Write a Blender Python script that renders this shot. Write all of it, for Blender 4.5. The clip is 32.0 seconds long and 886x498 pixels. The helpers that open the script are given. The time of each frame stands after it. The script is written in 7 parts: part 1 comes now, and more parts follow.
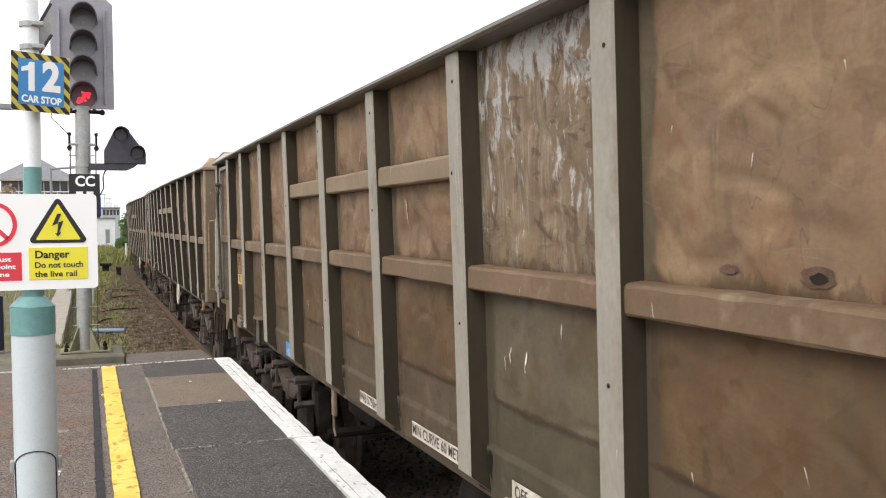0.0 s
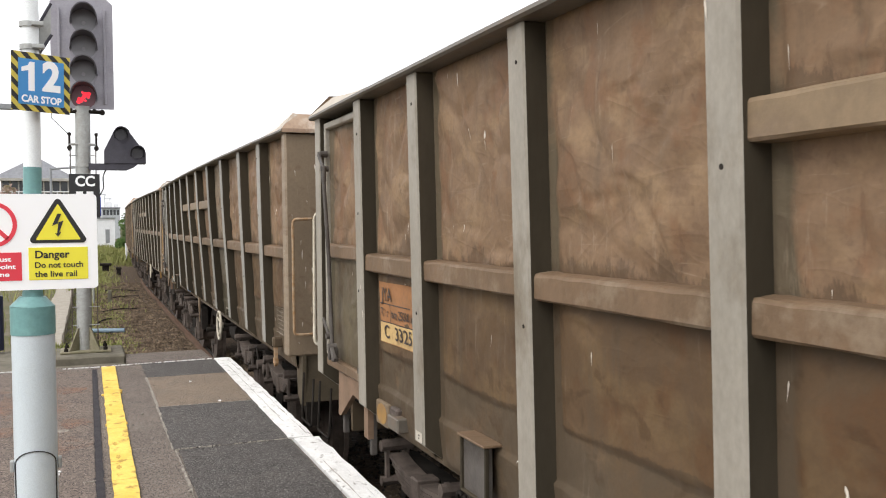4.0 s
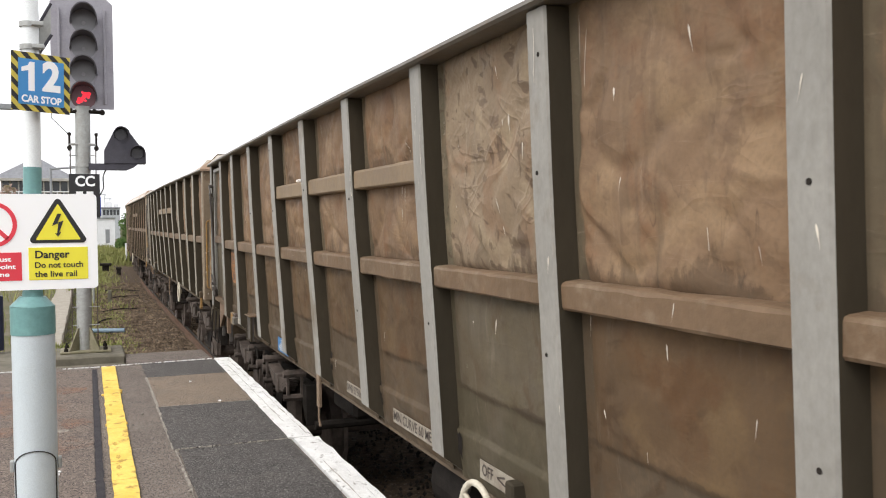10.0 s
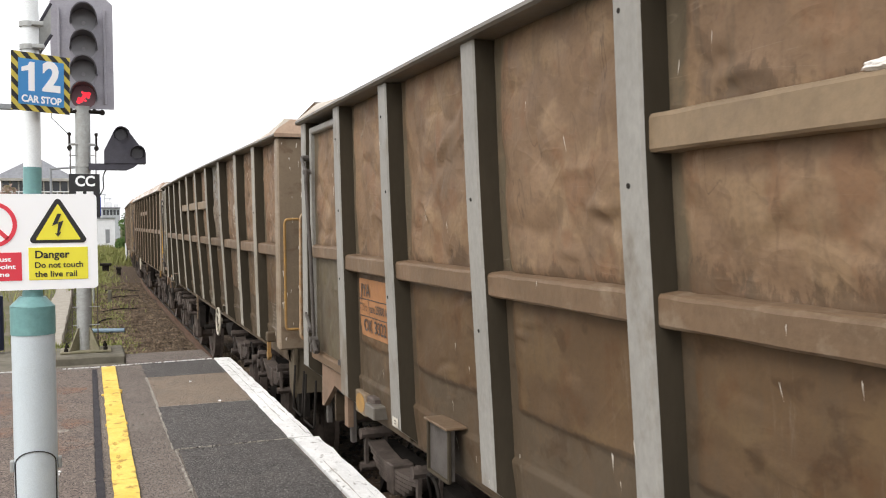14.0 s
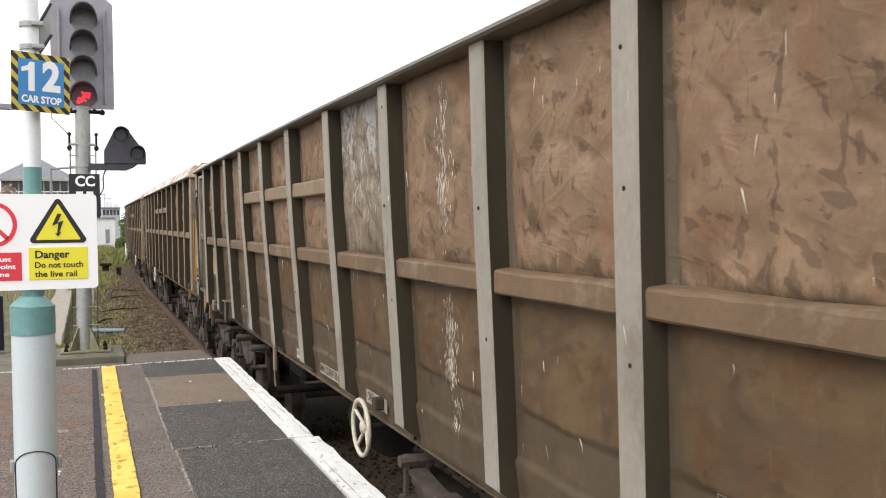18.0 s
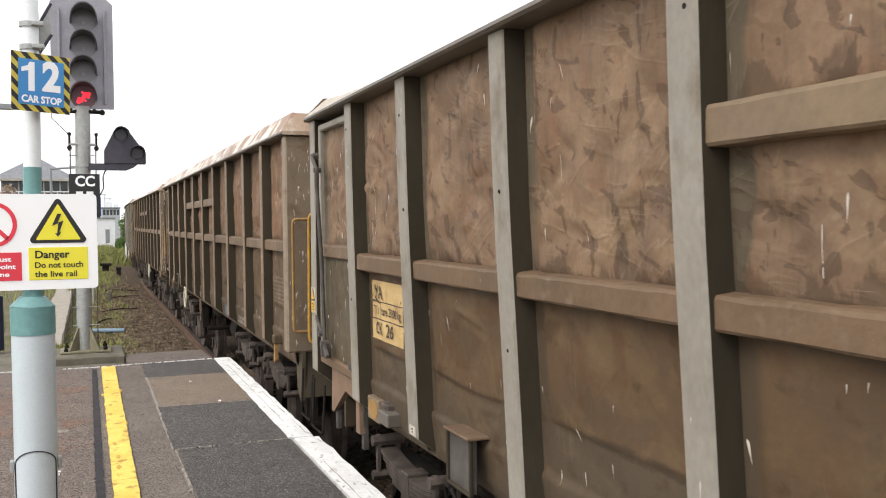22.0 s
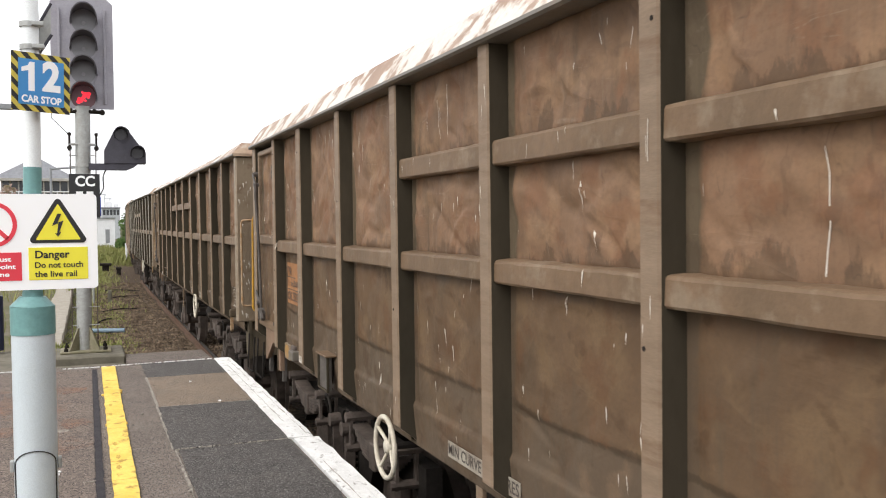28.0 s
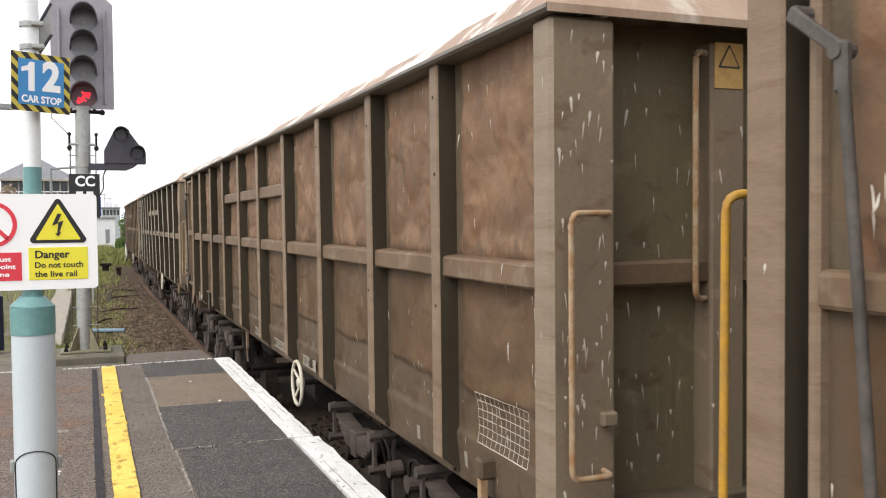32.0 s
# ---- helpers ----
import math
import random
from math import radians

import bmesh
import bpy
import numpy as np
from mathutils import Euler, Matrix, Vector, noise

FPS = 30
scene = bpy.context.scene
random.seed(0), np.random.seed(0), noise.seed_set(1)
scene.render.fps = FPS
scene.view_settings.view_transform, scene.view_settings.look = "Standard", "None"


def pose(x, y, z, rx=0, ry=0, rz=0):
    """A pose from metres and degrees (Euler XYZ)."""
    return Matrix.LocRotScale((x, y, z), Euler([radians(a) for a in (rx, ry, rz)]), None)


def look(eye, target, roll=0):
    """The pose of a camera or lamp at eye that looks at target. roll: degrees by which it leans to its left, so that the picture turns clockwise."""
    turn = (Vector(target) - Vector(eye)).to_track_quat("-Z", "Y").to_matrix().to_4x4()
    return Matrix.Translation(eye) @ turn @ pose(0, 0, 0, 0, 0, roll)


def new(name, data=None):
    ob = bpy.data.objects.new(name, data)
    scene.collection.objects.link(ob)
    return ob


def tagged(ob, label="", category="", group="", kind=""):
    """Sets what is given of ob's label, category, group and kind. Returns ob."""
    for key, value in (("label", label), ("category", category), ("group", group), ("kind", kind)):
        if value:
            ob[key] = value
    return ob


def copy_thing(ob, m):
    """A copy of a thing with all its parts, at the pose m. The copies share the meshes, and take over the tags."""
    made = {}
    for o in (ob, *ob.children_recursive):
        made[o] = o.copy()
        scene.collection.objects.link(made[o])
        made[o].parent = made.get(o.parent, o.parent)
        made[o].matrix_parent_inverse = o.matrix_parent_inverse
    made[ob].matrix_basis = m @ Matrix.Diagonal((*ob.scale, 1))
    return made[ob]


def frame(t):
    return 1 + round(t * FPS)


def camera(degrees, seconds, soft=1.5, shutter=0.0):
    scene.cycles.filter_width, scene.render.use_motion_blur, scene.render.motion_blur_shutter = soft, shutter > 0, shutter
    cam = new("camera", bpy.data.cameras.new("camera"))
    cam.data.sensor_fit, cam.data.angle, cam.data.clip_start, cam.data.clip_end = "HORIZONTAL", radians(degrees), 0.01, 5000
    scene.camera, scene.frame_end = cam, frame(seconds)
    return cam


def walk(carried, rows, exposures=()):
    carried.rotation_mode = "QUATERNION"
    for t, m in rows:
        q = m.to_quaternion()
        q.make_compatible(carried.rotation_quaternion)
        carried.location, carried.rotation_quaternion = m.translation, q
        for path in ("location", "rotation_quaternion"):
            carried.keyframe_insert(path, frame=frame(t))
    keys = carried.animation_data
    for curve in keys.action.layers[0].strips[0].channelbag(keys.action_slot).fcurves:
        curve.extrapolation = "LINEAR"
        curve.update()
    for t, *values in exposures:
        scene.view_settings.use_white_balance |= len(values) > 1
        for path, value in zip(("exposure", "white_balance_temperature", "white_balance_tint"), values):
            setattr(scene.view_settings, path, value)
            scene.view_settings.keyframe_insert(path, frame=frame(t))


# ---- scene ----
from mathutils.bvhtree import BVHTree

# ---- camera ----
CAM_H = 1.41          # eye above the platform
RAIL_Z = -0.99        # top of rail below the platform
TRACK_X = 2.823       # centre line of the near track
cam = camera(52.8, 32.0, soft=1.1, shutter=0.1)
HEAD, PITCH = radians(21.715), radians(-1.837)
EYE = Vector((0, 0, CAM_H))
AIM = EYE + Vector((math.sin(HEAD) * math.cos(PITCH), math.cos(HEAD) * math.cos(PITCH), math.sin(PITCH)))
STAND = look(EYE, AIM, -0.516)
walk(cam, [(0, STAND), (32, STAND)])

# ---- light: a bright overcast sky ----
scene.view_settings.exposure = 0.48
world = bpy.data.worlds.new("overcast_sky")
scene.world = world
world.use_nodes = True
wn, wl = world.node_tree.nodes, world.node_tree.links
sky = wn.new("ShaderNodeTexSky")
sky.sky_type, sky.sun_disc = "NISHITA", False
sky.sun_elevation, sky.sun_rotation = radians(47), radians(-114)
sky.air_density, sky.dust_density = 1.0, 3.0
grey = wn.new("ShaderNodeHueSaturation")
grey.inputs["Saturation"].default_value = 0.12
wl.new(sky.outputs[0], grey.inputs["Color"])
cloud = wn.new("ShaderNodeMix")
cloud.data_type = "RGBA"
cloud.inputs[0].default_value = 0.72
cloud.inputs[7].default_value = (9.6, 9.6, 9.9, 1)
wl.new(grey.outputs[0], cloud.inputs[6])
wl.new(cloud.outputs[2], wn["Background"].inputs["Color"])
wn["Background"].inputs["Strength"].default_value = 0.12
sun = new("sun", bpy.data.lights.new("sun", "SUN"))
sun.data.energy, sun.data.angle, sun.data.color = 1.5, radians(35), (1.0, 0.97, 0.93)
sun.matrix_world = look((-18, -8, 21), (0, 0, 0))


# ---- materials ----
def mat(name, c1, c2, scale=6.0, rough=0.8, metal=0.0, bump=0.2, fine=60.0, c3=None, scale3=1.5, cut3=(0.55, 0.7), stretch=(1, 1, 1), shift=True, chips=None, chip_scale=90.0, spec=0.15):
    """Two tones by coarse noise, a third in patches, fine grain and relief."""
    m = bpy.data.materials.new(name)
    m.use_nodes = True
    n, l = m.node_tree.nodes, m.node_tree.links
    b = n["Principled BSDF"]
    tc = n.new("ShaderNodeTexCoord")
    vec = tc.outputs["Object"]
    mp = n.new("ShaderNodeMapping")
    mp.inputs["Scale"].default_value = stretch
    l.new(vec, mp.inputs["Vector"])
    if shift:
        oi = n.new("ShaderNodeObjectInfo")
        mul = n.new("ShaderNodeMath")
        mul.operation = "MULTIPLY"
        mul.inputs[1].default_value = 37.0
        l.new(oi.outputs["Random"], mul.inputs[0])
        l.new(mul.outputs[0], mp.inputs["Location"])

    def noise_tex(s, detail=6.0, r=0.6):
        t = n.new("ShaderNodeTexNoise")
        t.inputs["Scale"].default_value, t.inputs["Detail"].default_value, t.inputs["Roughness"].default_value = s, detail, r
        l.new(mp.outputs[0], t.inputs["Vector"])
        return t.outputs["Fac"]

    def ramp(fac, lo, hi):
        t = n.new("ShaderNodeMapRange")
        t.inputs["From Min"].default_value, t.inputs["From Max"].default_value = lo, hi
        l.new(fac, t.inputs["Value"])
        return t.outputs["Result"]

    def mix(fac, a, c):
        t = n.new("ShaderNodeMix")
        t.data_type = "RGBA"
        l.new(fac, t.inputs[0])
        for sock, v in ((6, a), (7, c)):
            if isinstance(v, tuple):
                t.inputs[sock].default_value = (*v, 1)
            else:
                l.new(v, t.inputs[sock])
        return t.outputs[2]

    col = mix(ramp(noise_tex(scale), 0.35, 0.65), c1, c2)
    if c3:
        col = mix(ramp(noise_tex(scale3, 8, 0.65), *cut3), col, c3)
    if chips:
        vo = n.new("ShaderNodeTexVoronoi")
        vo.inputs["Scale"].default_value = chip_scale
        l.new(mp.outputs[0], vo.inputs["Vector"])
        sep = n.new("ShaderNodeSeparateColor")
        l.new(vo.outputs["Color"], sep.inputs[0])
        col = mix(ramp(sep.outputs[0], 0.70, 0.98), col, chips)
        col = mix(ramp(sep.outputs[1], 0.72, 0.95), col, (0.02, 0.019, 0.018))
    grain = noise_tex(fine, 3)
    dark = n.new("ShaderNodeMix")
    dark.data_type, dark.blend_type = "RGBA", "MULTIPLY"
    dark.inputs[0].default_value = 1.0
    l.new(col, dark.inputs[6])
    sh = n.new("ShaderNodeMapRange")
    sh.inputs["To Min"].default_value, sh.inputs["To Max"].default_value = 0.78, 1.22
    l.new(grain, sh.inputs["Value"])
    l.new(sh.outputs[0], dark.inputs[7])
    l.new(dark.outputs[2], b.inputs["Base Color"])
    b.inputs["Metallic"].default_value = metal
    b.inputs["Specular IOR Level"].default_value = spec
    rr = n.new("ShaderNodeMapRange")
    rr.inputs["To Min"].default_value, rr.inputs["To Max"].default_value = rough - 0.12, min(1.0, rough + 0.12)
    l.new(grain, rr.inputs["Value"])
    l.new(rr.outputs[0], b.inputs["Roughness"])
    if bump:
        bp = n.new("ShaderNodeBump")
        bp.inputs["Strength"].default_value, bp.inputs["Distance"].default_value = bump, 0.01
        l.new(grain, bp.inputs["Height"])
        l.new(bp.outputs[0], b.inputs["Normal"])
    return m


def plain(name, c, rough=0.6, metal=0.0, emit=0.0):
    m = bpy.data.materials.new(name)
    m.use_nodes = True
    b = m.node_tree.nodes["Principled BSDF"]
    b.inputs["Base Color"].default_value, b.inputs["Roughness"].default_value, b.inputs["Metallic"].default_value = (*c, 1), rough, metal
    if emit:
        b.inputs["Emission Color"].default_value, b.inputs["Emission Strength"].default_value = (*c, 1), emit
    return m




def worn_sheet(name, brown, brown2, olive, pale, scraped=0.0, calm=False, folds=0.17):
    """Dented side sheet: rubbed brown where it bellies out, olive paint left elsewhere, stains, runs and scratches."""
    m = bpy.data.materials.new(name)
    m.use_nodes = True
    n, l = m.node_tree.nodes, m.node_tree.links
    b = n["Principled BSDF"]
    tc, oi = n.new("ShaderNodeTexCoord"), n.new("ShaderNodeObjectInfo")
    mul = n.new("ShaderNodeMath")
    mul.operation = "MULTIPLY"
    mul.inputs[1].default_value = 53.0
    l.new(oi.outputs["Random"], mul.inputs[0])

    def field(s, stretch=(1, 1, 1), detail=5.0, rough=0.6, warp=0.0, tilt=0.0):
        mp = n.new("ShaderNodeMapping")
        mp.vector_type = "TEXTURE"
        mp.inputs["Rotation"].default_value = (radians(tilt), 0, 0)
        mp.inputs["Scale"].default_value = [1 / q for q in stretch]
        l.new(tc.outputs["Object"], mp.inputs["Vector"])
        l.new(mul.outputs[0], mp.inputs["Location"])
        t = n.new("ShaderNodeTexNoise")
        t.inputs["Scale"].default_value, t.inputs["Detail"].default_value, t.inputs["Roughness"].default_value, t.inputs["Distortion"].default_value = s, detail, rough, warp
        l.new(mp.outputs[0], t.inputs["Vector"])
        return t.outputs["Fac"]

    def ramp(fac, lo, hi, a=0.0, c=1.0):
        t = n.new("ShaderNodeMapRange")
        t.inputs["From Min"].default_value, t.inputs["From Max"].default_value = lo, hi
        t.inputs["To Min"].default_value, t.inputs["To Max"].default_value = a, c
        l.new(fac, t.inputs["Value"])
        return t.outputs["Result"]

    def mix(fac, a, c, blend="MIX"):
        t = n.new("ShaderNodeMix")
        t.data_type, t.blend_type = "RGBA", blend
        l.new(fac, t.inputs[0])
        for sock, v in ((6, a), (7, c)):
            if isinstance(v, tuple):
                t.inputs[sock].default_value = (*v, 1)
            else:
                l.new(v, t.inputs[sock])
        return t.outputs[2]

    def line(fac, width, strength):
        """A thin wandering line where the field crosses one half."""
        d = n.new("ShaderNodeMath")
        d.operation = "SUBTRACT"
        d.inputs[1].default_value = 0.5
        l.new(fac, d.inputs[0])
        a = n.new("ShaderNodeMath")
        a.operation = "ABSOLUTE"
        l.new(d.outputs[0], a.inputs[0])
        return ramp(a.outputs[0], 0.0, width, strength, 0.0)

    def times(a, c):
        t = n.new("ShaderNodeMath")
        t.operation = "MULTIPLY"
        l.new(a, t.inputs[0])
        l.new(c, t.inputs[1])
        return t.outputs[0]

    def plus(a, c):
        t = n.new("ShaderNodeMath")
        t.operation = "ADD"
        l.new(a, t.inputs[0])
        l.new(c, t.inputs[1])
        return t.outputs[0]

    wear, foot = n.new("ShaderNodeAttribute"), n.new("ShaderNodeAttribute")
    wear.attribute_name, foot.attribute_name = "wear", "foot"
    col = mix(ramp(field(2.2), 0.36, 0.64), brown, brown2)
    col = mix(ramp(field(7.0, (1, 0.6, 1.5), 6, 0.7), 0.46, 0.70, 0.0, 0.5), col, brown2)
    # golden dust and redder primer showing in patches
    col = mix(ramp(field(4.2, (1, 0.8, 1.1), 4, 0.6), 0.50, 0.62, 0.0, 0.6), col, tuple(min(1.0, c * k) for c, k in zip(brown, (1.22, 1.27, 1.22))))
    col = mix(ramp(field(5.1, (1, 1.0, 0.8), 4, 0.6), 0.53, 0.63, 0.0, 0.6), col, tuple(c * k for c, k in zip(brown, (0.82, 0.68, 0.62))))
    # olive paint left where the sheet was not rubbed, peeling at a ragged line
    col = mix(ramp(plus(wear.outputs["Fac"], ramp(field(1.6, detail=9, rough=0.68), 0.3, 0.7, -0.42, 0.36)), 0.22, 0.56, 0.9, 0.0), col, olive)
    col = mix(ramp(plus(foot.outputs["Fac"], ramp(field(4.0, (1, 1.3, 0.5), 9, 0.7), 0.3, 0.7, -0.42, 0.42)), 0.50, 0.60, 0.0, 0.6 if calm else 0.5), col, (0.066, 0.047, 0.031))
    # upright runs of grime, pale scoured streaks
    col = mix(times(ramp(field(9.0, (1, 1.6, 0.14), 4, 0.6), 0.52, 0.72, 0.0, 0.55), ramp(field(1.1), 0.42, 0.58)), col, (0.085, 0.068, 0.048))
    col = mix(times(ramp(field(24.0, (1, 1.0, 0.09), 7, 0.8), 0.48 if scraped else 0.55, 0.66, 0.0, 0.6 if scraped else 0.35), ramp(field(1.5), 0.32 if scraped else 0.5, 0.62)), col, pale)
    if scraped:
        # bare pale metal in ragged upright patches, most of it high on the sheet
        xyz = n.new("ShaderNodeSeparateXYZ")
        l.new(tc.outputs["Object"], xyz.inputs[0])
        high = plus(ramp(xyz.outputs[2], 2.25, 3.05, -0.18 + 0.07 * scraped, 0.005 + 0.07 * scraped), ramp(field(2.4, detail=3), 0.3, 0.7, -0.07, 0.07))
        col = mix(ramp(plus(high, field(15.0, (1, 1.0, 0.34), 8, 0.76)), 0.50, 0.55, 0.0, 0.85), col, (0.40, 0.392, 0.375))
    if not calm:
        # chipped flakes, sharp-edged, and wavering scratches along the sheet
        col = mix(ramp(field(7.5, (1, 1.7, 0.8), 4, 0.5, 0.5), 0.612, 0.635, 0.0, 0.55 if folds > 0.15 else 0.22), col, (0.075, 0.049, 0.034))
        col = mix(ramp(field(8.0, (1, 0.9, 2.0), 4, 0.5, 0.5, 25), 0.61, 0.635, 0.0, 0.55 if folds > 0.15 else 0.18), col, (0.085, 0.055, 0.038))
        col = mix(times(line(field(2.6, (1, 0.22, 2.4), 1, 0.5, 0.12), 0.005, 0.28), ramp(field(3.1, detail=7, rough=0.75), 0.52, 0.62)), col, pale)
        col = mix(times(line(field(3.0, (1, 0.30, 3.0), 1, 0.5, 0.1), 0.005, 0.22), ramp(field(4.0, (1, 1, 1.4), 7, 0.75), 0.52, 0.64)), col, pale)
        col = mix(times(line(field(2.4, (1, 1.8, 0.5), 3, 0.5, 0.3), 0.004, 0.55), ramp(field(2.9), 0.50, 0.60)), col, (0.06, 0.045, 0.035))
    else:
        # soft dark smudges where hands, chains and stones have rubbed
        col = mix(ramp(field(5.0, (1, 1.2, 1.5), 4, 0.55, 0.4), 0.585, 0.66, 0.0, 0.5), col, tuple(c * k for c, k in zip(brown2, (0.62, 0.55, 0.5))))
        col = mix(times(ramp(field(3.4, (1, 1.0, 1.3), 5, 0.6, 0.3), 0.57, 0.66, 0.0, 0.45), ramp(field(11.0, detail=4), 0.4, 0.6)), col, tuple(min(1.0, c * k) for c, k in zip(brown, (1.45, 1.5, 1.6))))
    if not calm and not scraped and folds > 0.15:
        # pale lines on some wrinkles: a highlight of the folds put into the colour
        for tilt, s in ((28, 2.6), (-38, 2.2)):
            col = mix(times(line(field(s, (1, 0.55, 1.7), 3, 0.5, 0.35, tilt), 0.006, 0.2), ramp(field(2.7 if tilt > 0 else 2.1, detail=4), 0.50, 0.60)), col, pale)
    grain = field(70.0, (1, 1, 1), 3, 0.6)
    l.new(mix(ramp(grain, 0.45, 0.75, 0.0, 0.22), col, (0.075, 0.058, 0.045)), b.inputs["Base Color"])
    l.new(ramp(field(7.0), 0.3, 0.7, 0.42, 0.68), b.inputs["Roughness"])
    b.inputs["Specular IOR Level"].default_value = 0.1
    # crumpled by loading: sharp wrinkles, broad creases, then fine ripple
    ridge = None
    for tilt, s, keep in ((28, 2.6, 2.7), (-38, 2.2, 2.1), (8, 3.4, 3.1)):
        one = times(line(field(s, (1, 0.55, 1.7), 3, 0.5, 0.35, tilt), 0.035, 1.0), ramp(field(keep, detail=4), 0.46, 0.58))
        ridge = one if ridge is None else plus(ridge, one)
    fold = n.new("ShaderNodeBump")
    fold.inputs["Strength"].default_value, fold.inputs["Distance"].default_value = 0.06 if calm else folds, 0.012
    l.new(ridge, fold.inputs["Height"])
    crease = n.new("ShaderNodeTexNoise")
    crease.noise_type = "RIDGED_MULTIFRACTAL"
    crease.inputs["Scale"].default_value, crease.inputs["Detail"].default_value, crease.inputs["Distortion"].default_value = 3.2, 3.0, 0.5
    off = n.new("ShaderNodeMapping")
    off.inputs["Scale"].default_value = (1, 1, 0.8)
    l.new(tc.outputs["Object"], off.inputs["Vector"])
    l.new(mul.outputs[0], off.inputs["Location"])
    l.new(off.outputs[0], crease.inputs["Vector"])
    big = n.new("ShaderNodeBump")
    big.inputs["Strength"].default_value, big.inputs["Distance"].default_value = 0.12 if calm else 0.28, 0.02
    l.new(crease.outputs["Fac"], big.inputs["Height"])
    l.new(fold.outputs[0], big.inputs["Normal"])
    small = n.new("ShaderNodeBump")
    small.inputs["Strength"].default_value, small.inputs["Distance"].default_value = 0.3, 0.008
    l.new(field(13.0, (1, 0.9, 1.1), 4, 0.55, 0.2), small.inputs["Height"])
    l.new(big.outputs[0], small.inputs["Normal"])
    l.new(small.outputs[0], b.inputs["Normal"])
    return m


STEEL_PANEL = worn_sheet("dusty_brown_steel", (0.250, 0.162, 0.102), (0.182, 0.120, 0.078), (0.115, 0.096, 0.066), (0.43, 0.35, 0.275))
STEEL_SCRAPED = worn_sheet("scraped_pale_steel", (0.22, 0.168, 0.122), (0.17, 0.134, 0.098), (0.14, 0.125, 0.092), (0.46, 0.425, 0.37), 1.0)
STEEL_SCUFFED = worn_sheet("scuffed_olive_steel", (0.20, 0.138, 0.088), (0.155, 0.110, 0.074), (0.125, 0.104, 0.070), (0.40, 0.35, 0.28), 0.45)
# lower sheets: olive dirt, darkened further to follow light fading downwards
STEEL_LOWER = worn_sheet("dusty_olive_brown_steel", (0.126, 0.080, 0.044), (0.096, 0.063, 0.038), (0.093, 0.070, 0.047), (0.25, 0.21, 0.16), calm=True)
PANEL_TAN = worn_sheet("dusty_tan_brown_steel", (0.238, 0.155, 0.095), (0.176, 0.115, 0.072), (0.112, 0.092, 0.062), (0.42, 0.34, 0.255), folds=0.13)
PANEL_RED = worn_sheet("dusty_red_brown_steel", (0.235, 0.141, 0.086), (0.170, 0.106, 0.066), (0.108, 0.086, 0.057), (0.40, 0.325, 0.25), folds=0.09)
LOWER_BROWN = worn_sheet("dusty_lower_brown_steel", (0.140, 0.088, 0.051), (0.106, 0.069, 0.042), (0.108, 0.079, 0.054), (0.26, 0.21, 0.155), calm=True)
PANEL_PALE = worn_sheet("dusty_pale_tan_steel", (0.285, 0.215, 0.148), (0.215, 0.160, 0.108), (0.125, 0.108, 0.074), (0.45, 0.38, 0.29), folds=0.3)
LOWER_GREY = worn_sheet("dusty_grey_green_steel", (0.110, 0.087, 0.055), (0.118, 0.098, 0.071), (0.076, 0.064, 0.041), (0.25, 0.21, 0.16), calm=True)
STEEL_END = worn_sheet("brown_end_steel", (0.27, 0.19, 0.128), (0.215, 0.152, 0.102), (0.21, 0.162, 0.112), (0.42, 0.34, 0.265), calm=True)
# flank brown is darkened beyond its grime, for shade beside the posts
STEEL_FLANK = mat("grimy_shaded_brown_steel", (0.066, 0.054, 0.038), (0.045, 0.038, 0.027), 2.5, 0.75, bump=0.1, fine=40, stretch=(1, 1, 0.35), spec=0.05)


def post_steel(name, c1, c2, c3, brushed=False):
    return mat(name, c1, c2, 3.0, 0.45, bump=0.08, fine=45, c3=c3, scale3=2.6, cut3=(0.54, 0.68), stretch=(1, 0.7, 5) if brushed else (1, 1, 0.6), spec=0.12)


STEEL_POST = post_steel("worn_grey_olive_steel", (0.318, 0.292, 0.248), (0.264, 0.240, 0.200), (0.19, 0.158, 0.118))
POST_GREY = post_steel("worn_tan_grey_steel", (0.312, 0.300, 0.274), (0.260, 0.248, 0.224), (0.19, 0.160, 0.126))
POST_BROWN = post_steel("worn_tan_brown_steel", (0.250, 0.183, 0.128), (0.200, 0.144, 0.099), (0.175, 0.114, 0.073), True)
COLUMN_TAN = post_steel("worn_tan_column_steel", (0.285, 0.228, 0.168), (0.235, 0.183, 0.132), (0.20, 0.142, 0.096), True)
STEEL_RIB = mat("dusty_rib_steel", (0.180, 0.118, 0.073), (0.138, 0.094, 0.059), 3.0, 0.5, bump=0.2, fine=30, c3=(0.215, 0.160, 0.110), scale3=5.0, cut3=(0.54, 0.66))
RIB_PALE = mat("dusty_pale_rib_steel", (0.250, 0.182, 0.115), (0.195, 0.142, 0.090), 3.0, 0.5, bump=0.15, fine=30, c3=(0.20, 0.145, 0.098), scale3=3.0, cut3=(0.52, 0.66))
LIP_STEEL = mat("worn_grey_lip_steel", (0.150, 0.134, 0.112), (0.115, 0.100, 0.082), 3.0, 0.42, bump=0.1, fine=30, c3=(0.17, 0.13, 0.095), scale3=3.0, spec=0.3)
TORN_RUST = mat("torn_rust", (0.135, 0.082, 0.055), (0.085, 0.054, 0.038), 25, 0.8, bump=0.4)
LOCK_STEEL = mat("dull_lock_steel", (0.115, 0.103, 0.093), (0.072, 0.063, 0.056), 10, 0.45, bump=0.15)
STEEL_CAP = mat("pale_weathered_cap_steel", (0.47, 0.42, 0.355), (0.40, 0.345, 0.28), 2.5, 0.5, bump=0.06, fine=40, c3=(0.30, 0.20, 0.14), scale3=1.6, cut3=(0.56, 0.66))
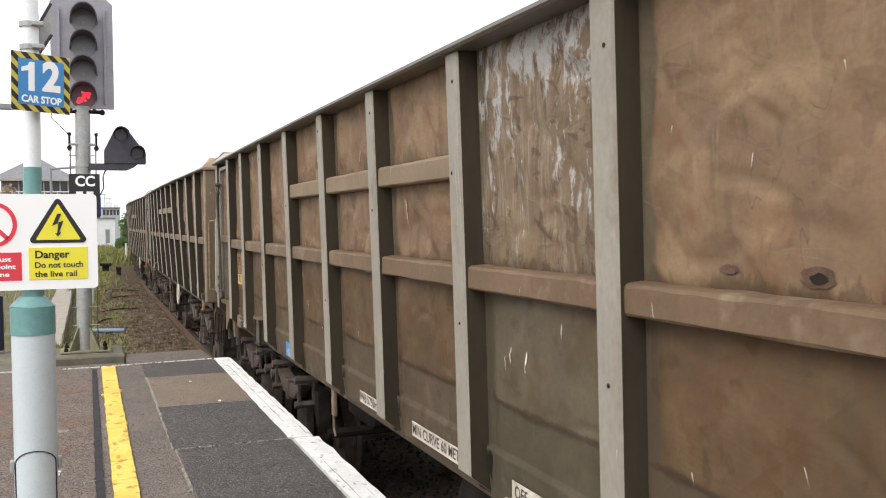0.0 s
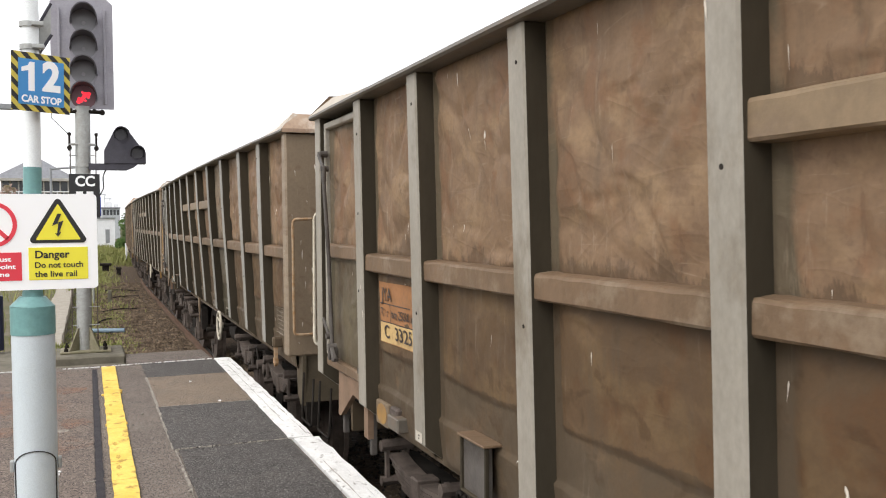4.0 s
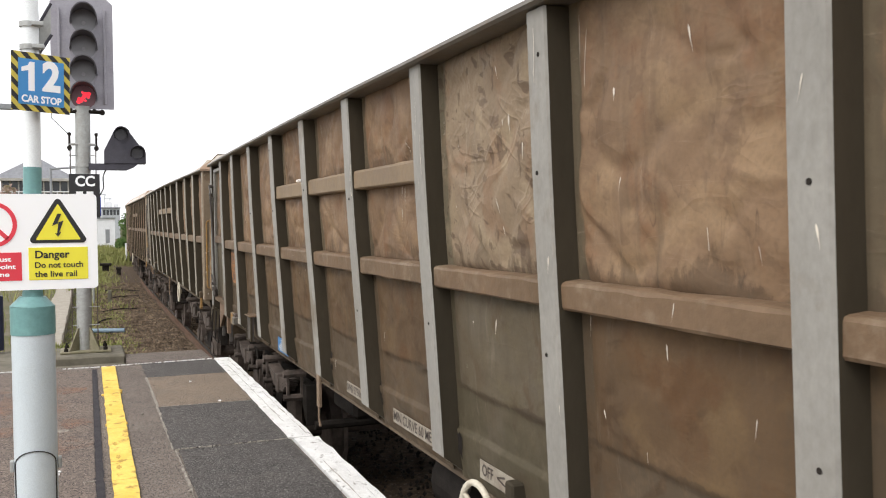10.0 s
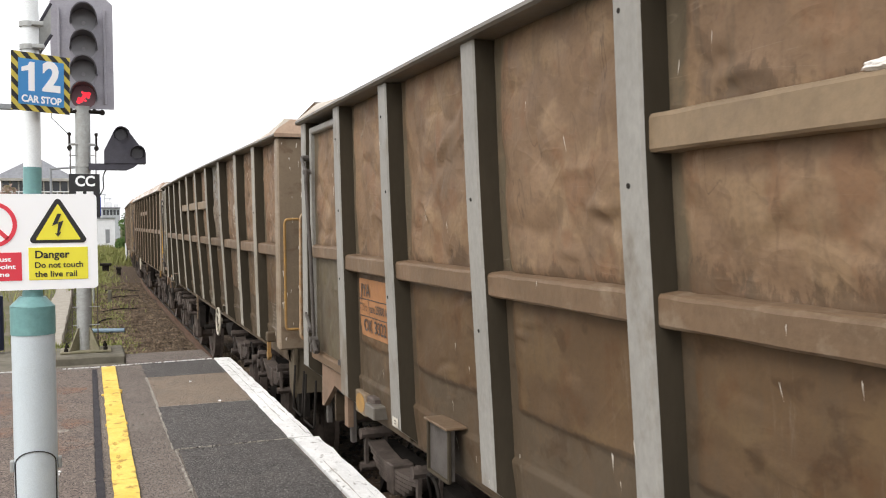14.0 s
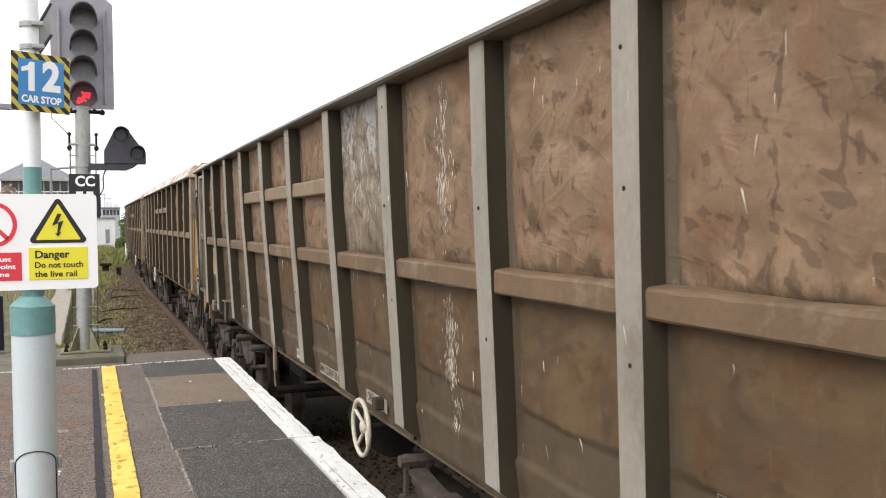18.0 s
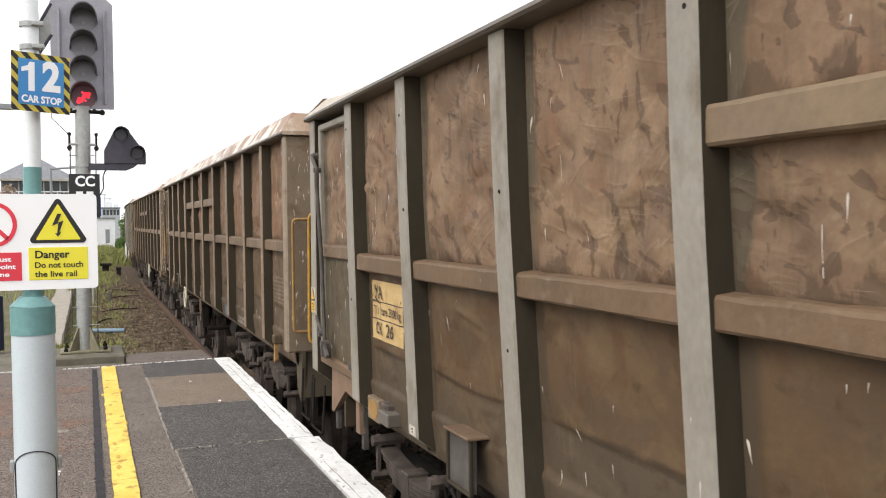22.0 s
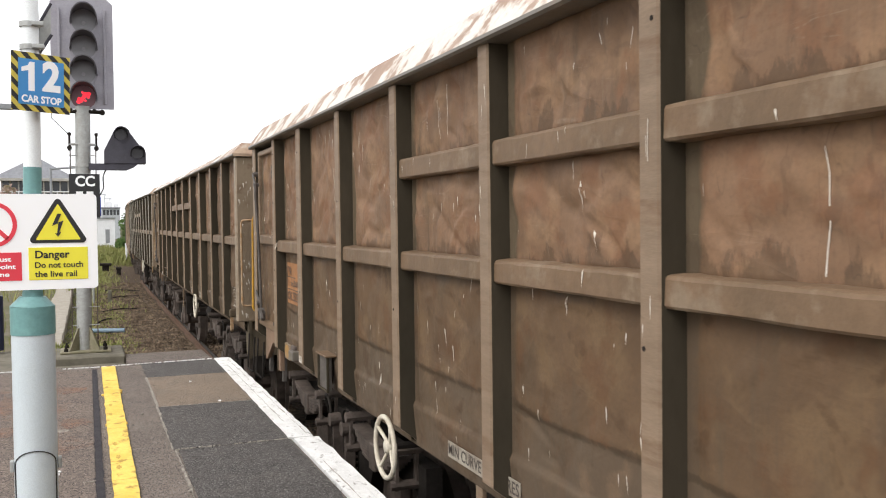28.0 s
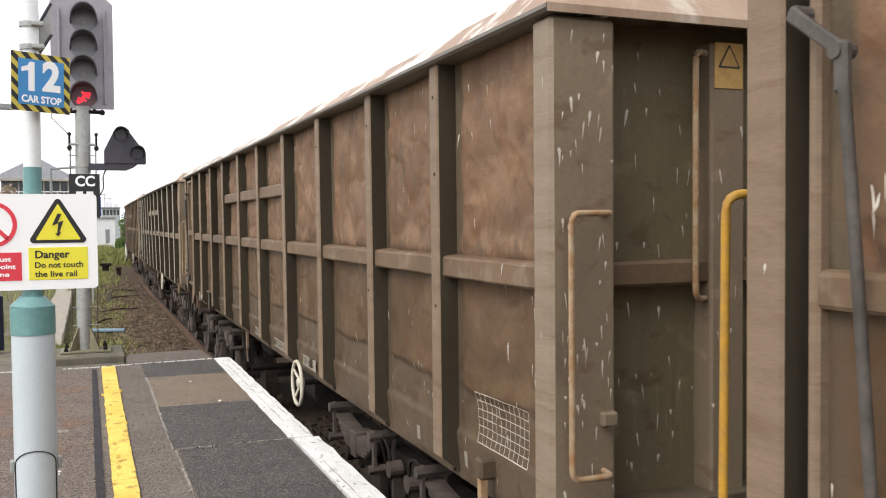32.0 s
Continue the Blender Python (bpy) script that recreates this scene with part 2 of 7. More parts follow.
CAP_PINK = mat("pinkish_stained_cap_steel", (0.36, 0.25, 0.185), (0.29, 0.195, 0.14), 2.5, 0.5, bump=0.08, fine=40, c3=(0.64, 0.59, 0.53), scale3=2.6, cut3=(0.47, 0.53))
CAP_BROWN = mat("streaked_brown_cap_steel", (0.36, 0.265, 0.19), (0.29, 0.20, 0.14), 3.5, 0.5, bump=0.08, fine=40, c3=(0.45, 0.38, 0.31), scale3=4.0, cut3=(0.52, 0.64), stretch=(1, 1, 0.4))
WALL_OLIVE = worn_sheet("olive_end_wall_steel", (0.20, 0.152, 0.094), (0.15, 0.116, 0.070), (0.165, 0.134, 0.080), (0.34, 0.29, 0.22), calm=True)
END_DARK = mat("dull_olive_end_plate", (0.115, 0.092, 0.062), (0.080, 0.064, 0.043), 4, 0.7, bump=0.15, c3=(0.13, 0.09, 0.06), scale3=3.0)
UNDER = mat("brake_dust_black", (0.020, 0.017, 0.015), (0.034, 0.029, 0.025), 7, 0.85, bump=0.2, spec=0.08)
SPRING = mat("grimy_spring_steel", (0.125, 0.099, 0.084), (0.066, 0.053, 0.045), 9, 0.65, bump=0.15)
RAIL_RUST = mat("rusty_rail", (0.13, 0.078, 0.052), (0.075, 0.047, 0.033), 12, 0.85)
RAIL_HEAD = plain("polished_rail_head", (0.4, 0.38, 0.36), 0.3, 0.9)
HAND_RUST = mat("rusty_handrail", (0.30, 0.17, 0.08), (0.40, 0.30, 0.2), 20, 0.6, bump=0.1)
HAND_YELLOW = mat("worn_yellow_handrail", (0.50, 0.27, 0.035), (0.36, 0.21, 0.06), 14, 0.5, bump=0.1)
HAND_OCHRE = mat("rusty_ochre_handrail", (0.36, 0.205, 0.06), (0.27, 0.165, 0.075), 14, 0.5, bump=0.1)
HAND_WHITE = mat("grubby_white_paint", (0.62, 0.58, 0.48), (0.48, 0.42, 0.33), 14, 0.5, bump=0.1)
GALV = mat("galvanised_steel", (0.42, 0.43, 0.42), (0.34, 0.34, 0.32), 18, 0.5, 0.3, bump=0.05)
POLE_GREY = mat("pale_grey_pole_paint", (0.57, 0.63, 0.66), (0.54, 0.60, 0.63), 8, 0.4, bump=0.0, fine=260, spec=0.4)
POLE_WHITE = mat("white_pole_paint", (0.82, 0.85, 0.85), (0.79, 0.82, 0.83), 8, 0.4, bump=0.0, fine=260, spec=0.4)
POLE_GREEN = mat("sea_green_pole_paint", (0.17, 0.34, 0.33), (0.145, 0.295, 0.29), 8, 0.4, bump=0.03, spec=0.4)
# signal paint and lens colours are lightened to carry haze and glare
SIGNAL_GREY = mat("faded_hazy_signal_paint", (0.36, 0.35, 0.385), (0.31, 0.30, 0.335), 9, 0.7, bump=0.05)
SUB_GREY = mat("dull_black_case_paint", (0.082, 0.08, 0.095), (0.066, 0.064, 0.076), 9, 0.7, bump=0.05)
SIGNAL_BLACK = mat("black_hood_paint", (0.105, 0.10, 0.115), (0.14, 0.135, 0.15), 9, 0.6, bump=0.05)
LENS_DARK = plain("dark_lens_glass", (0.24, 0.235, 0.255), 0.2)
SUB_LENS = plain("dim_lens_glass", (0.06, 0.058, 0.07), 0.3)
RED_LAMP = plain("lit_red_lamp", (0.95, 0.03, 0.06), 0.3, emit=0.65)
RED_LENS = plain("red_lens_glass", (0.12, 0.05, 0.06), 0.3, emit=0.15)
ASPHALT = mat("worn_platform_asphalt", (0.188, 0.153, 0.130), (0.148, 0.121, 0.103), 3, 0.9, bump=0.5, fine=170, c3=(0.20, 0.170, 0.143), scale3=1.6, chips=(0.27, 0.245, 0.22), chip_scale=170)
ASPHALT_NEW = mat("dark_patch_asphalt", (0.092, 0.083, 0.077), (0.074, 0.068, 0.064), 4, 0.88, bump=0.5, fine=190, c3=(0.122, 0.108, 0.097), scale3=2.3, chips=(0.27, 0.255, 0.24), chip_scale=210)
ASPHALT_TAN = mat("brown_grey_patch_asphalt", (0.258, 0.200, 0.148), (0.21, 0.160, 0.120), 4, 0.9, bump=0.4, fine=150, c3=(0.165, 0.135, 0.110), scale3=3.0, chips=(0.28, 0.245, 0.205), chip_scale=190)
ASPHALT_RED = mat("reddish_old_asphalt", (0.19, 0.150, 0.125), (0.145, 0.118, 0.102), 4, 0.92, bump=0.6, fine=150, c3=(0.20, 0.115, 0.078), scale3=1.3, cut3=(0.56, 0.68), chips=(0.31, 0.255, 0.215), chip_scale=150)
SAND_JOINT = mat("sandy_joint", (0.36, 0.33, 0.28), (0.17, 0.15, 0.13), 30, 0.95, bump=0.5, fine=120)
TAR = mat("tar_strip", (0.030, 0.026, 0.030), (0.045, 0.041, 0.043), 12, 0.75, bump=0.3, fine=90)
WHITE_LINE = mat("worn_white_line_paint", (0.84, 0.83, 0.81), (0.72, 0.71, 0.69), 9, 0.75, bump=0.5, fine=90, c3=(0.36, 0.34, 0.31), scale3=15, cut3=(0.585, 0.66), stretch=(1.5, 0.9, 1))
YELLOW_LINE = mat("worn_yellow_line_paint", (0.86, 0.61, 0.15), (0.74, 0.48, 0.09), 5, 0.7, bump=0.5, fine=60, c3=(0.40, 0.24, 0.06), scale3=13, cut3=(0.55, 0.66), stretch=(1, 0.8, 1))
YELLOW_DIRTY = mat("scuffed_yellow_paint", (0.62, 0.41, 0.09), (0.44, 0.28, 0.07), 30, 0.8, bump=0.3, fine=90)
ASPHALT_RUST = mat("rust_stained_asphalt", (0.205, 0.135, 0.100), (0.155, 0.115, 0.095), 9, 0.92, bump=0.6, fine=150, c3=(0.22, 0.115, 0.07), scale3=7, cut3=(0.50, 0.66), chips=(0.29, 0.23, 0.19), chip_scale=150)
CONCRETE = mat("weathered_concrete", (0.19, 0.172, 0.135), (0.12, 0.11, 0.085), 5, 0.9, bump=0.4, fine=80, c3=(0.12, 0.11, 0.08), scale3=2)
CONCRETE_PALE = mat("pale_trough_concrete", (0.38, 0.345, 0.29), (0.31, 0.28, 0.235), 5, 0.9, bump=0.3, fine=60)
BALLAST = mat("brown_ballast", (0.115, 0.078, 0.050), (0.045, 0.033, 0.024), 14, 0.95, bump=0.9, fine=60, c3=(0.21, 0.18, 0.15), scale3=30, cut3=(0.58, 0.66), shift=False)
STONE = mat("ballast_stone", (0.255, 0.19, 0.13), (0.055, 0.040, 0.029), 3.5, 0.9, bump=0.3, fine=90)
# stones coloured near black in place of the shade under the wagons
STONE_DARK = mat("shade_dark_ballast_stone", (0.038, 0.031, 0.025), (0.018, 0.015, 0.013), 9, 0.8, bump=0.3, fine=90)
GROUND = mat("rough_verge", (0.10, 0.105, 0.05), (0.14, 0.12, 0.08), 1.2, 0.95, bump=0.6, fine=25, c3=(0.17, 0.15, 0.115), scale3=0.6, shift=False)
GRASS = mat("weed_green", (0.19, 0.225, 0.06), (0.30, 0.28, 0.12), 6, 0.8, bump=0.0)
LEAF = mat("bush_green", (0.07, 0.13, 0.035), (0.11, 0.17, 0.05), 5, 0.8, bump=0.0)
LEAF_PINK = mat("pinkish_blossom", (0.42, 0.27, 0.24), (0.20, 0.17, 0.10), 3, 0.8, bump=0.0, c3=(0.6, 0.55, 0.5), scale3=5)
SIGN_WHITE = plain("sign_white", (0.96, 0.965, 0.97), 0.4)
SIGN_BLUE = plain("sign_blue", (0.055, 0.27, 0.60), 0.4)
SIGN_YELLOW = plain("sign_yellow", (0.86, 0.77, 0.05), 0.4)
SIGN_BLACK = plain("sign_black", (0.016, 0.016, 0.017), 0.45)
SIGN_RED = plain("sign_red", (0.74, 0.045, 0.07), 0.4)
HAZARD_YELLOW = plain("hazard_yellow", (0.62, 0.50, 0.08), 0.5)
PLATE_ORANGE = mat("faded_orange_plate", (0.36, 0.175, 0.078), (0.30, 0.145, 0.066), 6, 0.6, bump=0.05, fine=50, c3=(0.26, 0.14, 0.07), scale3=6)
PLATE_YELLOW = mat("faded_yellow_plate", (0.60, 0.43, 0.20), (0.50, 0.34, 0.15), 6, 0.6, bump=0.05, fine=50, c3=(0.36, 0.24, 0.12), scale3=6)
PLATE_INK = plain("plate_ink", (0.055, 0.04, 0.032), 0.6)
PLATE_BLUE = mat("blue_notice_paint", (0.05, 0.22, 0.55), (0.07, 0.24, 0.5), 8, 0.5, bump=0.03)
BLUE_DULL = mat("dull_blue_notice_paint", (0.045, 0.16, 0.36), (0.06, 0.17, 0.33), 8, 0.5, bump=0.03)
STENCIL = mat("grubby_stencil_white", (0.62, 0.58, 0.5), (0.45, 0.4, 0.33), 10, 0.6, bump=0.03)
STENCIL_DIM = mat("dirty_stencil_line", (0.34, 0.31, 0.25), (0.24, 0.2, 0.16), 10, 0.6, bump=0.03)
DROPPING = mat("pale_dropping", (0.72, 0.67, 0.58), (0.50, 0.44, 0.37), 30, 0.8, bump=0.1)
LIME_WHITE = mat("crusted_white", (0.85, 0.82, 0.78), (0.72, 0.66, 0.60), 25, 0.9, bump=0.4, fine=150)
NOTICE_FADED = mat("faded_blue_notice_paint", (0.075, 0.135, 0.215), (0.10, 0.125, 0.15), 9, 0.6, bump=0.03)
LABEL_FADED = mat("faded_amber_label", (0.56, 0.36, 0.13), (0.46, 0.28, 0.10), 12, 0.6, bump=0.05)
LABEL_AMBER = plain("label_amber", (0.72, 0.40, 0.03), 0.5)
WINDOW_DARK = plain("dark_window", (0.05, 0.055, 0.06), 0.15)
SLATE = mat("grey_slate", (0.24, 0.245, 0.26), (0.19, 0.195, 0.21), 4, 0.7, bump=0.2, fine=30)
TIMBER_CREAM = mat("cream_boarding", (0.42, 0.40, 0.36), (0.35, 0.33, 0.3), 4, 0.7)
HUT_WHITE = mat("white_hut_render", (0.80, 0.81, 0.82), (0.74, 0.75, 0.76), 3, 0.8)
GREY_PAINT = mat("grey_roof_sheet", (0.3, 0.31, 0.32), (0.24, 0.25, 0.26), 4, 0.6)
# the far depot's grey is paled so that its colour holds the haze
DEPOT = mat("hazed_depot_cladding", (0.46, 0.48, 0.50), (0.38, 0.40, 0.42), 3, 0.7)
NAVY_SIGN = plain("navy_blue_sign", (0.03, 0.075, 0.42), 0.4)
NAVY = plain("navy_post_paint", (0.02, 0.025, 0.06), 0.5)
POWDER_BLUE = mat("faded_blue_pipe", (0.25, 0.33, 0.40), (0.2, 0.27, 0.33), 8, 0.6)


# ---- building helpers ----
def part(name, bm, material, parent=None, label="", smooth=False):
    """Links a bmesh as one mesh object, under parent if given."""
    me = bpy.data.meshes.new(name)
    bmesh.ops.recalc_face_normals(bm, faces=bm.faces)
    bm.to_mesh(me)
    bm.free()
    me.materials.append(material)
    if smooth:
        me.shade_smooth()
    return place(name, me, parent, label)


def place(name, me, parent=None, label="", at=None):
    ob = new(name, me)
    if parent:
        ob.parent = parent
    if at is not None:
        ob.matrix_basis = at
    if label:
        ob["label"] = label
    return ob


def box(bm, x0, x1, y0, y1, z0, z1, bevel=0.0, m=None):
    """An upright box, its edges rounded off by bevel."""
    vs = [bm.verts.new((x, y, z)) for z in (z0, z1) for x, y in ((x0, y0), (x1, y0), (x1, y1), (x0, y1))]
    fs = [(3, 2, 1, 0), (4, 5, 6, 7), (0, 1, 5, 4), (1, 2, 6, 5), (2, 3, 7, 6), (3, 0, 4, 7)]
    faces = [bm.faces.new([vs[i] for i in f]) for f in fs]
    if bevel:
        edges = list({e for f in faces for e in f.edges})
        r = bmesh.ops.bevel(bm, geom=edges, offset=bevel, segments=1, affect="EDGES", profile=0.5)
        vs = list({v for f in r["faces"] for v in f.verts} | {v for v in vs if v.is_valid})
    if m is not None:
        bmesh.ops.transform(bm, matrix=m, verts=[v for v in vs if v.is_valid])
    return vs


def rod(bm, pts, r, n=8, cap=True):
    """A round bar along a line of points."""
    pts = [Vector(p) for p in pts]
    rings = []
    for i, p in enumerate(pts):
        d = (pts[min(i + 1, len(pts) - 1)] - pts[max(i - 1, 0)]).normalized()
        side = d.cross(Vector((0.31, 0.17, 0.93))).normalized()
        if side.length < 0.1:
            side = d.cross(Vector((1, 0, 0))).normalized()
        up = d.cross(side)
        rr = r[i] if isinstance(r, (list, tuple)) else r
        rings.append([bm.verts.new(p + rr * (math.cos(a) * side + math.sin(a) * up)) for a in (2 * math.pi * k / n for k in range(n))])
    for a, b in zip(rings, rings[1:]):
        for k in range(n):
            bm.faces.new((a[k], a[(k + 1) % n], b[(k + 1) % n], b[k]))
    if cap:
        bm.faces.new([bm.verts.new(v.co) for v in rings[0]][::-1])
        bm.faces.new([bm.verts.new(v.co) for v in rings[-1]])


def bend(pts, r=0.05, n=4):
    """Rounds the corners of a line of points."""
    pts = [Vector(p) for p in pts]
    out = [pts[0]]
    for a, b, c in zip(pts, pts[1:], pts[2:]):
        u, v = (a - b).normalized() * r, (c - b).normalized() * r
        for i in range(n + 1):
            t = i / n
            out.append((b + u) * (1 - t) ** 2 + 2 * b * t * (1 - t) + (b + v) * t * t)
    return out + [pts[-1]]


def prism(bm, outline, axis, lo, hi):
    """An outline of (u, v) drawn out along an axis from lo to hi."""
    def at(u, v, w):
        return {"x": (w, u, v), "y": (u, w, v), "z": (u, v, w)}[axis]
    a = [bm.verts.new(at(u, v, lo)) for u, v in outline]
    b = [bm.verts.new(at(u, v, hi)) for u, v in outline]
    k = len(outline)
    bm.faces.new(a[::-1])
    bm.faces.new(b)
    for i in range(k):
        bm.faces.new((a[i], a[(i + 1) % k], b[(i + 1) % k], b[i]))
    return a + b


def disc(bm, centre, r, axis, lo, hi, n=20):
    cu, cv = centre
    return prism(bm, [(cu + r * math.cos(2 * math.pi * k / n), cv + r * math.sin(2 * math.pi * k / n)) for k in range(n)], axis, lo, hi)


def writing(name, text, size, material, parent, m, width=0.0, bold=0.0):
    """Words as a thin mesh, in the built-in font, facing the z axis of m; width fits them to a length."""
    cu = bpy.data.curves.new(name, "FONT")
    cu.offset = bold
    cu.body, cu.size, cu.extrude, cu.align_x, cu.align_y, cu.resolution_u = text, size, 0.0006, "CENTER", "CENTER", 3
    tmp = bpy.data.objects.new(name, cu)
    me = bpy.data.meshes.new_from_object(tmp)
    bpy.data.objects.remove(tmp)
    me.name = name
    me.materials.clear()
    me.materials.append(material)
    if width:
        xs = [v.co.x for v in me.vertices]
        k = width / max(1e-4, max(xs) - min(xs))
        for v in me.vertices:
            v.co.x *= k
    return place(name, me, parent, "", m)


def split_letters(ob):
    """Takes a word apart into one mesh a letter; a dot stays with its stem."""
    bm = bmesh.new()
    bm.from_mesh(ob.data)
    left, lumps = set(bm.verts), []
    while left:
        todo, lump = [left.pop()], []
        while todo:
            v = todo.pop()
            lump.append(v)
            for e in v.link_edges:
                o = e.other_vert(v)
                if o in left:
                    left.discard(o)
                    todo.append(o)
        lumps.append(lump)
    wide = [max(v.co[i] for v in bm.verts) - min(v.co[i] for v in bm.verts) for i in (0, 1)]
    k = 0 if wide[0] > wide[1] else 1
    lumps = sorted(([min(v.co[k] for v in q), max(v.co[k] for v in q), q] for q in lumps), key=lambda q: q[0])
    letters = []
    for lo, hi, q in lumps:
        if letters and lo < letters[-1][1] - 0.3 * min(hi - lo, letters[-1][1] - letters[-1][0]):
            letters[-1][1] = max(hi, letters[-1][1])
            letters[-1][2] += q
        else:
            letters.append([lo, hi, q])
    for _, _, q in letters:
        index = {v: i for i, v in enumerate(q)}
        me = bpy.data.meshes.new("letter")
        me.from_pydata([tuple(v.co) for v in q], [], [tuple(index[v] for v in f.verts) for f in bm.faces if f.verts[0] in index])
        me.materials.append(ob.data.materials[0])
        place("letter", me, ob.parent, "", ob.matrix_basis.copy())
    bm.free()
    bpy.data.objects.remove(ob)


def thing(name, label, category, group="", at=None, kind=""):
    ob = new(name)
    ob.empty_display_size = 0.1
    if at is not None:
        ob.matrix_basis = at
    return tagged(ob, label, category, group, kind)


# ---- ground, track and platform ----
def curve_x(y):
    """How far the line has swung to the right at y: straight, then a curve."""
    return 0.0 if y < 33 else (y - 33) ** 2 / 580.0


def sheet(bm, xs, ys, z, follow=False):
    vs = [[bm.verts.new((x + (curve_x(y) if follow else 0), y, z(x, y))) for x in xs] for y in ys]
    for a, b in zip(vs, vs[1:]):
        for i in range(len(xs) - 1):
            bm.faces.new((a[i], a[i + 1], b[i + 1], b[i]))


def ground_z(x, y):
    k = noise.noise((x * 0.7, y * 0.5, 0.3)) * 0.05
    d = min(1.0, max(0.0, (abs(x - curve_x(y) - TRACK_X - 1.8) - 3.6) / 2.5))
    return -1.22 + k * (0.3 + d) + 0.19 * d


bm = bmesh.new()
xs = [-1500, -400, -120, -50, -25] + [-14 + 0.75 * i for i in range(38)] + [22, 40, 90, 300, 1500]
ys = [-200, -60, -20] + [-8 + 1.0 * i for i in range(84)] + [85, 110, 160, 250, 500, 1200, 3000]
sheet(bm, xs, ys, ground_z)
tagged(part("ground", bm, GROUND, smooth=True), "rough verge with weeds, dust and thin grass", "ground", kind="structure")

bm = bmesh.new()
sheet(bm, [0.05 + 0.2 * i for i in range(42)], [-12 + 0.5 * i for i in range(220)], lambda x, y: -1.075 + 0.035 * noise.noise((x * 3, y * 3, 1.0)) - (0.10 if x < 0.3 or x > 8.0 else 0.055 if 1.7 < x < 2.2 else 0.045 if x < 1.95 else 0.0), True)
tagged(part("ballast_bed", bm, BALLAST, smooth=True), "bed of brown dusty stone ballast under the tracks", "ballast", kind="structure")


def track(cx):
    line = thing("railway_track", "rusty steel railway track on ballast", "track", kind="structure")
    for side in (-0.75, 0.75):
        bm = bmesh.new()
        web = [(-0.07, -0.16), (0.07, -0.16), (0.07, -0.145), (0.012, -0.12), (0.012, -0.045), (0.036, -0.035), (0.036, -0.004), (-0.036, -0.004), (-0.036, -0.035), (-0.012, -0.045), (-0.012, -0.12), (-0.07, -0.145)]
        rings = []
        for i in range(60):
            y = -14 + 2.0 * i
            rings.append([bm.verts.new((cx + side + u + curve_x(y), y, RAIL_Z + v)) for u, v in web])
        for a, b in zip(rings, rings[1:]):
            for k in range(len(web)):
                bm.faces.new((a[k], a[(k + 1) % len(web)], b[(k + 1) % len(web)], b[k]))
        rail = part("rail", bm, RAIL_RUST, line)
        bm = bmesh.new()
        sheet(bm, [cx + side - 0.028, cx + side + 0.028], [-14 + 2.0 * i for i in range(60)], lambda x, y: RAIL_Z, True)
        part("rail_head", bm, RAIL_HEAD, rail, "narrow polished running band")
    bm = bmesh.new()
    box(bm, -1.25, 1.25, -0.13, 0.13, -0.20, -0.005, 0.015)
    me = part("sleeper", bm, CONCRETE, line).data
    first = line.children[-1]
    first.matrix_basis = pose(cx, -10, RAIL_Z - 0.15)
    for i in range(1, 110):
        y = -10 + 0.65 * i
        place("sleeper", me, line, "", pose(cx + curve_x(y), y, RAIL_Z - 0.15, 0, 0, -math.degrees(max(0, y - 33) / 290)))


track(TRACK_X)
track(TRACK_X + 3.4)

EDGE = 1.373
END_Y = 9.45
platform = thing("platform", "asphalt railway platform with white edge and yellow line", "platform", kind="structure")
bm = bmesh.new()
box(bm, -6, EDGE - 0.17, -9, END_Y, -1.2, 0.0)
part("platform_surface", bm, ASPHALT, platform)
bm = bmesh.new()
box(bm, EDGE - 0.25, EDGE - 0.06, -9, END_Y - 0.01, -1.2, -0.1)
part("platform_wall", bm, CONCRETE, platform)
# coping slabs with the white line on them
rnd = random.Random(3)
y = -8.9
cop = [5.72 + 1.86 * k for k in range(-8, 2)] + [END_Y]
for a, b in zip(cop, cop[1:]):
    bm = bmesh.new()
    dx = rnd.uniform(-0.008, 0.008) + (0.012 if b < 5.8 else -0.006)
    vs = box(bm, EDGE - 0.172 + dx, EDGE + dx, a + 0.008, b - 0.008, -0.09, 0.006)
    bmesh.ops.subdivide_edges(bm, edges=bm.edges, cuts=15, use_grid_fill=True)
    for v in bm.verts:
        if v.co.x > EDGE - 0.03 and v.co.z > -0.02:
            v.co.x += 0.009 * noise.noise((v.co.y * 7, v.co.z * 9, a)) + 0.009 * noise.noise((v.co.y * 21, 3, a)) - 0.005
            v.co.z += 0.008 * noise.noise((v.co.y * 7, 4, a)) - 0.004
        elif v.co.x < EDGE - 0.165:
            v.co.x += 0.007 * noise.noise((v.co.y * 6, 2, a)) + 0.008 * noise.noise((v.co.y * 25, 2, a))
    part("coping_slab", bm, WHITE_LINE, platform, "white-painted worn coping slab")


def paint_strip(name, x0, x1, y0, y1, z, material, rough_edge=0.01, label="", step=0.06, parent=platform):
    bm = bmesh.new()
    k = max(2, int((y1 - y0) / step))
    rows = []
    for i in range(k + 1):
        yy = y0 + (y1 - y0) * i / k
        a = x0 + rough_edge * noise.noise((yy * 7, x0, 0)) + rough_edge * 0.6 * noise.noise((yy * 23, x0, 3))
        b = x1 + rough_edge * noise.noise((yy * 7, x1, 9)) + rough_edge * 0.6 * noise.noise((yy * 23, x1, 5))
        rows.append([bm.verts.new(p) for p in ((a, yy, 0), (a, yy, z), (b, yy, z), (b, yy, 0))])
    for r, s in zip(rows, rows[1:]):
        for j in range(3):
            bm.faces.new((r[j], r[j + 1], s[j + 1], s[j]))
    bm.faces.new(rows[0])
    bm.faces.new(rows[-1][::-1])
    return part(name, bm, material, parent, label)


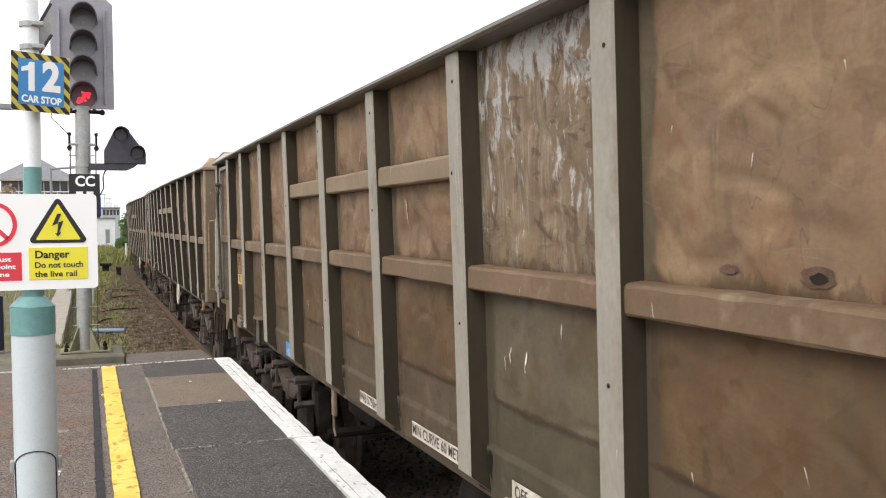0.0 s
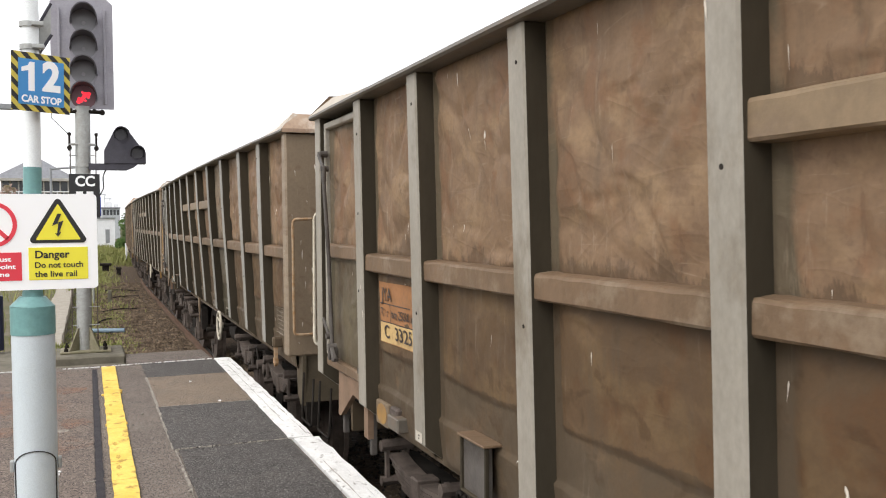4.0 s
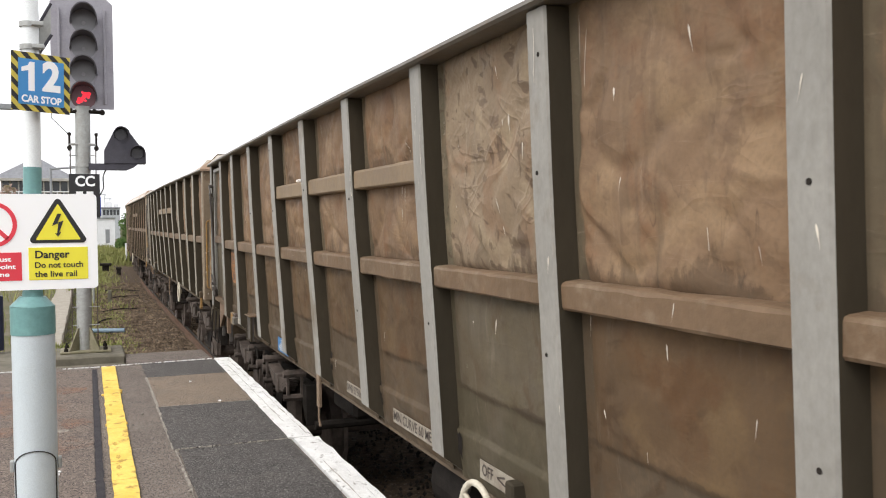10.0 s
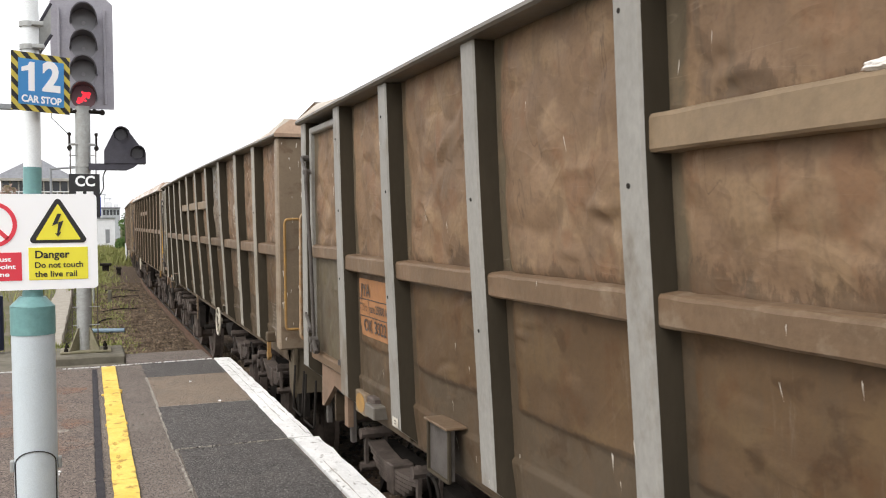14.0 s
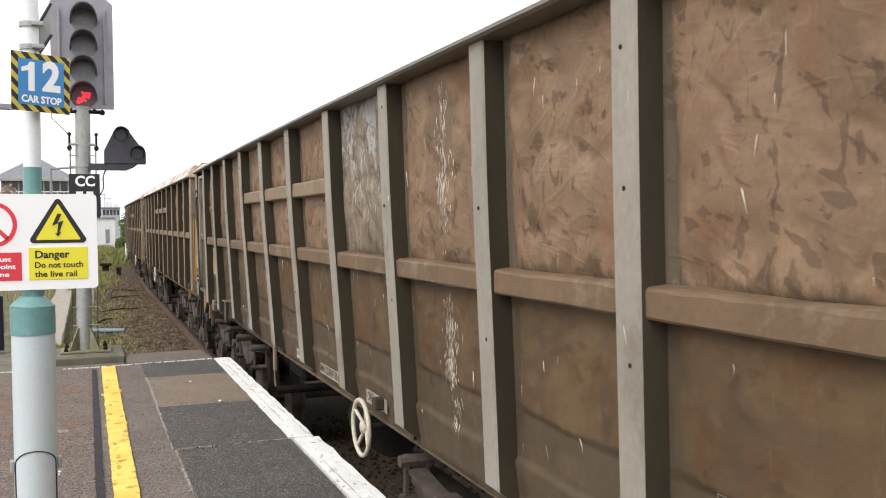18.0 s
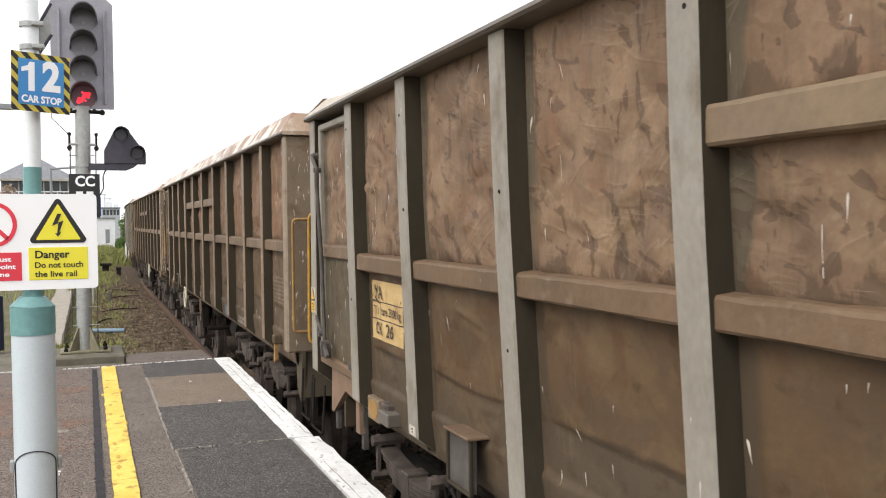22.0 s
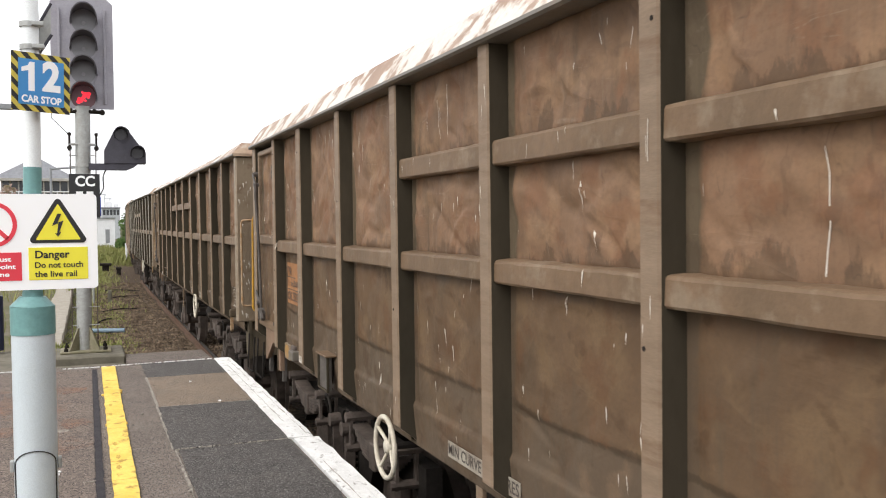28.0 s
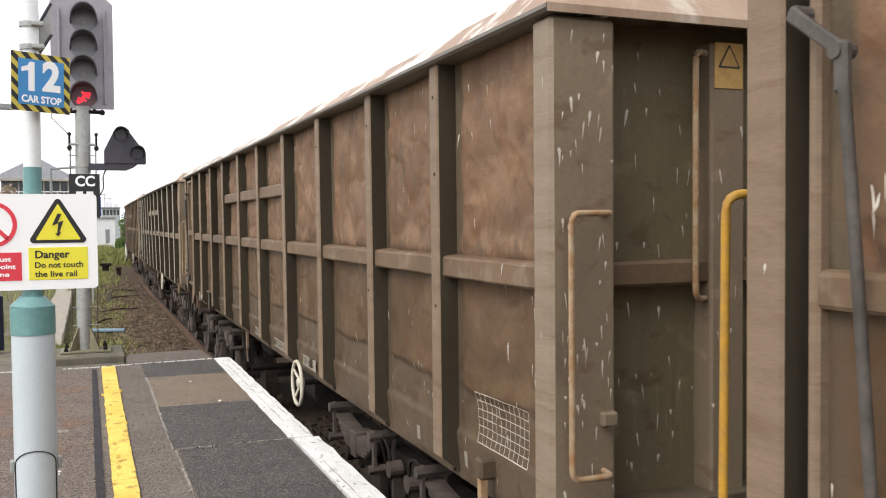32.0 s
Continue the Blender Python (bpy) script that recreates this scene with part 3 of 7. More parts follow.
paint_strip("yellow_line", 0.10, 0.225, -9, 9.29, 0.012, YELLOW_LINE, 0.006, "thick worn yellow safety line")
for x0, y0, y1 in ((EDGE - 0.118, 6.2, 8.9), (EDGE - 0.052, 5.8, 7.4), (EDGE - 0.060, 8.0, 9.3), (EDGE - 0.112, 3.9, 5.1)):
    paint_strip("coping_groove", x0, x0 + 0.0025, y0, y1, 0.0075, CONCRETE_PALE, 0.007, "shallow dirty groove in the coping", 0.05)
paint_strip("tar_strip", 0.015, 0.058, -9, 9.2, 0.005, TAR, 0.008, "black tar joint")
paint_strip("old_asphalt", -3.5, 0.012, -9, 9.2, 0.004, ASPHALT_RED, 0.01, "reddish stony old asphalt")
paint_strip("tan_patch", 0.47, 1.185, 7.10, 8.49, 0.006, ASPHALT_TAN, 0.008, "brown-grey asphalt patch")
paint_strip("dark_patch", 0.47, 1.185, 8.50, 9.36, 0.005, ASPHALT_NEW, 0.008, "dark asphalt patch")
paint_strip("dark_patch", 0.47, 1.185, 5.73, 7.09, 0.005, ASPHALT_NEW, 0.008, "dark asphalt patch")
paint_strip("dark_patch", 0.50, 1.190, -9, 5.71, 0.004, ASPHALT_NEW, 0.008, "dark asphalt patch")


paint_strip("sand_joint", 0.469, 0.482, 7.10, 8.5, 0.0082, SAND_JOINT, 0.004, "pale joint along the brown-grey patch", 0.03)
paint_strip("sand_joint", 0.478, 0.486, 4.6, 5.72, 0.0072, SAND_JOINT, 0.012, "gritty pale joint between asphalt patches", 0.03)
paint_strip("sand_joint", 0.464, 0.471, 5.73, 8.5, 0.0072, SAND_JOINT, 0.010, "gritty pale joint between asphalt patches", 0.03)


def chalk(x0, y0, x1, y1, wdt, n):
    """A broken worn white line between two places on the platform."""
    r = random.Random(int(x0 * 1000 + y0 * 77))
    n *= 4
    for i in range(n):
        if r.random() < 0.12:
            continue
        t0, t1 = i / n, (i + r.uniform(0.5, 1.2)) / n
        bm = bmesh.new()
        pts = []
        for t in (t0, (2 * t0 + t1) / 3, (t0 + 2 * t1) / 3, t1):
            cx, cy = x0 + (x1 - x0) * t, y0 + (y1 - y0) * t + r.uniform(-0.006, 0.006)
            pts.append((cx, cy, wdt * r.uniform(0.15, 0.8), wdt * r.uniform(0.15, 0.8)))
        prism(bm, [(p[0], p[1] - p[2]) for p in pts] + [(p[0], p[1] + p[3]) for p in reversed(pts)], "z", 0.001, 0.0075)
        part("worn_mark", bm, SAND_JOINT if y0 < 8 else WHITE_LINE, platform, "worn white paint mark")


chalk(-0.85, 9.38, 0.15, 9.33, 0.018, 5)
chalk(0.2, 9.36, 1.18, 9.43, 0.022, 9)
chalk(0.48, 5.72, 0.76, 5.72, 0.014, 4)
chalk(0.84, 5.72, 1.18, 5.72, 0.014, 3)
chalk(0.48, 7.10, 1.18, 7.08, 0.010, 9)
chalk(-0.05, 5.19, 0.02, 5.19, 0.012, 1)
for x, y in ((0.11, 7.69), (0.11, 6.455), (0.11, 5.555), (0.11, 5.138), (0.11, 4.55), (0.11, 8.45)):
    # cracks across the thick paint where the slabs below it meet
    bm = bmesh.new()
    box(bm, 0.103, 0.222, y - 0.003, y + 0.003, 0.004, 0.0126)
    for v in bm.verts:
        v.co.y += 0.012 * noise.noise((v.co.x * 30, y, 1))
    part("paint_crack", bm, YELLOW_DIRTY, platform, "brown crack across the yellow line")


def splotch(name, x, y, rx, ry, z, material, label, seed, n=18):
    """A thin ragged patch lying on the platform."""
    rr = random.Random(seed)
    bm = bmesh.new()
    out = [(x + rx * k * math.cos(a), y + ry * k * math.sin(a)) for a, k in ((2 * math.pi * i / n, rr.uniform(0.6, 1.15)) for i in range(n))]
    prism(bm, out, "z", 0.001, z)
    part(name, bm, material, platform, label)


for k, (x, y) in enumerate(((0.127, 8.094), (0.139, 7.292), (0.131, 6.953), (0.142, 5.648), (0.141, 5.414), (0.133, 5.998))):
    splotch("worn_spot", x, y, 0.015, 0.05, 0.0135, YELLOW_DIRTY, "brown scuffed spot on the yellow line", 20 + k)
for k, (x, y) in enumerate(((0.237, 7.93), (0.233, 7.84), (0.090, 7.78), (0.229, 6.62), (0.095, 6.60))):
    splotch("paint_splash", x, y, 0.010, 0.026, 0.0125, YELLOW_LINE, "splash of yellow paint", 40 + k, 11)
for k, (x, y) in enumerate(((-0.181, 5.413), (-0.175, 5.46), (0.818, 8.123), (0.947, 7.159), (0.94, 7.14), (0.35, 6.896), (0.472, 4.791))):
    splotch("pale_chip", x, y, 0.013, 0.016, 0.010, WHITE_LINE if k < 5 else SAND_JOINT, "pale chip of stone or paint", 60 + k, 7)
for k, (x, y, rx, ry) in enumerate(((-0.15, 8.11, 0.14, 0.16), (-0.12, 6.79, 0.12, 0.17), (-0.58, 6.62, 0.14, 0.20), (-0.62, 7.6, 0.10, 0.5), (-0.19, 6.55, 0.05, 0.05))):
    splotch("rust_stain", x, y, rx, ry, 0.0052, ASPHALT_RUST if k < 4 else SAND_JOINT, "rusty brown stain on the old asphalt", 80 + k, 26)
chalk(-0.28, 5.35, -0.22, 5.35, 0.012, 1)

bm = bmesh.new()
prism(bm, [(9.46, -0.02), (10.6, -0.06), (12.3, -0.34), (12.3, -1.2), (9.46, -1.2)], "x", 0.36, 1.2)
tagged(part("platform_ramp", bm, ASPHALT, None), "grey asphalt ramp falling away past the platform end", "ramp", kind="structure")
bm = bmesh.new()
box(bm, -6, 0.352, END_Y + 0.003, END_Y + 2.2, -1.2, -0.09, 0.02)
tagged(part("verge_slab", bm, CONCRETE, None), "weathered concrete slab behind the platform end", "slab", kind="structure")
bm = bmesh.new()
vs = box(bm, -0.485, 0.36, 10.18, 11.0, -1.2, 0.0, 0.02)
bmesh.ops.subdivide_edges(bm, edges=bm.edges, cuts=4, use_grid_fill=True)
for v in bm.verts:
    v.co += Vector((noise.noise(v.co * 4), noise.noise(v.co * 4 + Vector((5, 0, 0))), noise.noise(v.co * 5 + Vector((0, 7, 0))))) * 0.012
tagged(part("signal_plinth", bm, CONCRETE, None), "rough mossy concrete plinth under the signal post", "plinth", kind="structure")

# cable trough, pipe and lineside bits
bm = bmesh.new()
prism(bm, [(-1.05, -1.2), (-0.50, -1.2), (-0.50, -0.93), (-1.05, -0.93)], "y", 12.2, 62)
trough = tagged(part("cable_trough", bm, CONCRETE_PALE, None), "pale concrete cable trough along the verge", "cable trough", kind="structure")
bm = bmesh.new()
box(bm, -0.265, 0.265, 0, 0.96, 0, 0.04, 0.008)
lid = part("trough_lid", bm, CONCRETE_PALE, trough)
lid.matrix_basis = pose(-0.775, 12.3, -0.926)
for i in range(1, 48):
    place("trough_lid", lid.data, trough, "", pose(-0.775 + random.uniform(-0.012, 0.012), 12.3 + i, -0.926, 0, 0, random.uniform(-0.6, 0.6)))


def scatter_stones(name, n, xr, yr, size, material, label, seed):
    r = random.Random(seed)
    co, fa = [], []
    base = [Vector(v) for v in ((1, 0, 0), (-1, 0, 0), (0, 1, 0), (0, -1, 0), (0, 0, 0.8), (0, 0, -0.6))]
    tri = ((0, 2, 4), (2, 1, 4), (1, 3, 4), (3, 0, 4), (2, 0, 5), (1, 2, 5), (3, 1, 5), (0, 3, 5))
    for _ in range(n):
        x, y = r.uniform(*xr), yr[0] + (yr[1] - yr[0]) * r.random() ** 1.6
        if 1.97 < x < 2.2:
            continue
        s = size * r.uniform(0.6, 1.4)
        rot = Euler((r.uniform(0, 3), r.uniform(0, 3), r.uniform(0, 6))).to_matrix()
        k = len(co)
        zz = -1.075 if x > 2.2 else -1.135 if x > 1.62 else -1.115
        for b in base:
            p = rot @ Vector((b.x * s * r.uniform(0.6, 1.2), b.y * s * r.uniform(0.6, 1.2), b.z * s))
            co.append((x + curve_x(y) + p.x, y + p.y, zz + s * 0.4 + p.z))
        fa += [tuple(k + i for i in t) for t in tri]
    me = bpy.data.meshes.new(name)
    me.from_pydata(co, [], fa)
    me.materials.append(material)
    tagged(new(name, me), label, "ballast", kind="stuff")


scatter_stones("ballast_stones", 18000, (0.1, 2.5), (11.5, 40), 0.026, STONE, "loose brown ballast stones beside the rail", 5)
scatter_stones("ballast_stones", 6000, (1.35, 5.0), (0.5, 11), 0.024, STONE_DARK, "dark ballast stones between platform and rails", 6)


def weeds(name, n, xr, yr, hgt, material, label, seed, clump=0.25):
    r = random.Random(seed)
    co, fa = [], []
    heads = [(r.uniform(*xr), r.uniform(*yr)) for _ in range(max(1, n // 40))]
    for _ in range(n):
        cx, cy = r.choice(heads)
        x, y = cx + r.gauss(0, clump), cy + r.gauss(0, clump * 2.2)
        h = hgt * r.uniform(0.3, 1.2)
        a = r.uniform(0, 6.28)
        lean = h * r.uniform(0.1, 0.7)
        wd = 0.006 + 0.05 * h * r.random()
        dx, dy = math.cos(a), math.sin(a)
        z = -0.1 if y < 11.6 and x < 0.35 else ground_z(x, y) - 0.01 if x < 0.05 else -1.15
        k = len(co)
        co += [(x - dy * wd, y + dx * wd, z), (x + dy * wd, y - dx * wd, z), (x + dx * lean * 0.5 + dy * wd, y + dy * lean * 0.5 - dx * wd, z + h * 0.65), (x + dx * lean * 0.5 - dy * wd, y + dy * lean * 0.5 + dx * wd, z + h * 0.65), (x + dx * lean, y + dy * lean, z + h)]
        fa += [(k, k + 1, k + 2, k + 3), (k + 3, k + 2, k + 4)]
    me = bpy.data.meshes.new(name)
    me.from_pydata(co, [], fa)
    me.materials.append(material)
    tagged(new(name, me), label, "weeds", kind="stuff")


weeds("weeds", 9000, (-0.35, 0.85), (12.6, 27), 0.08, GRASS, "yellow-green weeds growing through the ballast", 11, 0.13)
weeds("grass", 7000, (-0.4, 1.0), (28, 66), 0.16, GRASS, "rough yellow-green grass along the line", 12, 0.35)
weeds("grass", 5000, (-1.5, 3.2), (56, 94), 0.55, GRASS, "yellow-green grass beside the far track", 22, 0.5)
weeds("grass", 500, (-0.5, 0.3), (10.9, 11.4), 0.12, GRASS, "tufts of grass round the plinth", 21, 0.08)
weeds("grass", 5000, (-9, -1.2), (11, 60), 0.35, GRASS, "rough grass on the verge", 13, 0.6)


def lineside_box(label, x, y, w, h, material, cap=0.0):
    t = thing("lineside_box", label, "trackside box", at=pose(x, y, -1.1))
    bm = bmesh.new()
    box(bm, -w / 2, w / 2, -w / 2, w / 2, 0, h, 0.02)
    part("housing", bm, material, t)
    if cap:
        bm = bmesh.new()
        box(bm, -w / 2 - cap, w / 2 + cap, -w / 2 - cap, w / 2 + cap, h, h + 0.12, 0.02)
        part("lid", bm, material, t)


lineside_box("low dark metal point machine box beside the track", 0.86, 50.0, 0.34, 0.30, UNDER, 0.12)
lineside_box("small dark metal cable box beside the track", 1.38, 46.0, 0.19, 0.26, UNDER, 0.03)
lineside_box("small grey concrete marker block in the weeds", 0.62, 30.0, 0.13, 0.40, CONCRETE, 0.0)

bm = bmesh.new()
rod(bm, [(-0.05, 21.9, -1.04), (0.75, 21.7, -1.05)], 0.05, 8)
tagged(part("pipe", bm, POWDER_BLUE, None, smooth=True), "faded blue-grey pipe lying across the ballast", "pipe")
for i, (x0, y0, x1, y1) in enumerate(((0.3, 27, 1.3, 27.4), (0.2, 35.5, 1.75, 34.6), (0.1, 23.4, 0.55, 24.9), (0.5, 31.5, 1.6, 32.2))):
    bm = bmesh.new()
    mid = ((x0 + x1) / 2, (y0 + y1) / 2 + 0.2, -1.05)
    rod(bm, bend([(x0, y0, -1.10), mid, (x1, y1, -1.08)], 0.3), 0.017, 6)
    tagged(part("cable", bm, UNDER, None, smooth=True), "black cable lying loose on the ballast", "cable", "cables on the ballast")
bm = bmesh.new()
rod(bm, [(2.37, 62.0, -1.1), (2.34, 62.0, 0.1)], 0.07, 8)
tagged(part("marker_post", bm, HUT_WHITE, None, smooth=True), "white lineside marker post", "post")

# ---- platform pole with its signs ----
PX, PY = -0.187, 3.50
pole = thing("sign_pole", "pale grey tubular lamp column with sea-green bands", "pole", at=pose(PX, PY, 0))
bm = bmesh.new()
rod(bm, [(0, 0, 0), (0, 0, 1.02)], 0.072, 32)
base = part("base_tube", bm, POLE_GREY, pole, smooth=False)
base.data.shade_smooth()
bm = bmesh.new()
rod(bm, [(0, 0, 1.018), (0, 0, 1.118)], 0.0745, 32)
rod(bm, [(0, 0, 1.118), (0.001, 0, 1.152)], [0.0745, 0.043], 32)
rod(bm, [(0.001, 0, 1.152), (0.003, 0, 1.19)], [0.036, 0.031], 32)
part("shoulder", bm, POLE_GREEN, pole, "sea-green painted shoulder").data.shade_smooth()
bm = bmesh.new()
rod(bm, [(0.003, 0, 1.185), (0.007, 0, 1.52)], 0.030, 24)
part("lower_tube", bm, POLE_GREY, pole).data.shade_smooth()
bm = bmesh.new()
rod(bm, [(0.007, 0, 1.50), (0.01, 0, 1.612)], 0.0305, 24)
part("green_band", bm, POLE_GREEN, pole, "sea-green painted band").data.shade_smooth()
bm = bmesh.new()
rod(bm, [(0.01, 0, 1.612), (0.022, 0, 4.2)], 0.0295, 24)
part("upper_tube", bm, POLE_WHITE, pole, "white painted tube").data.shade_smooth()
for z in (2.115, 2.035):
    bm = bmesh.new()
    rod(bm, [(0.012, 0, z - 0.009), (0.012, 0, z + 0.009)], 0.035, 20)
    box(bm, 0.02, 0.06, -0.045, -0.02, z - 0.008, z + 0.008, 0.003)
    part("clamp_band", bm, GALV, pole)
# arched access door in the base
bm = bmesh.new()
arc = [(0.066 * math.cos(a), 0.56 + 0.05 * math.sin(a)) for a in (math.pi * i / 14 for i in range(15))]
front = [(x, -math.sqrt(max(0.0, 0.0735 ** 2 - x * x)), z) for x, z in [(0.066, 0.2)] + arc + [(-0.066, 0.2)]]
rod(bm, front, 0.0022, 6)
part("door_seam", bm, SIGN_BLACK, pole, "dark seam of the arched access door")
for sx in (-1, 1):
    bm = bmesh.new()
    box(bm, sx * 0.078 - 0.007, sx * 0.078 + 0.007, -0.02, 0.01, 0.53, 0.57, 0.003)
    part("door_catch", bm, GALV, pole)

danger = thing("warning_sign", "white warning board about the live rail, with yellow and red panels", "sign", at=pose(-0.19, PY - 0.042, 1.347))
SW, SH = 0.223, 0.169
bm = bmesh.new()
rc = 0.014
outline = [(sx * (SW - rc) + rc * math.cos(a), sz * (SH - rc) + rc * math.sin(a)) for sx, sz, a0 in ((1, 1, 0), (-1, 1, 90), (-1, -1, 180), (1, -1, 270)) for a in (radians(a0 + 22.5 * k) for k in range(5))]
prism(bm, outline, "y", -0.003, 0.003)
part("board", bm, SIGN_WHITE, danger)
bm = bmesh.new()
box(bm, -0.03, 0.03, 0.003, 0.04, -0.01, 0.01, 0.003)
part("bracket", bm, GALV, danger)


def rounded_tri(cx, cz, half, hgt, r):
    out = []
    for (px, pz), a0 in (((cx + half - r, cz), -90), ((cx, cz + hgt - 2 * r), 30), ((cx - half + r, cz), 150)):
        out += [(px + r * math.cos(radians(a0 + 24 * k)), pz + r + r * math.sin(radians(a0 + 24 * k))) for k in range(6)]
    return out


bm = bmesh.new()
prism(bm, rounded_tri(0.094, -0.0045, 0.092, 0.156, 0.012), "y", -0.0045, -0.003)
tri = part("triangle_border", bm, SIGN_BLACK, danger, "black border of the warning triangle")
bm = bmesh.new()
prism(bm, rounded_tri(0.094, 0.0065, 0.072, 0.126, 0.003), "y", -0.006, -0.0045)
part("triangle_panel", bm, SIGN_YELLOW, tri, "yellow warning triangle")
bm = bmesh.new()
bolt = [(0.100, 0.098), (0.082, 0.055), (0.103, 0.064), (0.098, 0.028), (0.090, 0.030), (0.101, 0.016), (0.112, 0.034), (0.105, 0.031), (0.120, 0.074), (0.101, 0.066), (0.113, 0.098)]
prism(bm, [(x - 0.008, z + 0.001) for x, z in bolt], "y", -0.0075, -0.006)
part("lightning_bolt", bm, SIGN_BLACK, tri, "black lightning bolt")
bm = bmesh.new()
box(bm, -0.004, 0.190, -0.005, -0.003, -0.135, -0.020, 0.001)
yel = part("yellow_panel", bm, SIGN_YELLOW, danger, "yellow text panel")
for text, size, z, wd in (("Danger", 0.037, -0.046, 0.112), ("Do not touch", 0.029, -0.083, 0.157), ("the live rail", 0.029, -0.115, 0.138)):
    split_letters(writing("words", text, size, SIGN_BLACK, yel, pose(0.016 + wd / 2, -0.0056, z, 90), wd, 0.0009 if text == "Danger" else 0.0005))
bm = bmesh.new()
box(bm, -0.197, -0.026, -0.005, -0.003, -0.135, -0.036, 0.001)
red = part("red_panel", bm, SIGN_RED, danger, "red text panel")
for text, z, wd, xr in (("must", -0.060, 0.058, -0.060), ("point", -0.086, 0.062, -0.046), ("line", -0.113, 0.044, -0.066)):
    split_letters(writing("words", text, 0.023, SIGN_WHITE, red, pose(xr - wd / 2, -0.0056, z, 90), wd, 0.0007))
bm = bmesh.new()
n = 40
ring = [[bm.verts.new((-0.118 + r * math.cos(2 * math.pi * k / n), yy, 0.062 + r * math.sin(2 * math.pi * k / n))) for k in range(n)] for r, yy in ((0.08, -0.003), (0.08, -0.005), (0.066, -0.005), (0.066, -0.003))]
for a, b in zip(ring, ring[1:]):
    for k in range(n):
        bm.faces.new((a[k], a[(k + 1) % n], b[(k + 1) % n], b[k]))
ban = part("prohibition_ring", bm, SIGN_RED, danger, "red prohibition ring")
bm = bmesh.new()
box(bm, -0.07, 0.07, -0.005, -0.003, -0.007, 0.007, 0, Matrix.Translation((-0.118, 0, 0.062)) @ Matrix.Rotation(radians(45), 4, "Y"))
part("prohibition_bar", bm, SIGN_RED, ban)

car_stop = thing("car_stop_sign", "tilted blue car stop sign with black and yellow striped border", "sign", at=pose(-0.139, PY - 0.075, 1.901, 0, 1.0, 25))
bm = bmesh.new()
box(bm, -0.101, 0.101, 0.0, 0.004, -0.101, 0.101, 0.0015)
part("board", bm, SIGN_BLACK, car_stop)
bm = bmesh.new()
box(bm, -0.0785, 0.0785, -0.003, -0.0003, -0.0785, 0.0785)
blue = part("blue_panel", bm, SIGN_BLUE, car_stop, "blue face")
bm = bmesh.new()
prism(bm, [(-0.024, -0.031), (-0.024, 0.069), (-0.040, 0.069), (-0.047, 0.056), (-0.068, 0.048), (-0.068, 0.033), (-0.045, 0.039), (-0.045, -0.031)], "y", -0.0042, -0.003)
part("number", bm, SIGN_WHITE, blue)
writing("number", "2", 0.138, SIGN_WHITE, blue, pose(0.034, -0.0036, 0.019, 90), 0.063, 0.006)
split_letters(writing("words", "CAR STOP", 0.034, SIGN_WHITE, blue, pose(0.0, -0.0036, -0.060, 90), 0.138, 0.0012))


def clip_poly(pts, f):
    out = []
    for a, b in zip(pts, pts[1:] + pts[:1]):
        fa, fb = f(a), f(b)
        if fa >= 0:
            out.append(a)
        if fa * fb < 0:
            t = fa / (fa - fb)
            out.append((a[0] + (b[0] - a[0]) * t, a[1] + (b[1] - a[1]) * t))
    return out


# slanting yellow stripes, cut to the four sides of the border
for x0, x1, z0, z1 in ((-0.101, 0.101, 0.0785, 0.101), (-0.101, 0.101, -0.101, -0.0785), (-0.101, -0.0785, -0.0785, 0.0785), (0.0785, 0.101, -0.0785, 0.0785)):
    for k in range(-8, 9):
        c0 = k * 0.045 + 0.006
        poly = [(x0, z0), (x1, z0), (x1, z1), (x0, z1)]
        poly = clip_poly(poly, lambda p: p[0] + p[1] - c0)
        poly = clip_poly(poly, lambda p: c0 + 0.022 - p[0] - p[1]) if poly else poly
        if len(poly) >= 3:
            bm = bmesh.new()
            prism(bm, poly, "y", -0.0012, 0.001)
            part("yellow_stripe", bm, HAZARD_YELLOW, car_stop)
# back of another sign, edge on, above it
side_sign = thing("turned_sign", "grey metal sign seen edge on, strapped to the pole", "sign", at=pose(-0.132, PY + 0.02, 2.10))
bm = bmesh.new()
prism(bm, [(-0.024, -0.10), (-0.024, 0.0), (0.026, 0.10), (0.026, -0.012)], "y", -0.004, 0.004)
part("board", bm, GALV, side_sign)
for za, zb in ((0.0, 0.10), (-0.10, -0.012)):
    bm = bmesh.new()
    rod(bm, [(-0.026, -0.006, za), (0.027, -0.006, zb)], 0.0055, 6)
    part("rim", bm, SUB_GREY, side_sign, "dark painted rim")
for z in (0.015, -0.065):
    bm = bmesh.new()
    box(bm, -0.05, -0.018, -0.012, 0.012, z - 0.008, z + 0.008, 0.003)
    part("bracket", bm, GALV, side_sign)

bm = bmesh.new()
rod(bm, [(-1.0, 11.5, -0.05), (-1.0, 11.5, 0.58)], 0.075, 12)
tagged(part("bollard", bm, NAVY, None, smooth=True), "dark navy post standing on the platform", "post")

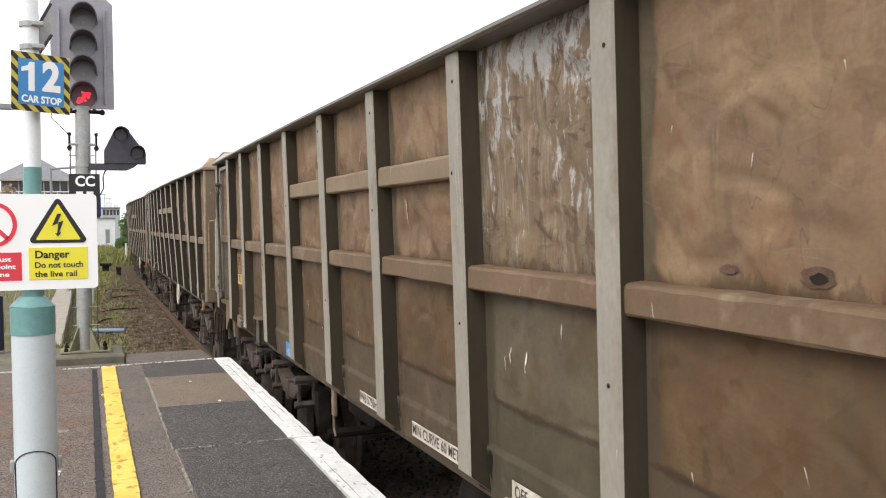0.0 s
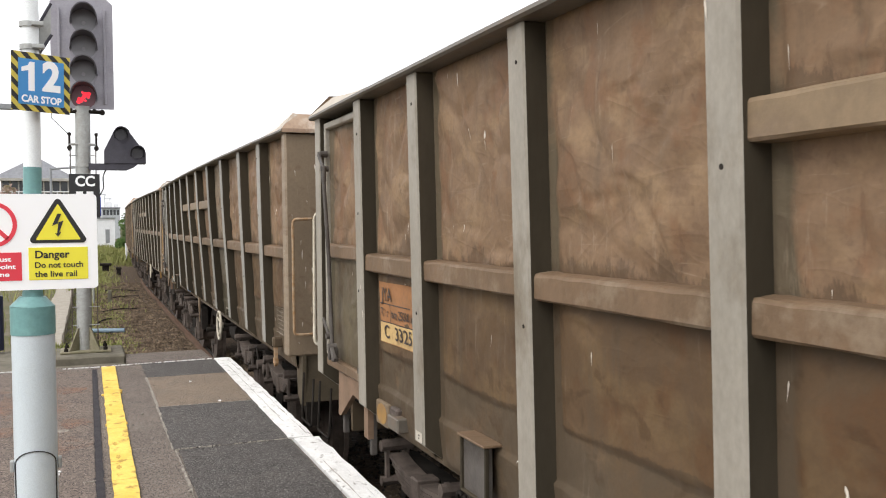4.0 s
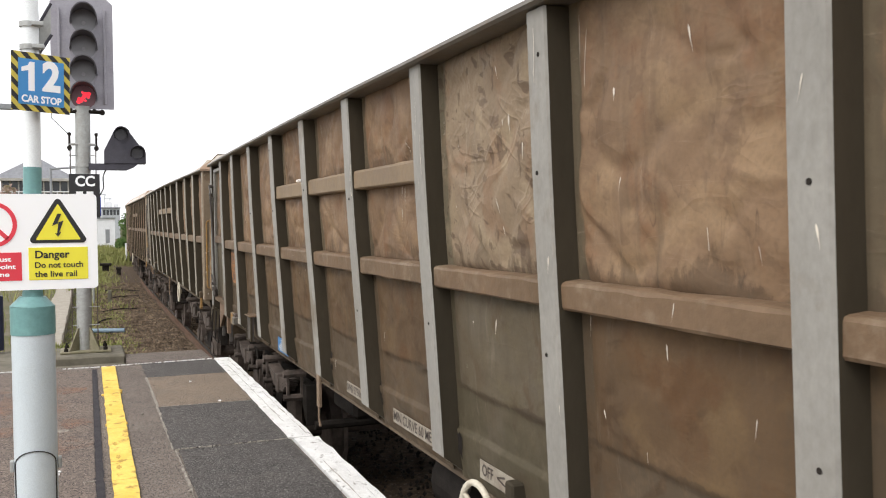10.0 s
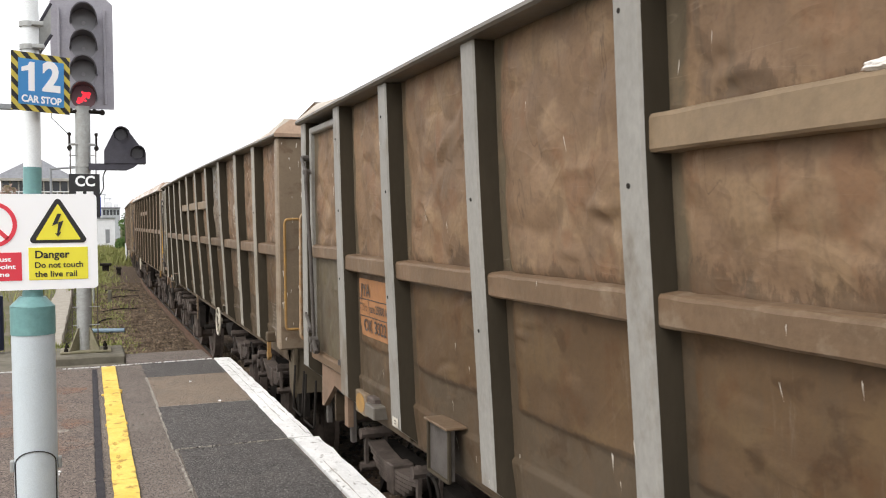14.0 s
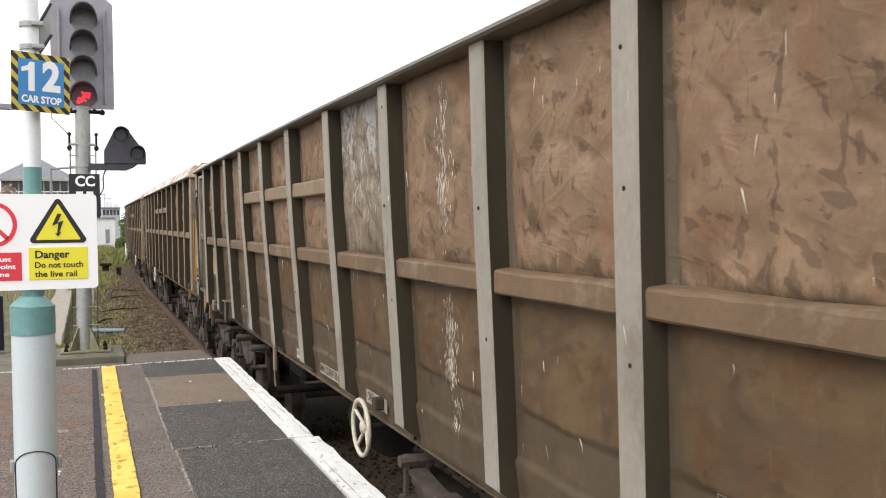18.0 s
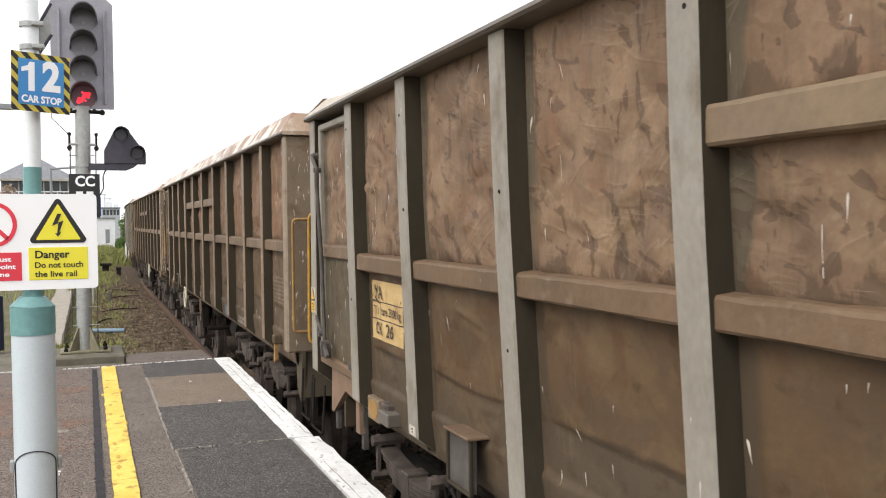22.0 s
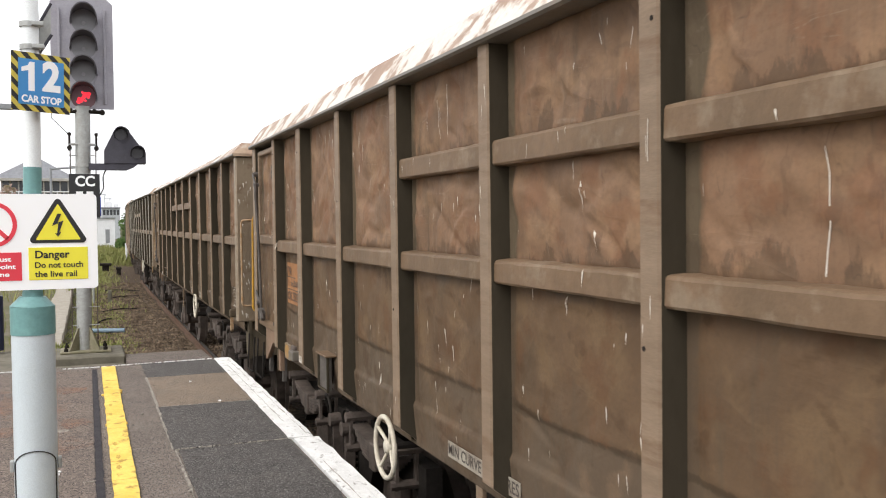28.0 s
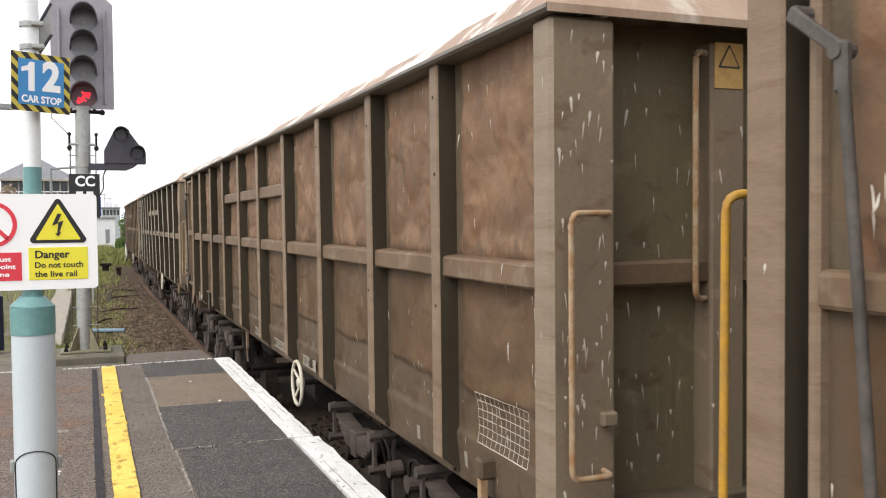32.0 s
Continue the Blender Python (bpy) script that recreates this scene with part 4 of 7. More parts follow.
# ---- colour light signal ----
SX, SY = -0.02, 10.6
signal = thing("railway_signal", "four-aspect colour light signal on a grey post, showing red", "signal", at=pose(SX, SY, 0.075))
bm = bmesh.new()
rod(bm, [(-0.036, 0, -0.055), (0.0, 0, 2.62)], 0.078, 24)
part("post", bm, GALV, signal).data.shade_smooth()
bm = bmesh.new()
MOSSY = mat("mossy_base_steel", (0.24, 0.215, 0.15), (0.16, 0.15, 0.09), 9, 0.8)
box(bm, -0.28, 0.24, -0.2, 0.2, -0.075, -0.05, 0.006)
plate = part("base_plate", bm, MOSSY, signal, "stained steel base plate")
for a in range(4):
    bm = bmesh.new()
    prism(bm, [(0.07, -0.05), (0.22, -0.05), (0.09, 0.19), (0.07, 0.19)], "y", -0.006, 0.006)
    bmesh.ops.transform(bm, matrix=Matrix.Translation((-0.033, 0, 0)) @ Matrix.Rotation(radians(45 + 90 * a), 4, "Z"), verts=bm.verts)
    part("gusset", bm, MOSSY, signal, "moss-stained steel gusset")
for bx in (-0.22, 0.18):
    for by in (-0.15, 0.15):
        bm = bmesh.new()
        disc(bm, (bx, by), 0.022, "z", -0.05, -0.02, 6)
        rod(bm, [(bx, by, -0.03), (bx, by, 0.01)], 0.011, 6)
        part("bolt", bm, UNDER, plate)
# lamp head: a backboard with four hooded lenses
hz0, hz1 = 2.595, 3.80
bm = bmesh.new()
prism(bm, [(-0.31, hz0), (0.325, hz0), (0.325, hz1 - 0.06), (0.26, hz1), (-0.24, hz1), (-0.31, hz1 - 0.06)], "y", -0.02, 0.0)
head = part("backboard", bm, SIGNAL_GREY, signal, "faded grey-black backboard, lightened for haze")
bm = bmesh.new()
box(bm, -0.17, 0.19, 0.0, 0.3, hz0 + 0.03, hz1 - 0.06, 0.02)
part("lamp_case", bm, SIGNAL_GREY, signal)
for sx in (-0.225, 0.235):
    bm = bmesh.new()
    box(bm, sx - 0.012, sx + 0.012, -0.045, -0.02, hz0 + 0.05, hz1 - 0.12, 0.004)
    part("edge_rib", bm, SIGNAL_GREY, head)
for k, lz in enumerate((3.545, 3.262, 2.99, 2.715)):
    lx = 0.028 - 0.006 * k
    bm = bmesh.new()
    disc(bm, (lx, lz), 0.128, "y", -0.03, -0.02, 28)
    lens = part("lens", bm, RED_LENS if k == 3 else LENS_DARK, signal, "lit red lens" if k == 3 else "unlit dark lens")
    bm = bmesh.new()
    n = 22
    rings = []
    for r, yo in ((0.145, 0.0), (0.145, 1.0), (0.132, 1.0), (0.132, 0.0)):
        ring = []
        for i in range(n + 1):
            a = radians(-14 + (208 * i / n))
            reach = 0.05 + 0.30 * max(0.0, 0.5 + 0.5 * math.sin(a)) ** 1.3
            ring.append(bm.verts.new((lx + r * math.cos(a) * (1 - 0.06 * yo), -0.02 - reach * yo, lz + r * math.sin(a) * (1 - 0.04 * yo))))
        rings.append(ring)
    for a, b in zip(rings, rings[1:]):
        for i in range(n):
            bm.faces.new((a[i], a[i + 1], b[i + 1], b[i]))
    part("hood", bm, SIGNAL_BLACK, signal, smooth=False)
    bm = bmesh.new()
    disc(bm, (lx, lz), 0.146, "y", -0.026, -0.018, 30)
    part("lens_mount", bm, SIGNAL_GREY, head)
    # a paler disc is added as the highlight on each unlit lens
    if k < 3:
        bm = bmesh.new()
        disc(bm, (lx, lz - 0.02), 0.02, "y", -0.034, -0.03, 12)
        part("lens_boss", bm, SIGNAL_GREY, lens)
    else:
        for cx, cz, rr in ((-0.05, -0.05, 0.022), (-0.025, -0.03, 0.026), (-0.045, -0.015, 0.016), (0.0, 0.0, 0.018), (0.02, 0.03, 0.028), (0.055, 0.04, 0.022), (0.05, 0.005, 0.016), (-0.01, 0.055, 0.013), (0.02, -0.035, 0.013)):
            bm = bmesh.new()
            disc(bm, (lx + cx, lz + cz), rr, "y", -0.034, -0.03, 16)
            part("glowing_cells", bm, RED_LAMP, lens, "glowing red cells")
bm = bmesh.new()
box(bm, -0.2, 0.2, -0.05, 0.05, 2.545, 2.58, 0.012)
for sx in (-0.2, 0.2):
    disc(bm, (sx, 2.56), 0.028, "y", -0.04, 0.04, 10)
part("top_bracket", bm, UNDER, signal)
for sx in (-0.12, 0.0, 0.12):
    bm = bmesh.new()
    rod(bm, [(sx, 0, 2.57), (sx, 0, 2.62)], 0.016, 8)
    part("stud", bm, UNDER, signal)
# hand-rail rods, clamps and stays
for sx in (-0.135, 0.125):
    bm = bmesh.new()
    rod(bm, [(sx - 0.02, -0.05, -0.05), (sx, -0.05, 2.25)], 0.006, 6)
    part("stay_rod", bm, SPRING, signal)
    bm = bmesh.new()
    rod(bm, [(sx * 1.05, -0.05, 2.13), (sx * 1.05, -0.05, 2.32)], 0.012, 8)
    disc(bm, (sx * 1.05, 2.16), 0.026, "y", -0.07, -0.03, 10)
    disc(bm, (sx * 1.05, 2.31), 0.02, "y", -0.07, -0.03, 10)
    part("insulator", bm, UNDER, signal)
for z in (2.2, 1.96, 2.08, 0.42, 0.22):
    bm = bmesh.new()
    rod(bm, [(-0.15, -0.05, z), (0.13, -0.05, z)], 0.006 if z != 2.2 else 0.014, 6)
    part("rung", bm, GALV, signal)
bm = bmesh.new()
rod(bm, [(-0.002, 0, 1.955), (-0.002, 0, 1.985)], 0.088, 20)
part("clamp_band", bm, GALV, signal)
for sx, ex in ((-0.14, -0.31),):
    bm = bmesh.new()
    rod(bm, [(sx, -0.05, 2.3), (ex * 1.0, -0.1, 2.47), (ex * 1.02, -0.1, 2.6)], 0.004, 5)
    part("wire", bm, UNDER, signal)

sub = thing("position_light_signal", "small dark subsidiary signal with two hooded lamps", "signal", at=pose(SX, SY - 0.05, 0.075))
bm = bmesh.new()
shape = [(0.21, 1.995), (0.645, 2.0), (0.645, 2.12), (0.60, 2.17), (0.475, 2.345)]
shape += [(0.395 + 0.09 * math.cos(a), 2.315 + 0.09 * math.sin(a)) for a in (radians(25 + 13 * k) for k in range(11))] + [(0.21, 2.14)]
prism(bm, shape, "y", -0.04, 0.16)
part("case", bm, SUB_GREY, sub)
for lx, lz in ((0.385, 2.315), (0.555, 2.115)):
    bm = bmesh.new()
    disc(bm, (lx, lz), 0.062, "y", -0.05, -0.04, 18)
    part("lens", bm, SUB_LENS, sub)
    bm = bmesh.new()
    rings = [[bm.verts.new((lx + r * math.cos(a), yy - 0.07 * (1 + math.sin(a)) * s, lz + r * math.sin(a))) for a in (radians(-30 + 24 * k) for k in range(11))] for r, yy, s in ((0.078, -0.04, 0), (0.078, -0.06, 1), (0.07, -0.06, 1), (0.07, -0.04, 0))]
    for a, b in zip(rings, rings[1:]):
        for i in range(10):
            bm.faces.new((a[i], a[i + 1], b[i + 1], b[i]))
    part("hood", bm, SUB_GREY, sub)
bm = bmesh.new()
prism(bm, [(0.05, 1.925), (0.44, 1.925), (0.52, 1.96), (0.56, 1.994), (0.05, 1.994)], "y", -0.03, 0.1)
part("arm", bm, SUB_GREY, sub, "grey bracket arm")
bm = bmesh.new()
rod(bm, bend([(0.22, 0.0, 1.92), (0.19, 0.0, 1.85), (0.2, 0.0, 1.72), (0.10, 0.02, 1.55)], 0.04), 0.007, 6)
part("cable", bm, UNDER, sub)

plate_cc = thing("signal_number_plate", "black signal identification plate with white characters", "sign", at=pose(SX, SY - 0.10, 0.075))
bm = bmesh.new()
box(bm, -0.155, 0.158, -0.006, 0.0, 1.40, 1.876, 0.003)
part("board", bm, SIGN_BLACK, plate_cc)
split_letters(writing("words", "CC", 0.155, SIGN_WHITE, plate_cc, pose(0.008, -0.007, 1.792, 90), 0.20, 0.005))
for bx in (-0.05, 0.055):
    bm = bmesh.new()
    box(bm, bx - 0.035, bx + 0.035, -0.008, -0.006, 1.56, 1.685)
    part("number_bar", bm, SIGN_WHITE, plate_cc)

# ---- distance ----
sbox = thing("signal_box", "old railway signal box with hipped slate roof and wide windows", "building", at=pose(-3.02, 64, -1.1) @ Matrix.Diagonal((0.9, 0.9, 0.96, 1)))
bm = bmesh.new()
box(bm, -2.2, 2.2, -1.6, 1.6, 0, 4.0)
part("wall", bm, TIMBER_CREAM, sbox)
bm = bmesh.new()
ev = [bm.verts.new(p) for p in ((-2.75, -2.1, 5.62), (2.75, -2.1, 5.62), (2.75, 2.1, 5.62), (-2.75, 2.1, 5.62))]
rg = [bm.verts.new(p) for p in ((-0.35, 0, 7.0), (0.35, 0, 7.0))]
for f in ((ev[0], ev[1], rg[1], rg[0]), (ev[1], ev[2], rg[1]), (ev[2], ev[3], rg[0], rg[1]), (ev[3], ev[0], rg[0]), (ev[3], ev[2], ev[1], ev[0])):
    bm.faces.new(f)
part("roof", bm, SLATE, sbox, "pale grey hipped slate roof")
bm = bmesh.new()
box(bm, -2.75, 2.75, -2.14, -2.06, 5.45, 5.64, 0.01)
part("fascia", bm, TIMBER_CREAM, sbox)
bm = bmesh.new()
box(bm, -2.1, 2.1, -1.5, 1.5, 4.0, 5.6)
part("glazing", bm, WINDOW_DARK, sbox, "dark glazed upper storey")
for i in range(9):
    bm = bmesh.new()
    x = -2.15 + 4.3 * i / 8
    box(bm, x - 0.05, x + 0.05, -1.6, -1.5, 4.0, 5.6, 0.01)
    part("window_post", bm, TIMBER_CREAM, sbox)
for z in (4.05, 4.75, 5.5):
    bm = bmesh.new()
    box(bm, -2.2, 2.2, -1.63, -1.55, z - 0.05, z + 0.05, 0.01)
    part("window_bar", bm, TIMBER_CREAM, sbox)
for i in range(14):
    bm = bmesh.new()
    x = -2.7 + 5.4 * i / 13
    rod(bm, [(x, -2.2, 3.9), (x, -2.2, 4.75)], 0.025, 5)
    part("railing_post", bm, HUT_WHITE, sbox)
for z in (4.35, 4.75):
    bm = bmesh.new()
    rod(bm, [(-2.7, -2.2, z), (2.7, -2.2, z)], 0.025, 5)
    part("railing", bm, HUT_WHITE, sbox)

lamp = thing("yard_lamp", "slim dark yard lamp post with a side arm", "lamp post", at=pose(-1.55, 46, -1.1))
bm = bmesh.new()
rod(bm, [(0, 0, 0), (0, 0, 5.15)], 0.06, 8)
part("post", bm, GREY_PAINT, lamp)
bm = bmesh.new()
rod(bm, [(0, 0, 5.1), (1.1, 0, 5.18)], 0.05, 6)
part("arm", bm, GREY_PAINT, lamp)
bm = bmesh.new()
box(bm, -2.6, 0.1, 29.9, 30.1, 4.45, 4.62, 0.02)
gantry = thing("gantry_arm", "grey steel bracket arm beyond the pole", "gantry", at=pose(0, 0, 0))
part("beam", bm, GREY_PAINT, gantry)
bm = bmesh.new()
rod(bm, [(-2.5, 30, -1.6), (-2.5, 30, 4.9)], 0.11, 10)
part("post", bm, GREY_PAINT, gantry)
gantry.matrix_basis = pose(-2.1, 0, 0.42)

hut = thing("equipment_hut", "white rendered trackside hut with flat grey roof", "building", at=pose(2.2, 98, -1.2))
bm = bmesh.new()
box(bm, -2.2, 0.42, -1.5, 1.5, 0, 3.1)
part("wall", bm, HUT_WHITE, hut)
bm = bmesh.new()
box(bm, -2.3, 0.5, -1.65, 1.65, 3.1, 3.25, 0.03)
part("roof", bm, GREY_PAINT, hut)
bm = bmesh.new()
box(bm, -0.5, -0.1, -1.53, -1.5, 0.6, 2.0)
part("door", bm, GREY_PAINT, hut)
shed = thing("far_building", "low grey depot building with roof plant", "building", at=pose(3.5, 150, -1.2))
bm = bmesh.new()
box(bm, -1.4, 1.25, -3, 3, 0, 4.9)
part("wall", bm, DEPOT, shed)
bm = bmesh.new()
box(bm, -1.5, 1.35, -3.2, 3.2, 4.9, 5.1, 0.05)
part("roof", bm, SLATE, shed)
for k in range(5):
    bm = bmesh.new()
    box(bm, -1.2 + 0.5 * k, -0.85 + 0.5 * k, -3.06, -3.0, 3.9, 4.7, 0.02)
    part("window", bm, WINDOW_DARK, shed)
for x0, x1, h in ((-0.9, 0.2, 0.9), (0.5, 1.1, 0.6)):
    bm = bmesh.new()
    box(bm, x0, x1, -1, 1, 5.1, 5.1 + h, 0.05)
    part("roof_plant", bm, HUT_WHITE, shed)
for x, h in ((-0.9, 2.1), (-0.1, 1.5)):
    bm = bmesh.new()
    rod(bm, [(x, 0, 5.1), (x, 0, 5.1 + h)], 0.06, 6)
    rod(bm, bend([(x - 0.7, 0, 5.0 + h), (x, 0, 5.1 + h), (x + 0.3, 0, 4.9 + h)], 0.2), 0.06, 6)
    part("vent_pipe", bm, DEPOT, shed)
sign_far = thing("blue_sign", "blue lineside sign on a post", "sign", at=pose(0.245, 30, -0.90))
bm = bmesh.new()
box(bm, -0.2, 0.17, -0.01, 0.01, 2.55, 3.15, 0.005)
part("board", bm, NAVY_SIGN, sign_far)
bm = bmesh.new()
rod(bm, [(-0.1, 0.02, -0.25), (-0.1, 0.02, 3.1)], 0.035, 8)
part("post", bm, GALV, sign_far)


def bush(x, y, r, h, seed, label="green bush beside the line", leaf=LEAF):
    t = thing("bush", label, "bush", "lineside bushes", pose(x, y, -1.15))
    rr = random.Random(seed)
    bm = bmesh.new()
    for k in range(5):
        a = k * 1.3
        rod(bm, [(0, 0, 0), (r * 0.3 * math.cos(a), r * 0.3 * math.sin(a), h * 0.4), (r * 0.6 * math.cos(a), r * 0.6 * math.sin(a), h * 0.8)], [0.06, 0.04, 0.01], 5)
    part("stem", bm, UNDER, t)
    co, fa = [], []
    for _ in range(1500):
        d = Vector((rr.gauss(0, 1), rr.gauss(0, 1), rr.gauss(0, 1))).normalized() * (rr.random() ** 0.4)
        lump = 0.75 + 0.35 * noise.noise(d * 2.2 + Vector((seed, 0, 0)))
        p = Vector((d.x * r * lump, d.y * r * lump, h * 0.55 + d.z * h * 0.5 * lump))
        q = Euler((rr.uniform(0, 6), rr.uniform(0, 6), 0)).to_matrix()
        s = 0.07 + 0.1 * rr.random()
        k = len(co)
        co += [tuple(p + q @ Vector(v) * s) for v in ((-1, 0, 0), (0, -0.5, 0.1), (1, 0, 0), (0, 0.5, 0.1))]
        fa.append((k, k + 1, k + 2, k + 3))
    me = bpy.data.meshes.new("crown")
    me.from_pydata(co, [], fa)
    me.materials.append(leaf)
    place("crown", me, t)


bush(3.75, 88, 1.25, 3.9, 1)
bush(2.9, 84, 0.8, 1.3, 2)
bush(-4.15, 55, 0.95, 5.0, 3, "pinkish-white flowering bush by the signal box", LEAF_PINK)
bush(6.5, 110, 3.0, 4.0, 4)

# ---- the train: box wagons, all alike but for bulge, hand wheel and markings ----
# wagon space: x = 0 on the track's centre line, y from the leading corner back, z from the rail top
POSTS = (1.017, 2.026, 3.194, 4.341, 5.501, 6.625, 7.761, 8.871, 9.998, 10.959)
LEN = 11.858
ALONG = 1.0134        # all lengths along the wagon are drawn out by this
SIDE = -1.36
DEPTH = 0.125
Z0, ZTOP = 1.22, 3.10
SIDEWAYS = Matrix(((0, 0, -1, 0), (-1, 0, 0, 0), (0, 1, 0, 0), (0, 0, 0, 1)))  # for words on the near side
AXLES = (1.09, 2.89, 8.64, 10.44)


TUCK = {0.070: 0.042, 0.055: 0.052}  # how far the foot of a bulged side is drawn in at mid-length


def warp(bm, swell):
    """The side leans out at mid-length, as on a worn wagon."""
    for v in bm.verts:
        bow = math.sin(math.pi * min(1, max(0, v.co.y / LEN))) ** 0.8
        if swell and v.co.z > Z0:
            k = bow * ((v.co.z - Z0) / (ZTOP - Z0)) ** 1.2
            v.co.x -= swell * k if v.co.x < 0 else -swell * k
        if swell in TUCK and v.co.x < 0:
            v.co.x += TUCK[swell] * bow * max(0.0, 1 - max(0.0, v.co.z - Z0) / 1.25)
    return bm


def panel_bm(y0, y1, z0, z1, seed, pillow, swell, base=DEPTH):
    """A dented steel sheet between posts and ribs, bellied outwards inside a flat margin; wear marks where it bellies."""
    bm = bmesh.new()
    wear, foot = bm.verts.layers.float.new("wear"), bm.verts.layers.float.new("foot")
    low = z0 < 1.5
    nx, nz = max(5, int((y1 - y0) / (0.03 if low else 0.018))), max(5, int((z1 - z0) / (0.013 if low else 0.018)))
    r = random.Random(seed)
    side = r.uniform(0.06, 0.11)
    r_sag = r.uniform(0.4, 1.3)
    wob = 0.014 if low else 0.05
    w, h = y1 - y0, z1 - z0
    Y, Z = np.meshgrid(np.linspace(y0, y1, nx + 1), np.linspace(z0, z1, nz + 1))
    # short sharp knocks from the load: a ridge beside a furrow
    dents = np.zeros_like(Y)
    for _ in range(int((6 if low else 26) * w * h)):
        yc, zc = r.uniform(y0 + 0.1, y1 - 0.06), r.uniform(z0 + 0.06, z1 - 0.05)
        a = r.choice((r.gauss(0.9, 0.35), r.gauss(-0.7, 0.4), r.gauss(0.1, 0.25)))
        ln, wd, amp = r.uniform(0.025, 0.13), r.uniform(0.013, 0.024), r.uniform(0.006, 0.015) * r.choice((-1, 1))
        curl = r.uniform(-2.5, 2.5)
        p = (Y - yc) * math.cos(a) + (Z - zc) * math.sin(a)
        q = -(Y - yc) * math.sin(a) + (Z - zc) * math.cos(a) + curl * p * p
        dents += amp * (0.5 + q / wd) * np.exp(-(q / wd) ** 2 - (p / ln) ** 2)
    rows = []
    for j in range(nz + 1):
        row = []
        for i in range(nx + 1):
            u, v = i / nx, j / nz
            y, z = float(Y[j, i]), float(Z[j, i])
            ww = wob * noise.noise((z * 2.6, seed, 2 if u < 0.5 else 8)) + 0.35 * wob * noise.noise((z * 9, seed, 5))
            eu = min(1, max(0, (min(u, 1 - u) * w - 0.02 - max(0.0, 0.02 + ww)) / side))
            ev = min(1, max(0, min(v / 0.05, (1 - v) / 0.09)))
            eu, ev = eu * eu * (3 - 2 * eu), ev * ev * (3 - 2 * ev)
            edge = eu * ev ** 0.5
            crease = (1 - abs(noise.noise((y * 3.1, z * 3.4, seed + 3)))) ** 4
            d = 0.03 + edge * (pillow - 0.03 + 0.016 * noise.noise((y * 2.2, z * 2.2, seed)) + (0.003 if low else 0.008) * noise.noise((y * 6.5, z * 6.5, seed + 9)) - (0.006 if low else 0.016) * crease + float(dents[j, i]))
            if 0.012 < min(u, 1 - u) * w < 0.038:
                d += 0.007
            if z0 < 1.3:
                # two sheets lapped over one another towards the foot
                seam = 1.652 + 0.016 * noise.noise((y * 2, seed, 6)) - 0.014 * r_sag * math.sin(math.pi * u)
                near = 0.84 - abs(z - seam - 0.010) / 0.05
                rubbed = min(1, max(0, (z - seam) / 0.02))
                d += 0.010 * rubbed * eu + 0.013 * min(1, max(0, (1.447 + 0.003 * noise.noise((y * 3, seed, 1)) - z) / 0.006)) - 0.09 * max(0, 1.437 - z)
            vert = bm.verts.new((SIDE + base - d, y, z))
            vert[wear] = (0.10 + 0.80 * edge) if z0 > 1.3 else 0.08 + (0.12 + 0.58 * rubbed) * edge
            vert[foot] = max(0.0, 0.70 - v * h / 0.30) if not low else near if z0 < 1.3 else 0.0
            row.append(vert)
        rows.append(row)
    for a, b in zip(rows, rows[1:]):
        for i in range(nx):
            bm.faces.new((a[i], a[i + 1], b[i + 1], b[i]))
    return warp(bm, swell)


def post_bm(y0, y1, z0, z1, swell, depth=DEPTH, foot=True):
    """A pressed steel post with rounded arrises and a pointed foot."""
    bm = bmesh.new()
    b = 0.008
    n = 7
    prof = [(SIDE + depth + 0.02, y0 - 0.003), (SIDE + 0.008, y0), (SIDE, y0 + b), (SIDE, y1 - b), (SIDE + 0.008, y1), (SIDE + depth + 0.02, y1 + 0.003)]
    rows = []
    for k in range(n + 1):
        z = z0 + (z1 - z0) * k / n
        cut = 0.0
        rows.append([bm.verts.new((x, y, z + (-0.098 * (x - SIDE) / depth if (foot and k == 0) else 0) + cut)) for x, y in prof])
    for a, c in zip(rows, rows[1:]):
        for i in range(len(prof) - 1):
            bm.faces.new((a[i], a[i + 1], c[i + 1], c[i]))
    bm.faces.new(rows[0])
    bm.faces.new(rows[-1][::-1])
    return warp(bm, swell)


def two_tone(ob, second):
    """The proud face is rubbed; grimy returns are coloured darker to hold shade."""
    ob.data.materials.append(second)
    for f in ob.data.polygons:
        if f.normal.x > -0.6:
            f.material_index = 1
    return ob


def rib_bm(y0, y1, z0, z1, swell):
    bm = bmesh.new()
    prof = [(SIDE + DEPTH + 0.01, z0 - 0.003), (SIDE + 0.027, z0 + 0.001), (SIDE + 0.020, z0 + 0.009), (SIDE + 0.022, z1 - 0.015), (SIDE + 0.027, z1 - 0.005), (SIDE + 0.040, z1), (SIDE + DEPTH + 0.01, z1 + 0.008)]
    n = 24
    rows = []
    for k in range(n + 1):
        y = y0 + (y1 - y0) * k / n
        w = 0.006 * noise.noise((y * 3, z0, 1))
        dip = [0.004 * noise.noise((y * 9, i, 4)) * (i > 2) + 0.003 * noise.noise((y * 4, 3, i)) for i in range(len(prof))]
        rows.append([bm.verts.new((x + w + q, y, z + q)) for (x, z), q in zip(prof, dip)])
    for a, c in zip(rows, rows[1:]):
        for i in range(len(prof) - 1):
            bm.faces.new((a[i], a[i + 1], c[i + 1], c[i]))
    return warp(bm, swell)


